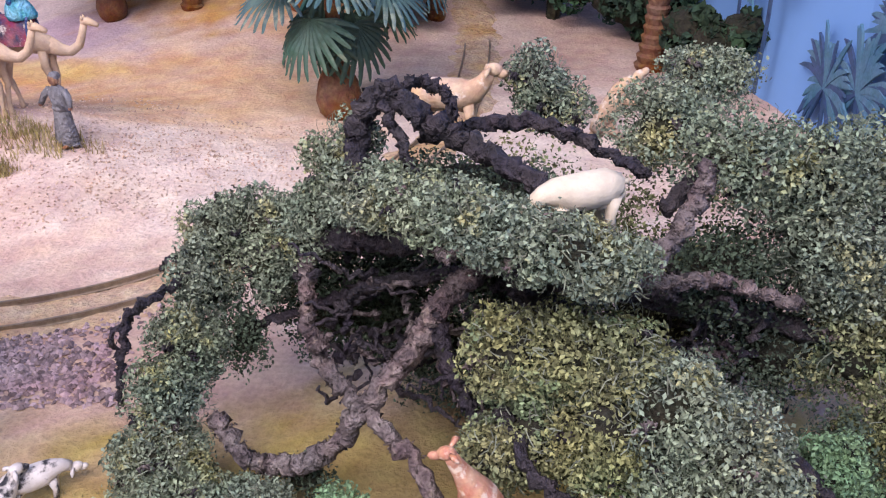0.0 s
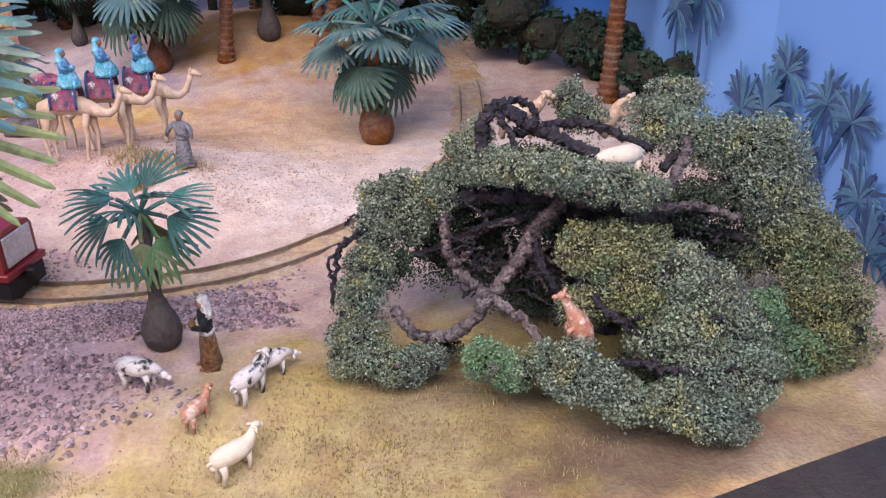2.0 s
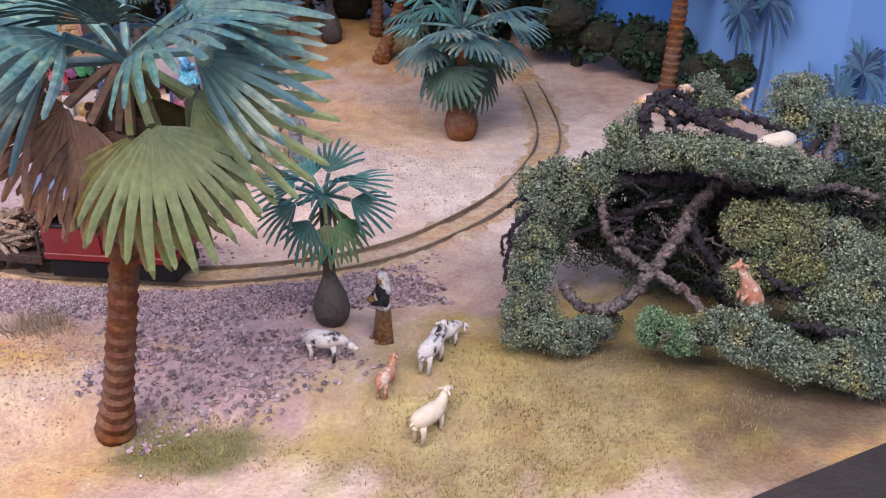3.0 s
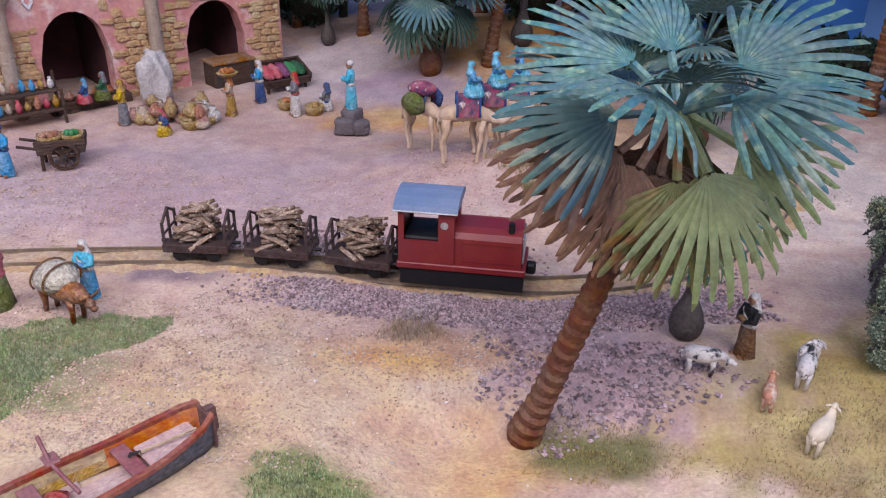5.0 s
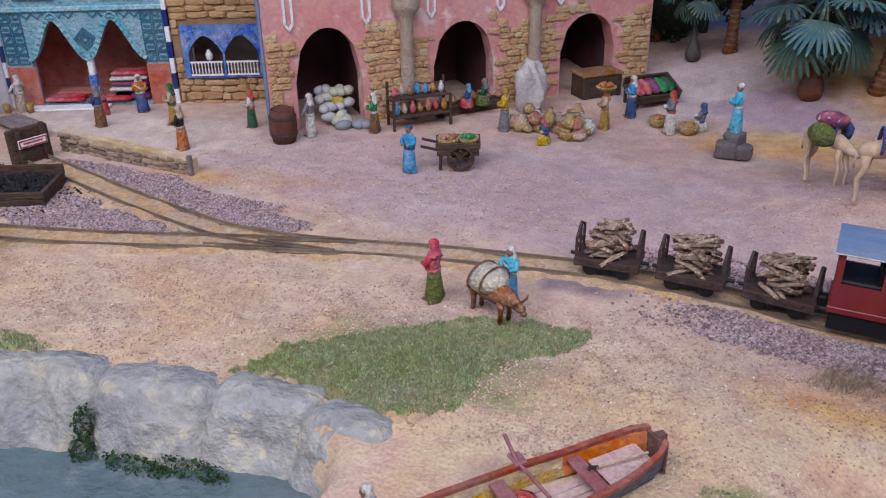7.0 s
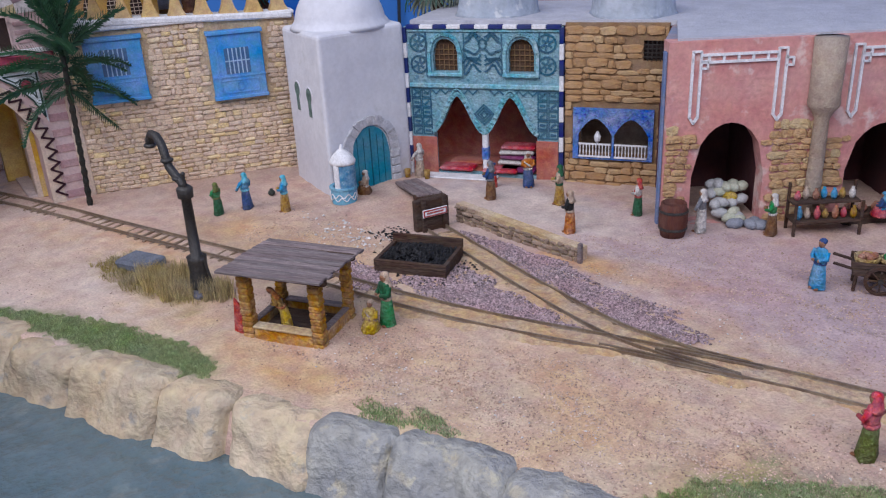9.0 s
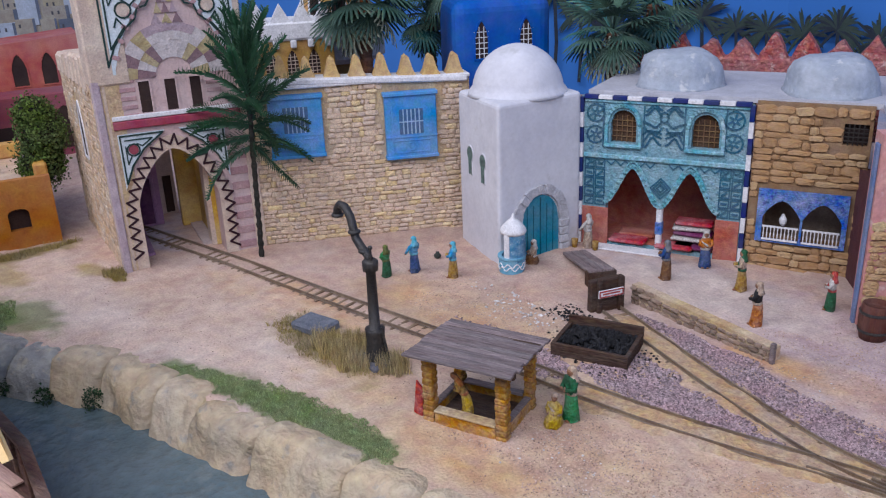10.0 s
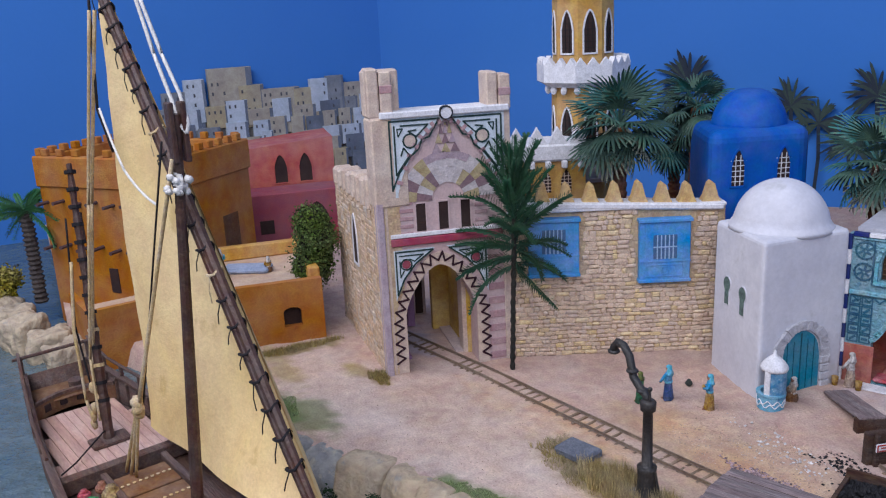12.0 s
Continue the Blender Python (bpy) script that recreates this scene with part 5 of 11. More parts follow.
# the skyline, then lower rows of smaller houses down the slope: place, width, foot, top and tone
TOWN_HOUSES = [(-0.8, 4.2, 7, 12.4, 1), (1.6, 2.2, 9, 13.6, 2), (4.2, 4.8, 9, 14.6, 0), (7.4, 2.8, 8, 12.6, 4), (9.9, 4.4, 7, 12.0, 0), (13.6, 3.2, 7, 11.8, 4), (15.6, 2.4, 9, 12.7, 2), (17.6, 2.0, 9, 12.9, 1), (19.2, 2.8, 7, 12.0, 0), (21.4, 2.2, 5, 10.2, 3)]
tr_ = random.Random(12)
for row, (z, span) in enumerate(((10.4, 1.9), (8.8, 2.1), (7.2, 2.3), (5.6, 2.4), (4.0, 2.6))):
    y = -3.0 + tr_.uniform(0, 1)
    while y < 23:
        w = tr_.uniform(1.3, 3.0)
        TOWN_HOUSES.append((y, w, z - 2.2, z + tr_.uniform(-0.5, 0.7), tr_.choice((0, 1, 2, 3, 4, 2, 0))))
        y += w + tr_.uniform(-0.2, 0.7)
for k, (y, w, z0, z1, c) in enumerate(TOWN_HOUSES):
    g = Geo()
    x = -120.9 + 0.10 * max(0, (k - 6) // 8) + 0.012 * (k % 8)
    g.box(x - 0.8, x, y, y + w, z0, z1, 0.02)
    # a shaded return and a parapet line
    g.slot = 1
    g.box(x - 0.5, x + 0.006, y + w * 0.86, y + w - 0.02, z0, z1 - 0.04)
    hs = g.build("pictured_house", [TOWN[c], TOWN[3]], town)
    for i in range(max(1, int(w / 0.75))):
        for z in np.arange(z1 - 0.85, z0 + 0.4, -1.0):
            if tr_.random() < 0.55:
                g = Geo()
                g.box(x, x + 0.008, y + 0.28 + i * 0.62, y + 0.48 + i * 0.62, z, z + 0.36)
                g.build("window", WINDOW_INK, hs)
g = Geo()
g.add([(-121.2, -12, -3), (-121.2, 24.5, -3), (-121.2, 24.5, 8.0), (-121.2, 16, 10.0), (-121.2, 6, 10.5), (-121.2, -3, 8), (-121.2, -12, 0)], [(0, 1, 2, 3, 4, 5, 6)])
g.build("hillside", mat("town_hill", (0.14, 0.14, 0.14), (0.20, 0.19, 0.17), 3.0), town)

# ---- track ----
def smooth_line(pts, step=0.25):
    """An even walk along a smooth curve through the points."""
    p = np.array([pts[0]] + list(pts) + [pts[-1]], float)
    out = []
    for k in range(1, len(p) - 2):
        a, b, c, d = p[k - 1 : k + 3]
        for t in np.linspace(0, 1, 12, endpoint=False):
            out.append(0.5 * (2 * b + (c - a) * t + (2 * a - 5 * b + 4 * c - d) * t**2 + (3 * b - a - 3 * c + d) * t**3))
    out.append(p[-2])
    out = np.array(out)
    s = np.r_[0, np.cumsum(np.hypot(*np.diff(out, axis=0).T))]
    n = int(s[-1] / step)
    q = np.linspace(0, s[-1], n)
    return np.stack([np.interp(q, s, out[:, 0]), np.interp(q, s, out[:, 1])], 1)


MAIN = smooth_line([(-6.0, 44), (-2.7, 35.5), (-1.8, 28.2), (-2.0, 23.3), (-3.6, 18.6), (-6.0, 15.2), (-8.2, 13.5), (-10.9, 12.6), (-13.0, 12.45), (-16.0, 12.75), (-18.9, 13.25), (-21.5, 13.48), (-23.5, 13.45), (-27.5, 13.0), (-30.9, 12.35), (-35.3, 11.25), (-39.4, 10.1), (-43.0, 9.4), (-48.0, 8.75), (-52.8, 7.85), (-60.0, 6.6), (-64.4, 5.9), (-69.9, 4.8), (-78, 3.2)])
SIDING = smooth_line([(-31.0, 12.35), (-33.2, 12.1), (-35.5, 12.15), (-38.9, 12.95), (-42.4, 14.0), (-46.9, 15.45)])
GAUGE = 0.9


def rail_mesh(line, off, name, parent):
    d = np.gradient(line, axis=0)
    d /= np.linalg.norm(d, axis=1)[:, None]
    nrm = np.stack([-d[:, 1], d[:, 0]], 1)
    g = Geo()
    prof = [(-0.045, 0.06), (-0.013, 0.08), (-0.013, 0.15), (-0.025, 0.16), (-0.025, 0.195), (0.025, 0.195), (0.025, 0.16), (0.013, 0.15), (0.013, 0.08), (0.045, 0.06)]
    v = []
    for k in range(len(line)):
        for a, z in prof:
            p = line[k] + nrm[k] * (off + a)
            v.append((p[0], p[1], z))
    m = len(prof)
    f = [(k * m + j, k * m + j + 1, (k + 1) * m + j + 1, (k + 1) * m + j) for k in range(len(line) - 1) for j in range(m - 1)]
    g.add(v, f)
    g.build(name, RAIL, parent)


def sleepers(line, parent, gap, limit=300):
    me = None
    d = np.gradient(line, axis=0)
    s = np.r_[0, np.cumsum(np.hypot(*np.diff(line, axis=0).T))]
    q = np.arange(0.2, s[-1], gap)
    for t in q:
        x, y = np.interp(t, s, line[:, 0]), np.interp(t, s, line[:, 1])
        if x > -44 and parent is track:
            continue
        dx, dy = np.interp(t, s, d[:, 0]), np.interp(t, s, d[:, 1])
        if me is None:
            g = Geo()
            g.box(-0.075, 0.075, -0.6, 0.6, -0.02, 0.065, 0.02)
            ob = g.build("sleeper", SLEEPER, parent)
            me = ob.data
        else:
            ob = new("sleeper", me)
            ob.parent = parent
        ob.matrix_basis = cm_pose(x, y, rng.uniform(-0.05, -0.02) if x > -47 else rng.uniform(-0.062, -0.025), math.degrees(math.atan2(dy, dx)) + rng.uniform(-2, 2))


track = thing("narrow_gauge_track", 0, 0, 0, 0, "weathered narrow gauge model track half buried in sand", "track")
rail_mesh(MAIN, GAUGE / 2, "rail", track)
rail_mesh(MAIN, -GAUGE / 2, "rail", track)
sleepers(MAIN, track, 0.55)
siding = thing("siding_track", 0, 0, 0, 0, "rusty siding track curving to a buffer stop", "track")
rail_mesh(SIDING, GAUGE / 2, "rail", siding)
rail_mesh(SIDING, -GAUGE / 2, "rail", siding)
sleepers(SIDING[10:], siding, 0.55)
g = Geo()
for a, b in (((-30.6, 12.75), (-33.6, 11.95)), ((-31.0, 12.0), (-33.8, 11.8)), ((-32.5, 12.45), (-34.6, 12.6)), ((-33.0, 11.55), (-35.4, 10.95))):
    g.tube([(a[0], a[1], 0.15), ((a[0] + b[0]) / 2, (a[1] + b[1]) / 2 + 0.02, 0.16), (b[0], b[1], 0.16)], 0.05, 4)
g.build("switch_blade", RAIL, siding)

# sand drifted along the rails, and the ballast
SANDBED = mat("yellow_sand_bed", (0.50, 0.34, 0.19), (0.47, 0.34, 0.24), 1.0, 0.95, 0.6, 9, 0.2, c=(0.40, 0.28, 0.20))


def sand_bed(line, half, a, b, name):
    pts = line[a:b]
    d = np.gradient(pts, axis=0)
    d /= np.linalg.norm(d, axis=1)[:, None]
    nrm = np.stack([-d[:, 1], d[:, 0]], 1)
    g = Geo()
    g.smooth = True
    v, f, m = [], [], 7
    for k in range(len(pts)):
        w = half * (1 + 0.16 * math.sin(k * 0.7) + 0.1 * math.sin(k * 1.9 + 1)) * min(1, (k + 1) / 6, (len(pts) - k) / 6)
        for j in range(m):
            t = -1 + 2 * j / (m - 1)
            p = pts[k] + nrm[k] * t * w
            v.append((p[0], p[1], ground_at(p[0], p[1]) + 0.075 * (1 - t * t) ** 0.5 - 0.03 * t * t + 0.012))
    f = [(k * m + j, (k + 1) * m + j, (k + 1) * m + j + 1, k * m + j + 1) for k in range(len(pts) - 1) for j in range(m - 1)]
    g.add(v, f)
    return tagged(g.build(name, SANDBED), "yellow sand drifted round the rails", "sand", kind="structure")


def nearest(line, x, y):
    return int(np.argmin(np.hypot(line[:, 0] - x, line[:, 1] - y)))


sand_bed(MAIN, 0.85, 0, nearest(MAIN, -45, 9.2), "sand_bed")
sand_bed(SIDING, 0.85, 4, len(SIDING) - 1, "sand_bed")


def scatter(name, n, place, size, mat_, label, category, squash=0.7, seed=3, lift=0.3):
    """Many small stones in one mesh; place(rs) gives x and y."""
    rs = np.random.RandomState(seed)
    base = np.array([(1, 0, 0), (-1, 0, 0), (0, 1, 0), (0, -1, 0), (0, 0, 1), (0, 0, -1)], float)
    tri = np.array([(0, 2, 4), (2, 1, 4), (1, 3, 4), (3, 0, 4), (2, 0, 5), (1, 2, 5), (3, 1, 5), (0, 3, 5)])
    xs, ys = place(rs, n)
    n = len(xs)
    zs = ground_height(xs, ys)
    sc = size * rs.uniform(0.5, 1.3, (n, 1, 1)) * rs.uniform(0.6, 1.3, (n, 6, 1))
    a = rs.uniform(0, 6.28, n)
    v = base[None] * sc
    v[:, :, 2] *= squash
    c, s = np.cos(a)[:, None], np.sin(a)[:, None]
    tilt = rs.uniform(-0.5, 0.5, (n, 1))
    x, y, z = v[:, :, 0], v[:, :, 1], v[:, :, 2]
    z = z + tilt * x
    v = np.stack([x * c - y * s + xs[:, None], x * s + y * c + ys[:, None], z + zs[:, None] + size * lift], -1)
    faces = (tri[None] + 6 * np.arange(n)[:, None, None]).reshape(-1, 3)
    me = bpy.data.meshes.new(name)
    me.from_pydata((v.reshape(-1, 3) * CM).tolist(), [], faces.tolist())
    me.materials.append(mat_)
    return tagged(new(name, me), label, category, kind="stuff")


BALLAST = mat("purple_ballast", (0.34, 0.25, 0.26), (0.26, 0.19, 0.20), 0.8, 0.9, 0.2, 12, 0.2, by_island=0.62)
GRIT = mat("sand_grit", (0.50, 0.37, 0.29), (0.40, 0.29, 0.23), 1.0, 0.9, 0.1, 12, 0.2, by_island=0.35)
CHIP = mat("white_chippings", (0.62, 0.60, 0.58), (0.5, 0.47, 0.45), 1.0, 0.9, 0.1, 12, 0.1, by_island=0.3)


def along(line, a, b, lo, hi, power=1.0):
    def place(rs, n):
        k = np.clip(rs.uniform(a, b, n) + rs.normal(0, 5, n), 0, len(line) - 1)
        i = k.astype(int)
        d = np.gradient(line, axis=0)
        d /= np.linalg.norm(d, axis=1)[:, None]
        off = lo + (hi - lo) * rs.uniform(0, 1, n) ** power
        return line[i, 0] - d[i, 1] * off + rs.normal(0, 0.08, n), line[i, 1] + d[i, 0] * off + rs.normal(0, 0.08, n)
    return place


def disc(blobs):
    def place(rs, n):
        xs, ys = [], []
        tot = sum(b[4] for b in blobs)
        for cx, cy, rx, ry, share in blobs:
            m = int(n * share / tot)
            r, a = rs.uniform(0, 1, m) ** 0.6, rs.uniform(0, 6.28, m)
            wob = 1 + 0.2 * np.sin(3 * a + cx) + 0.15 * np.sin(7 * a + cy)
            xs.append(cx + rx * r * wob * np.cos(a))
            ys.append(cy + ry * r * wob * np.sin(a))
        return np.concatenate(xs), np.concatenate(ys)
    return place


iA, iB = nearest(MAIN, -9, 13), nearest(MAIN, -18.5, 13.2)
# gravel lies on the near side of the line from the palm to the wagons
scatter("ballast_gravel", 13500, along(MAIN, iA, iB, 0.75, 2.3, 1.5), 0.062, BALLAST, "loose purple-grey ballast gravel beside the rails", "gravel", seed=11)
scatter("ballast_gravel", 6000, along(MAIN, nearest(MAIN, -14.5, 12.6), nearest(MAIN, -20, 13.3), -0.7, -2.4, 1.5), 0.062, BALLAST, "loose purple-grey ballast gravel beside the rails", "gravel", seed=12)
scatter("ballast_gravel", 21000, disc([(-40.5, 11.0, 3.4, 0.8, 3), (-36.5, 13.6, 3.0, 0.7, 2), (-46.5, 9.9, 2.6, 0.8, 2), (-41.0, 15.0, 3.4, 0.5, 2), (-38.3, 11.6, 3.6, 0.75, 3), (-42.3, 11.8, 2.4, 1.3, 4), (-38.5, 14.3, 4.4, 0.55, 3), (-43.0, 15.6, 3, 0.5, 2), (-35, 13.3, 2.0, 0.6, 2), (-47.5, 10.2, 3.2, 0.6, 1.5)]), 0.062, BALLAST, "loose purple-grey ballast gravel between the tracks", "gravel", seed=13)
scatter("ballast_gravel", 2600, disc([(-11.0, 8.6, 3.0, 1.8, 2), (-8, 11.8, 2.6, 0.8, 2)]), 0.075, BALLAST, "thin purple-grey gravel on the soil", "gravel", seed=14)
scatter("sand_grit", 26000, disc([(-20, 9.5, 9, 2.6, 3), (-30, 7.5, 8, 3.0, 3), (-40, 6, 6, 2.4, 2), (-22, 5.6, 6, 1.4, 1.5)]), 0.034, GRIT, "coarse grains of sand on the ground", "grit", seed=15)
scatter("dark_grit", 3200, disc([(-20, 8.5, 9, 3.4, 3), (-30, 8, 8, 3.5, 3), (-42, 6, 8, 3, 2), (-58, 1, 8, 4, 0.7), (-6, 7.5, 6, 2.4, 1)]), 0.03, mat("dark_grit", (0.22, 0.15, 0.13), (0.30, 0.21, 0.17), 0.8, 0.9, 0.1, 12, 0.2, by_island=0.4), "dark grit scattered on the sand", "grit", seed=19)
scatter("white_chippings", 110, disc([(-49.5, 12.6, 2.4, 1.2, 3), (-51.5, 13.2, 2.0, 0.9, 1)]), 0.075, CHIP, "white stone chippings strewn on the sand", "chippings", seed=16)
scatter("pebbles", 260, disc([(-20, 9, 12, 4, 3), (-36, 14, 5, 2, 2), (-36, 6, 8, 2, 2)]), 0.045, CHIP, "scattered pale pebbles on the sand", "pebbles", seed=17)
scatter("sand_grit", 15000, disc([(-30, 18, 12, 4, 3), (-10, 20, 8, 4, 2), (-50, 12, 6, 3, 1)]), 0.034, GRIT, "coarse grains of sand on the ground", "grit", seed=18)

# ---- turf, tufts and bushes ----
TURF = mat("green_turf", (0.25, 0.33, 0.15), (0.31, 0.36, 0.18), 1.0, 0.9, 0.1, 8, 0.2, by_island=0.45)
DRY = mat("dry_grass", (0.46, 0.36, 0.18), (0.36, 0.29, 0.13), 1.0, 0.9, 0.1, 8, 0.2, by_island=0.4)
OLIVE_GRASS = mat("olive_grass", (0.36, 0.29, 0.13), (0.28, 0.23, 0.10), 1.0, 0.9, 0.1, 8, 0.2, by_island=0.3)


def blades(name, n, place, h, w, mat_, label, category, seed, lean=0.7):
    rs = np.random.RandomState(seed)
    xs, ys = place(rs, n)
    n = len(xs)
    zs = ground_height(xs, ys)
    a = rs.uniform(0, 6.28, n)
    hh = h * rs.uniform(0.4, 1.2, n)
    lx, ly = lean * hh * np.cos(a) * rs.uniform(0, 1, n), lean * hh * np.sin(a) * rs.uniform(0, 1, n)
    b = rs.uniform(0, 6.28, n)
    wx, wy = w * np.cos(b), w * np.sin(b)
    v = np.stack([np.stack([xs - wx, ys - wy, zs - 0.02], -1), np.stack([xs + wx, ys + wy, zs - 0.02], -1), np.stack([xs + lx, ys + ly, zs + hh], -1)], 1).reshape(-1, 3)
    me = bpy.data.meshes.new(name)
    me.from_pydata((v * CM).tolist(), [], np.arange(3 * n).reshape(-1, 3).tolist())
    me.materials.append(mat_)
    return tagged(new(name, me), label, category, kind="stuff")


def inside(poly):
    px, py = np.array([p[0] for p in poly]), np.array([p[1] for p in poly])

    def place(rs, n):
        x, y = rs.uniform(px.min() - 0.3, px.max() + 0.3, n * 3), rs.uniform(py.min() - 0.3, py.max() + 0.3, n * 3)
        x2, y2 = x + 0.14 * soft_noise(x, y, 0.7, 5), y + 0.14 * soft_noise(x, y, 0.7, 6)
        ins = np.zeros(len(x), bool)
        for (ax, ay), (bx, by) in zip(poly, poly[1:] + poly[:1]):
            hit = ((ay > y2) != (by > y2)) & (x2 < (bx - ax) * (y2 - ay) / (by - ay + 1e-9) + ax)
            ins ^= hit
        return x[ins][:n], y[ins][:n]
    return place


MEADOW = [(-30.4, 5.2), (-29.8, 6.6), (-28.8, 7.5), (-27.7, 8.4), (-26.6, 9.0), (-25.7, 9.6), (-23.8, 10.1), (-22.1, 10.2), (-21.9, 9.6), (-22.4, 9.0), (-24.0, 7.9), (-24.3, 6.8), (-24.3, 5.7), (-25.2, 5.1), (-26.1, 4.8), (-27.4, 4.9), (-28.8, 5.4)]
QUAYGRASS = [(-56.2, -1.5), (-54.8, -0.3), (-53.6, 0.3), (-51.6, 1.2), (-49.6, 1.9), (-47.0, 2.5), (-44.7, 2.3), (-44.2, 1.5), (-45.0, 0.9), (-47.9, 0.4), (-50.0, 0.0), (-52.0, -0.5), (-54.4, -1.4)]
blades("meadow_turf", 62000, inside(MEADOW), 0.085, 0.014, TURF, "short green turf mat on the sand", "turf", 21, 1.2)
blades("quay_turf", 36000, inside(QUAYGRASS), 0.08, 0.016, TURF, "strip of short green turf along the quay", "turf", 22)
blades("quay_turf", 11000, disc([(-38.2, 3.7, 1.1, 0.5, 1.2), (-36.8, 4.3, 0.9, 0.45, 1), (-66.4, -5.4, 2.1, 1.0, 5), (-17.4, 4.2, 1.3, 0.8, 2)]), 0.11, 0.02, TURF, "small patches of short green turf", "turf", 23)
blades("olive_turf", 9000, disc([(-10.9, 6.5, 1.9, 1.0, 1.2), (-3.2, 7.0, 4.5, 2.0, 3), (-4.5, 5.0, 3, 1.0, 1)]), 0.10, 0.015, OLIVE_GRASS, "thin olive turf on the soil", "turf", 24)
blades("dry_tufts", 5200, disc([(-50.8, 4.3, 0.9, 0.5, 2), (-52.3, 4.5, 1.1, 0.7, 3.4), (-51.6, 5.4, 0.9, 0.6, 1.2), (-49.2, 5.4, 0.6, 0.6, 1)]), 0.75, 0.018, DRY, "tall dry grass tufts round the water crane", "dry grass", 25, 0.35)
blades("dry_tufts", 4200, disc([(-67.1, 0.7, 1.0, 0.5, 1.4), (-73.9, -2.2, 0.5, 3.2, 3), (-12.0, 19.5, 1.6, 0.8, 1.2), (-12.1, 18.2, 0.5, 0.3, 0.5)]), 0.32, 0.016, OLIVE_GRASS, "low dry scrub on the sand", "dry grass", 26, 0.6)

blades("low_scrub", 2600, disc([(-55.3, 4.6, 1.2, 1.0, 2), (-53.4, 3.9, 1.9, 0.7, 2), (-50.2, 4.6, 1.1, 0.7, 1)]), 0.26, 0.016, OLIVE_GRASS, "low olive scrub round the slate slab", "dry grass", 28, 0.8)
blades("dry_scrub", 420, disc([(-15.6, 9.8, 0.8, 0.5, 1)]), 0.5, 0.010, mat("brown_scrub", (0.34, 0.25, 0.19), (0.40, 0.31, 0.20), 0.5, 0.9, 0.1, 8, 0.2, by_island=0.4), "dry brown scrub bush on the sand", "scrub", 27, 1.0)

# ---- quay stones ----
quay = tagged(new("quay_edge"), "rough sandstone quay blocks along the water", "quay", kind="structure")


def rock_mesh(seed, sx, sy, sz, rough=0.16, cuts=9):
    r = np.random.RandomState(seed)
    g = Geo()
    g.smooth = True
    n = cuts
    pts = {}
    off = r.uniform(-50, 50, 3)
    faces = []
    for ax in range(3):
        for sgn in (-1, 1):
            for i in range(n):
                for j in range(n):
                    q = []
                    for di, dj in ((0, 0), (1, 0), (1, 1), (0, 1)):
                        a, b = -1 + 2 * (i + di) / n, -1 + 2 * (j + dj) / n
                        p = [0, 0, 0]
                        p[ax], p[(ax + 1) % 3], p[(ax + 2) % 3] = sgn, a * sgn, b
                        q.append(tuple(round(c, 4) for c in p))
                    faces.append(q)
    ids = {}
    v = []
    for q in faces:
        for p in q:
            if p not in ids:
                d = Vector(p)
                d = d / max(0.001, (abs(d.x) ** 6 + abs(d.y) ** 6 + abs(d.z) ** 6) ** (1 / 6))
                nz = noise.fractal(Vector((d.x * 1.0 + off[0], d.y * 1.0 + off[1], d.z * 1.0 + off[2])), 1.0, 2.0, 5)
                d = d * (1 + rough * nz)
                ids[p] = len(v)
                v.append((d.x * sx, d.y * sy, d.z * sz))
    g.add(v, [tuple(ids[p] for p in q) for q in faces])
    return g


SEAM = [(-66.0, -8.0), (-63.9, -6.6), (-61.6, -5.4), (-60.0, -4.1), (-58.0, -2.55), (-54.5, -1.75), (-52.4, -0.95), (-48.9, -0.25), (-44.9, 0.7), (-42.4, 1.4), (-39.4, 2.2), (-37.0, 3.2), (-33.6, 3.9), (-30.4, 4.5), (-27.7, 4.6), (-25.6, 4.0)]
# outline of a block, out over the water and down
RIM = [(-1.1, -0.35), (-0.75, -0.04), (-0.3, 0.08), (0.05, 0.13), (0.3, 0.10), (0.5, 0.0), (0.68, -0.18), (0.84, -0.42), (0.98, -0.7), (1.12, -1.0), (1.26, -1.3), (1.4, -1.6), (1.5, -1.95), (1.3, -2.3), (0.4, -2.4), (-0.4, -2.0), (-0.7, -1.2)]


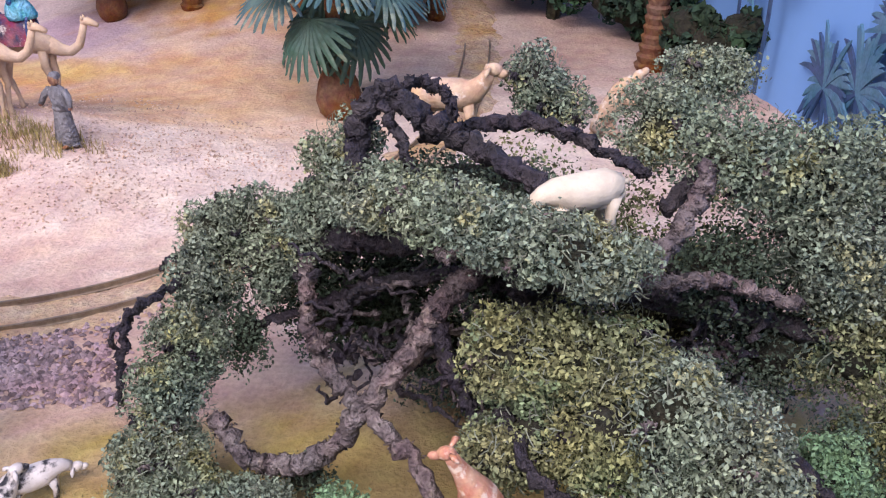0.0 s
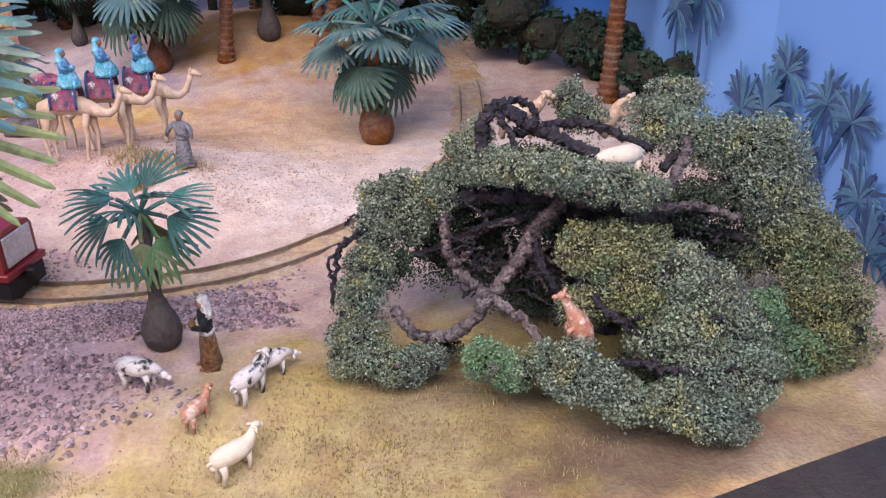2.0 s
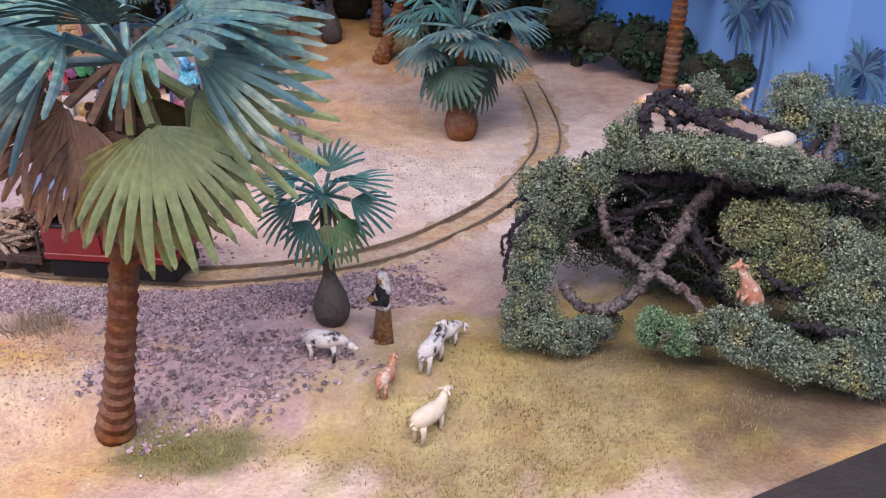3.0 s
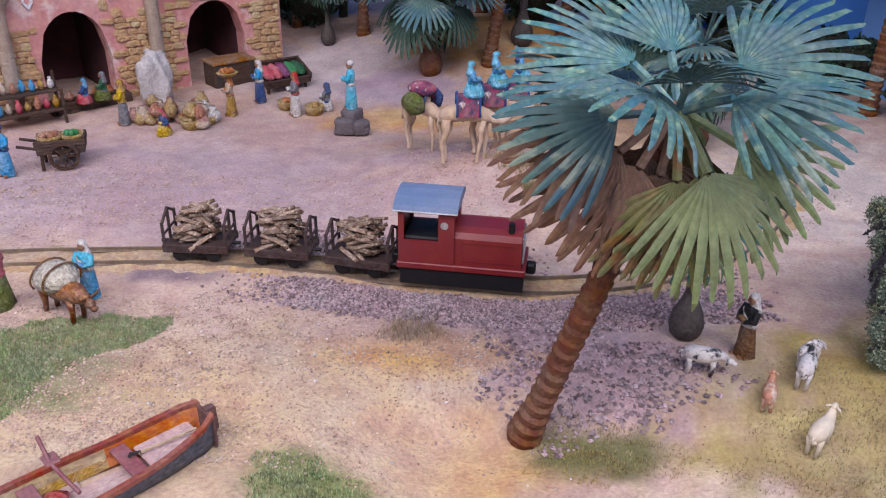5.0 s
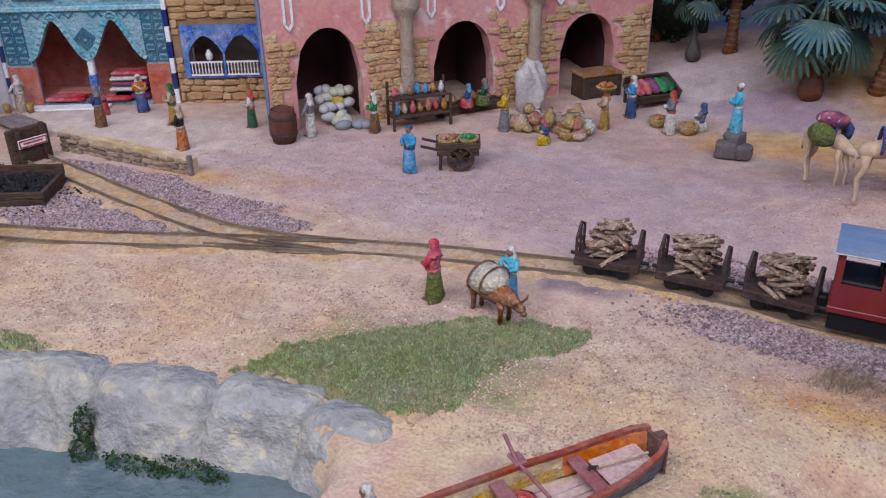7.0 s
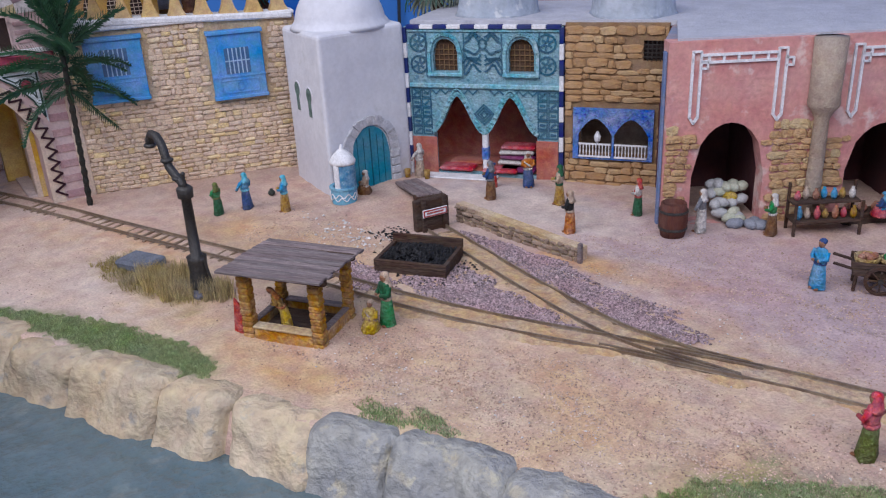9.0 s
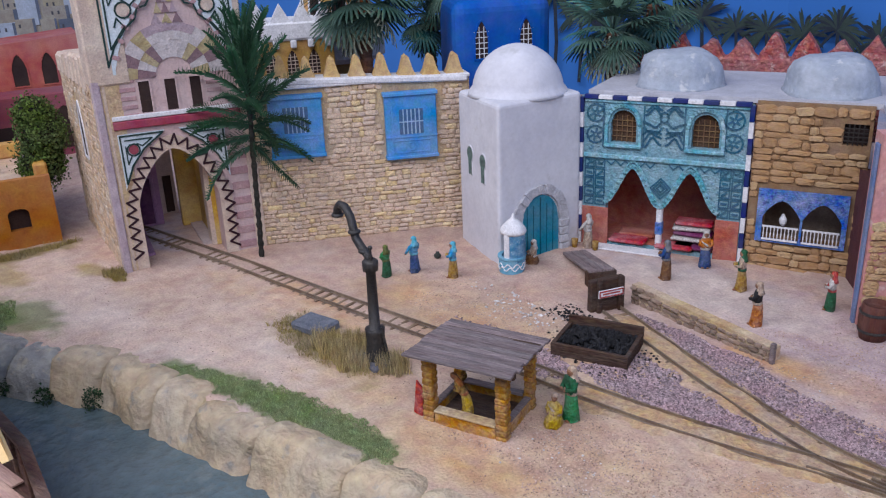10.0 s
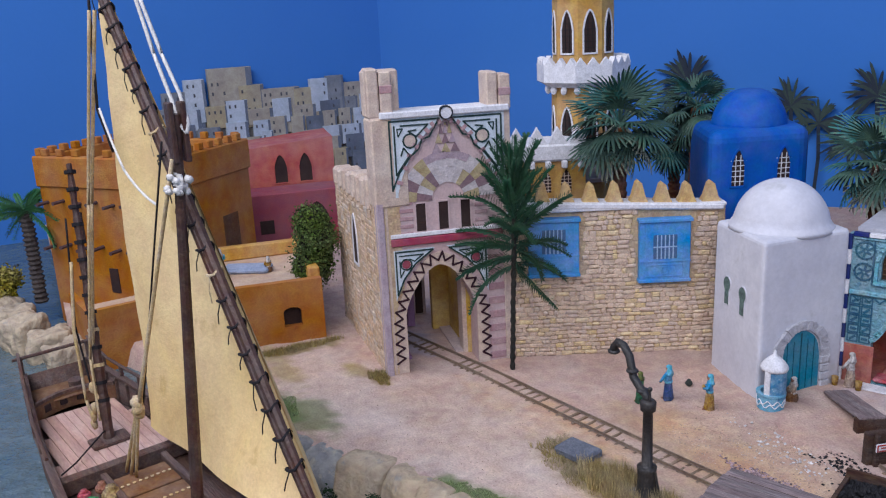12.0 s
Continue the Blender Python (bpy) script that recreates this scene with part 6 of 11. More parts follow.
def quay_block(p0, p1, seed, over):
    """A worn block between two seams, round at its ends, with a hummocky face."""
    a, b = Vector((*p0, 0)), Vector((*p1, 0))
    u = (b - a).normalized()
    a, b = a - u * over, b + u * over
    out = Vector((u.y, -u.x, 0))
    length, r = (b - a).length, random.Random(seed)
    off, lift, n = Vector((r.uniform(-50, 50), r.uniform(-50, 50), 0)), r.uniform(-0.08, 0.10), max(14, int(length * 9))
    deep, wide, lean = r.uniform(0.9, 1.15), r.uniform(0.28, 0.6), r.uniform(-0.2, 0.2)
    rows = []
    for i in range(n + 1):
        t = i / n
        e = min(t, 1 - t) * length
        close = 1 - max(0.0, 1 - e / wide) ** 2.0 * 0.38
        row = []
        for d, z in RIM:
            at = u * (t * length) + Vector((0, 0, z)) + off
            h = 0.30 * noise.fractal(at * 0.6 + out * d * 0.8, 1.0, 2.0, 3) + 0.05 * noise.fractal(at * 2.4 + out * d * 2.0, 0.9, 2.0, 4) - 0.10 * abs(noise.noise(at * 1.6 + out * d * 1.2))
            dd = d * deep * (0.45 + 0.55 * close) + (h if d > -0.4 else 0) - 0.30 * (1 - close)
            p = a + u * (t * length + 0.3 * h + lean * max(0, d)) + out * dd
            row.append((p.x, p.y, z + lift * (1 if z > -0.6 else 0) + 0.5 * h * (1 if z > -1.2 else 0.2) - 0.55 * (1 - close)))
        rows.append(row)
    g = Geo()
    g.smooth = True
    g.sweep(rows)
    return g


for k, (p0, p1) in enumerate(zip(SEAM, SEAM[1:])):
    quay_block(p0, p1, 100 + k, 0.11 if k > 9 else 0.05).build("stone", GREY_ROCK if k > 9 or k < 3 else STONE, quay)
ROW = [(-85.5, -15.3, 1.2, 1.1, 1.5, 0), (-88.3, -16.6, 1.4, 1.1, 1.8, 30), (-82.8, -14.4, 1.1, 1.0, 1.4, 20), (-91.2, -17.4, 1.4, 1.2, 1.7, 0), (-94.0, -18.2, 1.6, 1.4, 1.6, 10)]
for k, (x, y, sx, sy, sz, rz) in enumerate(ROW):
    g = rock_mesh(100 + k, sx * 0.93, sy * 1.25, sz * 0.97, 0.24, 18)
    g.build("stone", STONE, quay, pose_m=cm_pose(x, y, -1.12 + rng.uniform(-0.1, 0.1), rz, rng.uniform(-4, 4), rng.uniform(-4, 4)))
LEAF_DARK = mat("dark_moss", (0.02, 0.05, 0.022), (0.03, 0.07, 0.025), 0.5, 0.9, 0.1, 8, 0.2, by_island=0.5)


def leaf_cloud(name, parent, blobs, n, size, mat_, seed, label="", shell=0.35, lumps=0):
    """Small leaves on and just inside rounded clumps (x, y, z, rx, ry, rz)."""
    rs = np.random.RandomState(seed)
    if lumps:
        small = []
        for b in blobs:
            small.append((*b[:3], b[3] * 0.62, b[4] * 0.62, b[5] * 0.62))
            for _ in range(lumps):
                d = rs.normal(size=3)
                d /= np.linalg.norm(d)
                k = rs.uniform(0.24, 0.46)
                small.append((b[0] + d[0] * b[3] * 0.74, b[1] + d[1] * b[4] * 0.74, b[2] + d[2] * b[5] * 0.74, b[3] * k, b[4] * k, b[5] * k))
        blobs = small
    vol = np.array([b[3] * b[4] + b[4] * b[5] + b[3] * b[5] for b in blobs])
    P, N = [], []
    for b, share in zip(blobs, vol / vol.sum()):
        m = max(4, int(n * share))
        d = rs.normal(size=(m, 3))
        d /= np.linalg.norm(d, axis=1)[:, None]
        bump = 1 + 0.13 * np.sin(d[:, 0] * 7 + b[0]) * np.sin(d[:, 1] * 6 + b[1]) + 0.12 * np.sin(d[:, 2] * 9 + b[2] + d[:, 0] * 5)
        r = (1 - shell * rs.uniform(0, 1, m) ** 2.2) * bump + rs.exponential(0.085, m)
        P.append(np.array(b[:3]) + d * r[:, None] * np.array(b[3:6]))
        N.append(d / np.array(b[3:6]))
    P, N = np.concatenate(P), np.concatenate(N)
    N /= np.linalg.norm(N, axis=1)[:, None]
    m = len(P)
    N = N + rs.normal(0, 0.75, (m, 3))
    N /= np.linalg.norm(N, axis=1)[:, None]
    t = np.cross(N, rs.normal(size=(m, 3)))
    t /= np.linalg.norm(t, axis=1)[:, None] + 1e-9
    u = np.cross(N, t)
    s = size * rs.uniform(0.5, 1.35, (m, 1))
    ell = 0.62
    c = 0.25 * s * N
    v = np.stack([P + t * s, P + u * s * ell + c, P - t * s, P - u * s * ell + c], 1).reshape(-1, 3)
    me = bpy.data.meshes.new(name)
    me.from_pydata((v * CM).tolist(), [], np.arange(4 * m).reshape(-1, 4).tolist())
    me.materials.append(mat_)
    ob = new(name, me)
    if parent:
        ob.parent = parent
    if label:
        ob["label"] = label
    return ob


tagged(leaf_cloud("quay_moss", None, [(-33.45, 2.85, -0.8, 0.2, 0.3, 0.45), (-33.3, 2.5, -1.3, 0.3, 0.3, 0.3), (-31.8, 2.6, -1.45, 0.9, 0.25, 0.2), (-30.3, 2.9, -1.4, 0.9, 0.25, 0.25), (-57.3, -3.8, -1.2, 0.35, 0.4, 0.5), (-59.2, -5.2, -1.3, 0.5, 0.3, 0.4), (-61.0, -6.2, -1.3, 0.4, 0.3, 0.35), (-84.5, -14.6, -1.1, 0.9, 0.6, 0.5)], 4200, 0.06, LEAF_DARK, 5), "dark green moss at the waterline", "moss", kind="stuff")

# ---- the old tree with goats ----
LEAF_A = mat("grey_green_leaf", (0.14, 0.19, 0.145), (0.20, 0.24, 0.16), 1.2, 0.85, 0.0, 10, 0.15, c=(0.29, 0.29, 0.14), c_at=0.57, by_island=0.75)
LEAF_B = mat("olive_leaf", (0.22, 0.22, 0.09), (0.15, 0.18, 0.095), 1.2, 0.85, 0.0, 10, 0.15, c=(0.14, 0.20, 0.10), c_at=0.54, by_island=0.75)
LEAF_C = mat("fresh_green_leaf", (0.13, 0.23, 0.13), (0.16, 0.25, 0.14), 1.0, 0.85, 0.0, 10, 0.15, by_island=0.45)
# darker leaf copy that puts the crown's inner shade into colour
LEAF_SHADED = mat("shaded_green_leaf", (0.07, 0.10, 0.065), (0.05, 0.075, 0.05), 1.0, 0.85, 0.0, 10, 0.15, by_island=0.6)
BARK = mat("grey_bark", (0.25, 0.205, 0.20), (0.12, 0.095, 0.10), 0.5, 0.9, 0.8, 9, 0.4, c=(0.26, 0.21, 0.19), c_at=0.58, dist=0.003)
BARK_DARK = mat("blackish_bark", (0.035, 0.032, 0.045), (0.06, 0.05, 0.055), 0.5, 0.6, 0.8, 9, 0.4, dist=0.003)
FIBRE = mat("grey_green_fibre", (0.19, 0.22, 0.16), (0.11, 0.12, 0.09), 0.6, 0.9, 0.0, 8, 0.1, by_island=0.4)
# near-black filler for crowns and bushes; its colour gives their inner shade
CORE = mat("shaded_core_mass", (0.022, 0.026, 0.016), (0.035, 0.032, 0.022), 0.6, 1.0, 0.6, 9, 0.4)
tree = thing("spreading_tree", 1.5, 10.5, 0, 0, "gnarled spreading tree with grey bark and small dusty leaves", "tree")


def rel(p):
    return (p[0] - 1.5, p[1] - 10.5, p[2])


def bough(pts, r0, r1, mat_=BARK, name="limb", wob=0.27, seg=11):
    q = [np.array(rel(p)) for p in pts]
    line = []
    for k in range(len(q) - 1):
        a, b = q[max(k - 1, 0)], q[min(k + 2, len(q) - 1)]
        for t in np.linspace(0, 1, 10, endpoint=False):
            m1, m2 = (q[k + 1] - a) / 2, (b - q[k]) / 2
            h = q[k] * (2 * t**3 - 3 * t**2 + 1) + m1 * (t**3 - 2 * t**2 + t) + q[k + 1] * (3 * t**2 - 2 * t**3) + m2 * (t**3 - t**2)
            line.append(tuple(h + np.array([rng.uniform(-1, 1) for _ in range(3)]) * 0.05))
    line.append(tuple(q[-1]))
    n = len(line)
    g = Geo()
    g.smooth = True
    g.tube(line, [0.88 * (r0 + (r1 - r0) * k / (n - 1)) * (1 + 0.13 * math.sin(k * 1.7) + rng.uniform(-0.1, 0.1)) for k in range(n)], seg, wob)
    # crumbs of bark that crust the limb
    cr = random.Random(round(1000 * r0) + n)
    for k in range(n - 1) if name == "limb" else ():
        for _ in range(int(60 * r0 * (2.2 if mat_ is BARK else 1.2))):
            d = Vector((cr.gauss(0, 1), cr.gauss(0, 1), cr.gauss(0, 1))).normalized()
            p = Vector(line[k]).lerp(Vector(line[k + 1]), cr.random()) + d * (r0 + (r1 - r0) * k / (n - 1)) * cr.uniform(0.78, 1.05)
            e = [Vector((cr.uniform(-1, 1), cr.uniform(-1, 1), cr.uniform(-1, 1))) * cr.uniform(0.02, 0.045) for _ in range(4)]
            g.add([tuple(p + v) for v in e], [(0, 1, 2), (0, 2, 3), (0, 3, 1), (1, 3, 2)])
    g.build(name, mat_, tree)


bough([(1.8, 11.6, -0.3), (1.6, 11.3, 1.4), (1.2, 10.9, 2.8), (0.9, 10.5, 3.8)], 0.5, 0.32, BARK_DARK, "trunk")
bough([(0.9, 10.5, 3.8), (0.5, 10.3, 3.6), (0.0, 10.1, 3.1), (-0.3, 9.8, 2.6), (-0.9, 9.5, 1.9), (-1.4, 9.4, 1.15), (-1.9, 9.3, 1.0), (-2.4, 9.3, 1.05), (-2.9, 9.5, 1.5)], 0.17, 0.13)
bough([(-1.9, 10.9, 3.2), (-1.85, 10.6, 2.7), (-1.8, 10.4, 2.4), (-1.4, 9.9, 2.1), (-0.9, 9.5, 1.9), (-0.2, 9.0, 1.6), (0.3, 8.5, 1.2)], 0.12, 0.11)
bough([(-0.05, 10.1, 3.1), (0.15, 9.8, 2.6), (0.5, 9.4, 2.15), (0.8, 9.0, 1.7)], 0.13, 0.09, BARK_DARK)
bough([(-1.6, 10.1, 2.3), (-1.5, 9.9, 2.5), (-1.35, 9.85, 2.75)], 0.06, 0.04)
bough([(-0.1, 10.0, 4.4), (0.4, 10.2, 4.1), (1.0, 10.2, 3.8), (1.6, 9.9, 3.75), (2.3, 9.7, 4.05), (2.8, 10.0, 4.5), (3.0, 10.3, 5.05)], 0.17, 0.10)
bough([(0.9, 9.9, 4.0), (0.7, 9.6, 4.3), (0.5, 9.3, 4.4), (0.15, 9.2, 4.35)], 0.14, 0.07)
bough([(1.4, 9.9, 3.8), (1.7, 9.4, 3.9), (2.0, 9.2, 4.1)], 0.16, 0.06, BARK_DARK)
bough([(-0.9, 10.4, 4.4), (-1.1, 10.8, 4.8), (-1.0, 11.0, 5.25), (-0.7, 11.1, 5.5), (-0.2, 10.9, 5.2), (0.4, 10.7, 4.95), (1.1, 10.3, 4.75), (1.7, 10.1, 4.3)], 0.15, 0.14, BARK_DARK)
bough([(-1.15, 11.0, 4.6), (-1.05, 11.2, 5.1), (-0.5, 11.4, 5.5), (-0.1, 11.4, 5.4), (0.05, 11.3, 5.1)], 0.10, 0.07, BARK_DARK)
bough([(-0.75, 11.0, 5.35), (-0.5, 10.7, 5.0), (-0.3, 10.5, 4.7), (0.2, 10.3, 4.5)], 0.08, 0.06, BARK_DARK)
bough([(-0.4, 11.6, 4.7), (0.3, 11.6, 4.9), (1.0, 11.6, 5.0), (1.7, 11.3, 4.85), (2.4, 10.9, 4.6)], 0.13, 0.08, BARK_DARK)
bough([(2.6, 10.6, 4.3), (3.1, 11.2, 4.7), (2.9, 11.9, 4.9)], 0.12, 0.06, BARK_DARK)
bough([(0.9, 10.6, 3.6), (-0.3, 10.7, 3.7), (-1.4, 10.9, 3.5), (-2.3, 11.2, 3.2), (-3.3, 11.3, 2.9)], 0.22, 0.12, BARK_DARK)
bough([(0.6, 10.8, 3.3), (-0.6, 11.0, 2.9), (-1.7, 11.2, 2.4), (-2.7, 11.0, 2.0)], 0.14, 0.07, BARK_DARK)
bough([(1.2, 10.4, 3.6), (2.2, 10.1, 3.6), (2.9, 10.0, 3.75), (3.5, 10.1, 3.65), (4.2, 10.1, 3.45)], 0.14, 0.08)
bough([(1.0, 10.6, 3.4), (2.6, 10.6, 3.1), (3.9, 10.6, 2.9), (5.2, 10.6, 2.6)], 0.2, 0.1, BARK_DARK)
bough([(1.4, 11.0, 1.5), (2.6, 10.0, 1.9), (3.9, 8.9, 2.3), (4.6, 8.7, 1.6)], 0.2, 0.07, BARK_DARK)
bough([(0.9, 8.8, 2.6), (1.3, 8.15, 2.45), (1.7, 7.9, 2.25), (2.1, 7.6, 1.85), (2.3, 7.3, 1.4)], 0.09, 0.06, BARK_DARK)
bough([(1.7, 7.9, 2.2), (1.75, 7.6, 2.5), (1.9, 7.5, 2.65)], 0.05, 0.03, BARK_DARK)
bough([(1.2, 7.5, 1.5), (1.7, 7.35, 1.75), (2.3, 7.15, 1.75), (2.9, 7.0, 1.8)], 0.08, 0.06, BARK_DARK)
bough([(-1.2, 8.4, 0.9), (-0.4, 8.0, 1.0), (0.5, 7.6, 1.2), (1.3, 7.4, 1.4)], 0.08, 0.09, BARK_DARK)
bough([(-3.4, 11.0, 3.0), (-3.7, 10.3, 2.9), (-4.0, 9.9, 2.8), (-4.15, 9.7, 2.2), (-4.2, 9.5, 1.6)], 0.07, 0.05, BARK_DARK)
bough([(-3.9, 10.0, 2.85), (-4.25, 9.8, 2.5), (-4.25, 9.8, 2.1)], 0.05, 0.03, BARK_DARK)
bough([(-3.6, 11.2, 3.1), (-3.95, 11.0, 3.0), (-4.1, 11.0, 2.8)], 0.04, 0.03, BARK_DARK)
bough([(-3.4, 9.6, 1.6), (-3.9, 9.2, 1.0), (-4.2, 9.0, 0.6)], 0.06, 0.03, BARK_DARK)
for k in range(130):
    a = (rng.uniform(-1.7, 4.2), rng.uniform(10.0, 12.0), rng.uniform(1.6, 3.4))
    b = tuple(a[i] + rng.uniform(-1.1, 1.1) * (0.6 if i == 2 else 1) for i in range(3))
    m_ = tuple((a[i] + b[i]) / 2 + rng.uniform(-0.3, 0.3) for i in range(3))
    bough([a, m_, b], 0.06, 0.02, BARK if k % 5 == 0 else BARK_DARK, "twig", 0.2, 5)
CLUMPS = [
    (LEAF_A, [(-3.4, 11.4, 3.25, 0.48, 0.5, 0.5), (-3.4, 10.9, 2.7, 0.5, 0.5, 0.6), (-3.5, 10.3, 2.1, 0.5, 0.5, 0.6), (-3.6, 9.7, 1.5, 0.55, 0.5, 0.6), (-3.6, 9.2, 1.0, 0.6, 0.55, 0.5), (-3.5, 8.9, 0.6, 0.7, 0.55, 0.42), (-2.8, 8.9, 0.5, 0.6, 0.5, 0.35), (-2.2, 8.9, 0.7, 0.45, 0.4, 0.25)], 17000),
    (LEAF_A, [(-2.7, 11.5, 3.35, 0.55, 0.5, 0.5), (-2.1, 11.3, 3.35, 0.5, 0.5, 0.5), (-2.6, 11.2, 2.8, 0.4, 0.4, 0.5), (-1.7, 11.2, 3.7, 0.5, 0.5, 0.4)], 6500),
    (LEAF_A, [(-1.35, 11.2, 4.5, 0.5, 0.5, 0.55), (-0.95, 10.7, 4.3, 0.55, 0.5, 0.42), (-0.4, 10.1, 4.5, 0.6, 0.5, 0.34), (0.3, 9.6, 4.65, 0.6, 0.5, 0.32), (0.9, 9.2, 4.65, 0.6, 0.45, 0.34), (1.5, 9.0, 4.6, 0.6, 0.42, 0.38), (2.0, 9.1, 4.4, 0.42, 0.4, 0.36)], 13000),
    (LEAF_A, [(0.95, 13.4, 4.95, 0.45, 0.45, 0.42), (1.25, 13.3, 4.6, 0.5, 0.5, 0.4)], 2600),
    (LEAF_A, [(2.7, 12.1, 4.8, 0.7, 0.7, 0.55), (3.5, 10.9, 4.9, 0.8, 0.7, 0.55), (4.2, 10.8, 4.75, 0.8, 0.7, 0.6), (4.8, 11.3, 4.5, 0.8, 0.8, 0.7), (3.3, 13.6, 4.9, 0.7, 0.6, 0.45), (4.4, 10.6, 4.0, 0.75, 0.65, 0.7), (5.1, 11.1, 3.7, 0.9, 0.8, 0.8)], 20000),
    (LEAF_B, [(5.6, 11.0, 2.9, 0.85, 0.8, 0.75), (6.2, 11.0, 2.2, 0.8, 0.8, 0.8), (6.6, 10.6, 1.4, 0.8, 0.8, 0.75), (6.9, 10.4, 0.6, 0.8, 0.75, 0.6), (5.9, 10.3, 1.6, 0.8, 0.6, 0.75), (6.0, 9.8, 0.7, 0.85, 0.6, 0.6), (5.1, 10.6, 2.5, 0.7, 0.6, 0.7)], 19000),
    (LEAF_B, [(1.0, 9.1, 3.2, 0.55, 0.5, 0.5), (1.6, 9.1, 3.25, 0.6, 0.55, 0.5), (2.1, 9.2, 3.3, 0.6, 0.5, 0.5), (2.0, 8.6, 2.7, 0.65, 0.6, 0.6), (1.3, 8.7, 2.4, 0.55, 0.5, 0.5), (0.85, 8.6, 2.1, 0.45, 0.4, 0.5)], 11500),
    (LEAF_A, [(2.7, 8.6, 3.0, 0.65, 0.55, 0.55), (3.2, 8.5, 2.6, 0.7, 0.6, 0.6), (2.9, 8.0, 2.1, 0.75, 0.6, 0.6), (3.5, 8.0, 2.1, 0.75, 0.6, 0.6), (2.3, 8.0, 1.95, 0.6, 0.5, 0.5)], 12000),
    (LEAF_A, [(3.1, 7.4, 1.5, 0.7, 0.55, 0.55), (3.7, 7.4, 1.4, 0.75, 0.55, 0.6), (2.6, 7.1, 1.0, 0.6, 0.45, 0.5), (3.2, 7.0, 0.8, 0.65, 0.45, 0.5), (4.2, 8.0, 1.5, 0.6, 0.5, 0.6), (3.6, 7.2, 0.5, 0.5, 0.4, 0.4)], 14000),
    (LEAF_C, [(-0.95, 8.3, 1.1, 0.45, 0.4, 0.4), (-0.45, 8.1, 1.0, 0.45, 0.4, 0.36)], 3400),
    (LEAF_A, [(-0.05, 8.0, 1.15, 0.45, 0.4, 0.36), (0.8, 7.4, 1.35, 0.6, 0.45, 0.4), (1.3, 7.2, 1.35, 0.6, 0.45, 0.42), (1.75, 7.1, 1.1, 0.55, 0.45, 0.42), (0.3, 7.8, 1.5, 0.4, 0.35, 0.4), (0.75, 7.55, 1.75, 0.42, 0.4, 0.36)], 8500),
    (LEAF_C, [(4.6, 9.2, 1.75, 0.5, 0.4, 0.5), (5.5, 9.4, 0.75, 0.5, 0.45, 0.45)], 3500),
    # inner clumps, coloured dark for the shade behind the limbs
    (LEAF_SHADED, [(0.6, 12.0, 0.6, 1.5, 0.7, 0.7), (-0.4, 12.3, 1.1, 1.4, 0.5, 0.7), (2.4, 11.6, 0.8, 1.0, 0.6, 0.8), (-1.8, 9.6, 0.5, 0.4, 0.3, 0.25)], 7000),
    (LEAF_SHADED, [(-2.3, 11.6, 2.5, 0.8, 0.5, 0.7), (-1.2, 11.5, 3.2, 0.9, 0.5, 0.5), (-0.9, 11.8, 2.4, 0.8, 0.4, 0.6), (0.6, 11.2, 3.0, 0.9, 0.5, 0.7), (-2.9, 10.9, 1.9, 0.35, 0.4, 0.6), (4.3, 10.8, 2.4, 0.9, 0.6, 0.9), (3.4, 10.6, 3.6, 0.8, 0.5, 0.6), (5.0, 9.9, 1.3, 0.7, 0.5, 0.7), (2.6, 9.6, 2.0, 0.9, 0.6, 0.9), (2.4, 8.4, 0.7, 0.8, 0.6, 0.5), (-1.9, 11.8, 1.7, 0.9, 0.4, 0.8), (-1.0, 12.0, 1.7, 0.9, 0.4, 0.8), (0.2, 11.3, 4.3, 0.9, 0.5, 0.35), (1.0, 11.1, 4.25, 0.8, 0.5, 0.3)], 20000),
    (LEAF_B, [(1.2, 12.3, 1.4, 1.5, 0.5, 1.2), (0.4, 12.6, 2.6, 2.2, 0.9, 1.5), (-1.6, 12.2, 2.9, 1.0, 0.6, 0.7), (1.6, 11.9, 3.2, 1.4, 0.8, 0.9), (3.2, 12.2, 2.2, 1.8, 0.8, 1.6)], 12000),
]
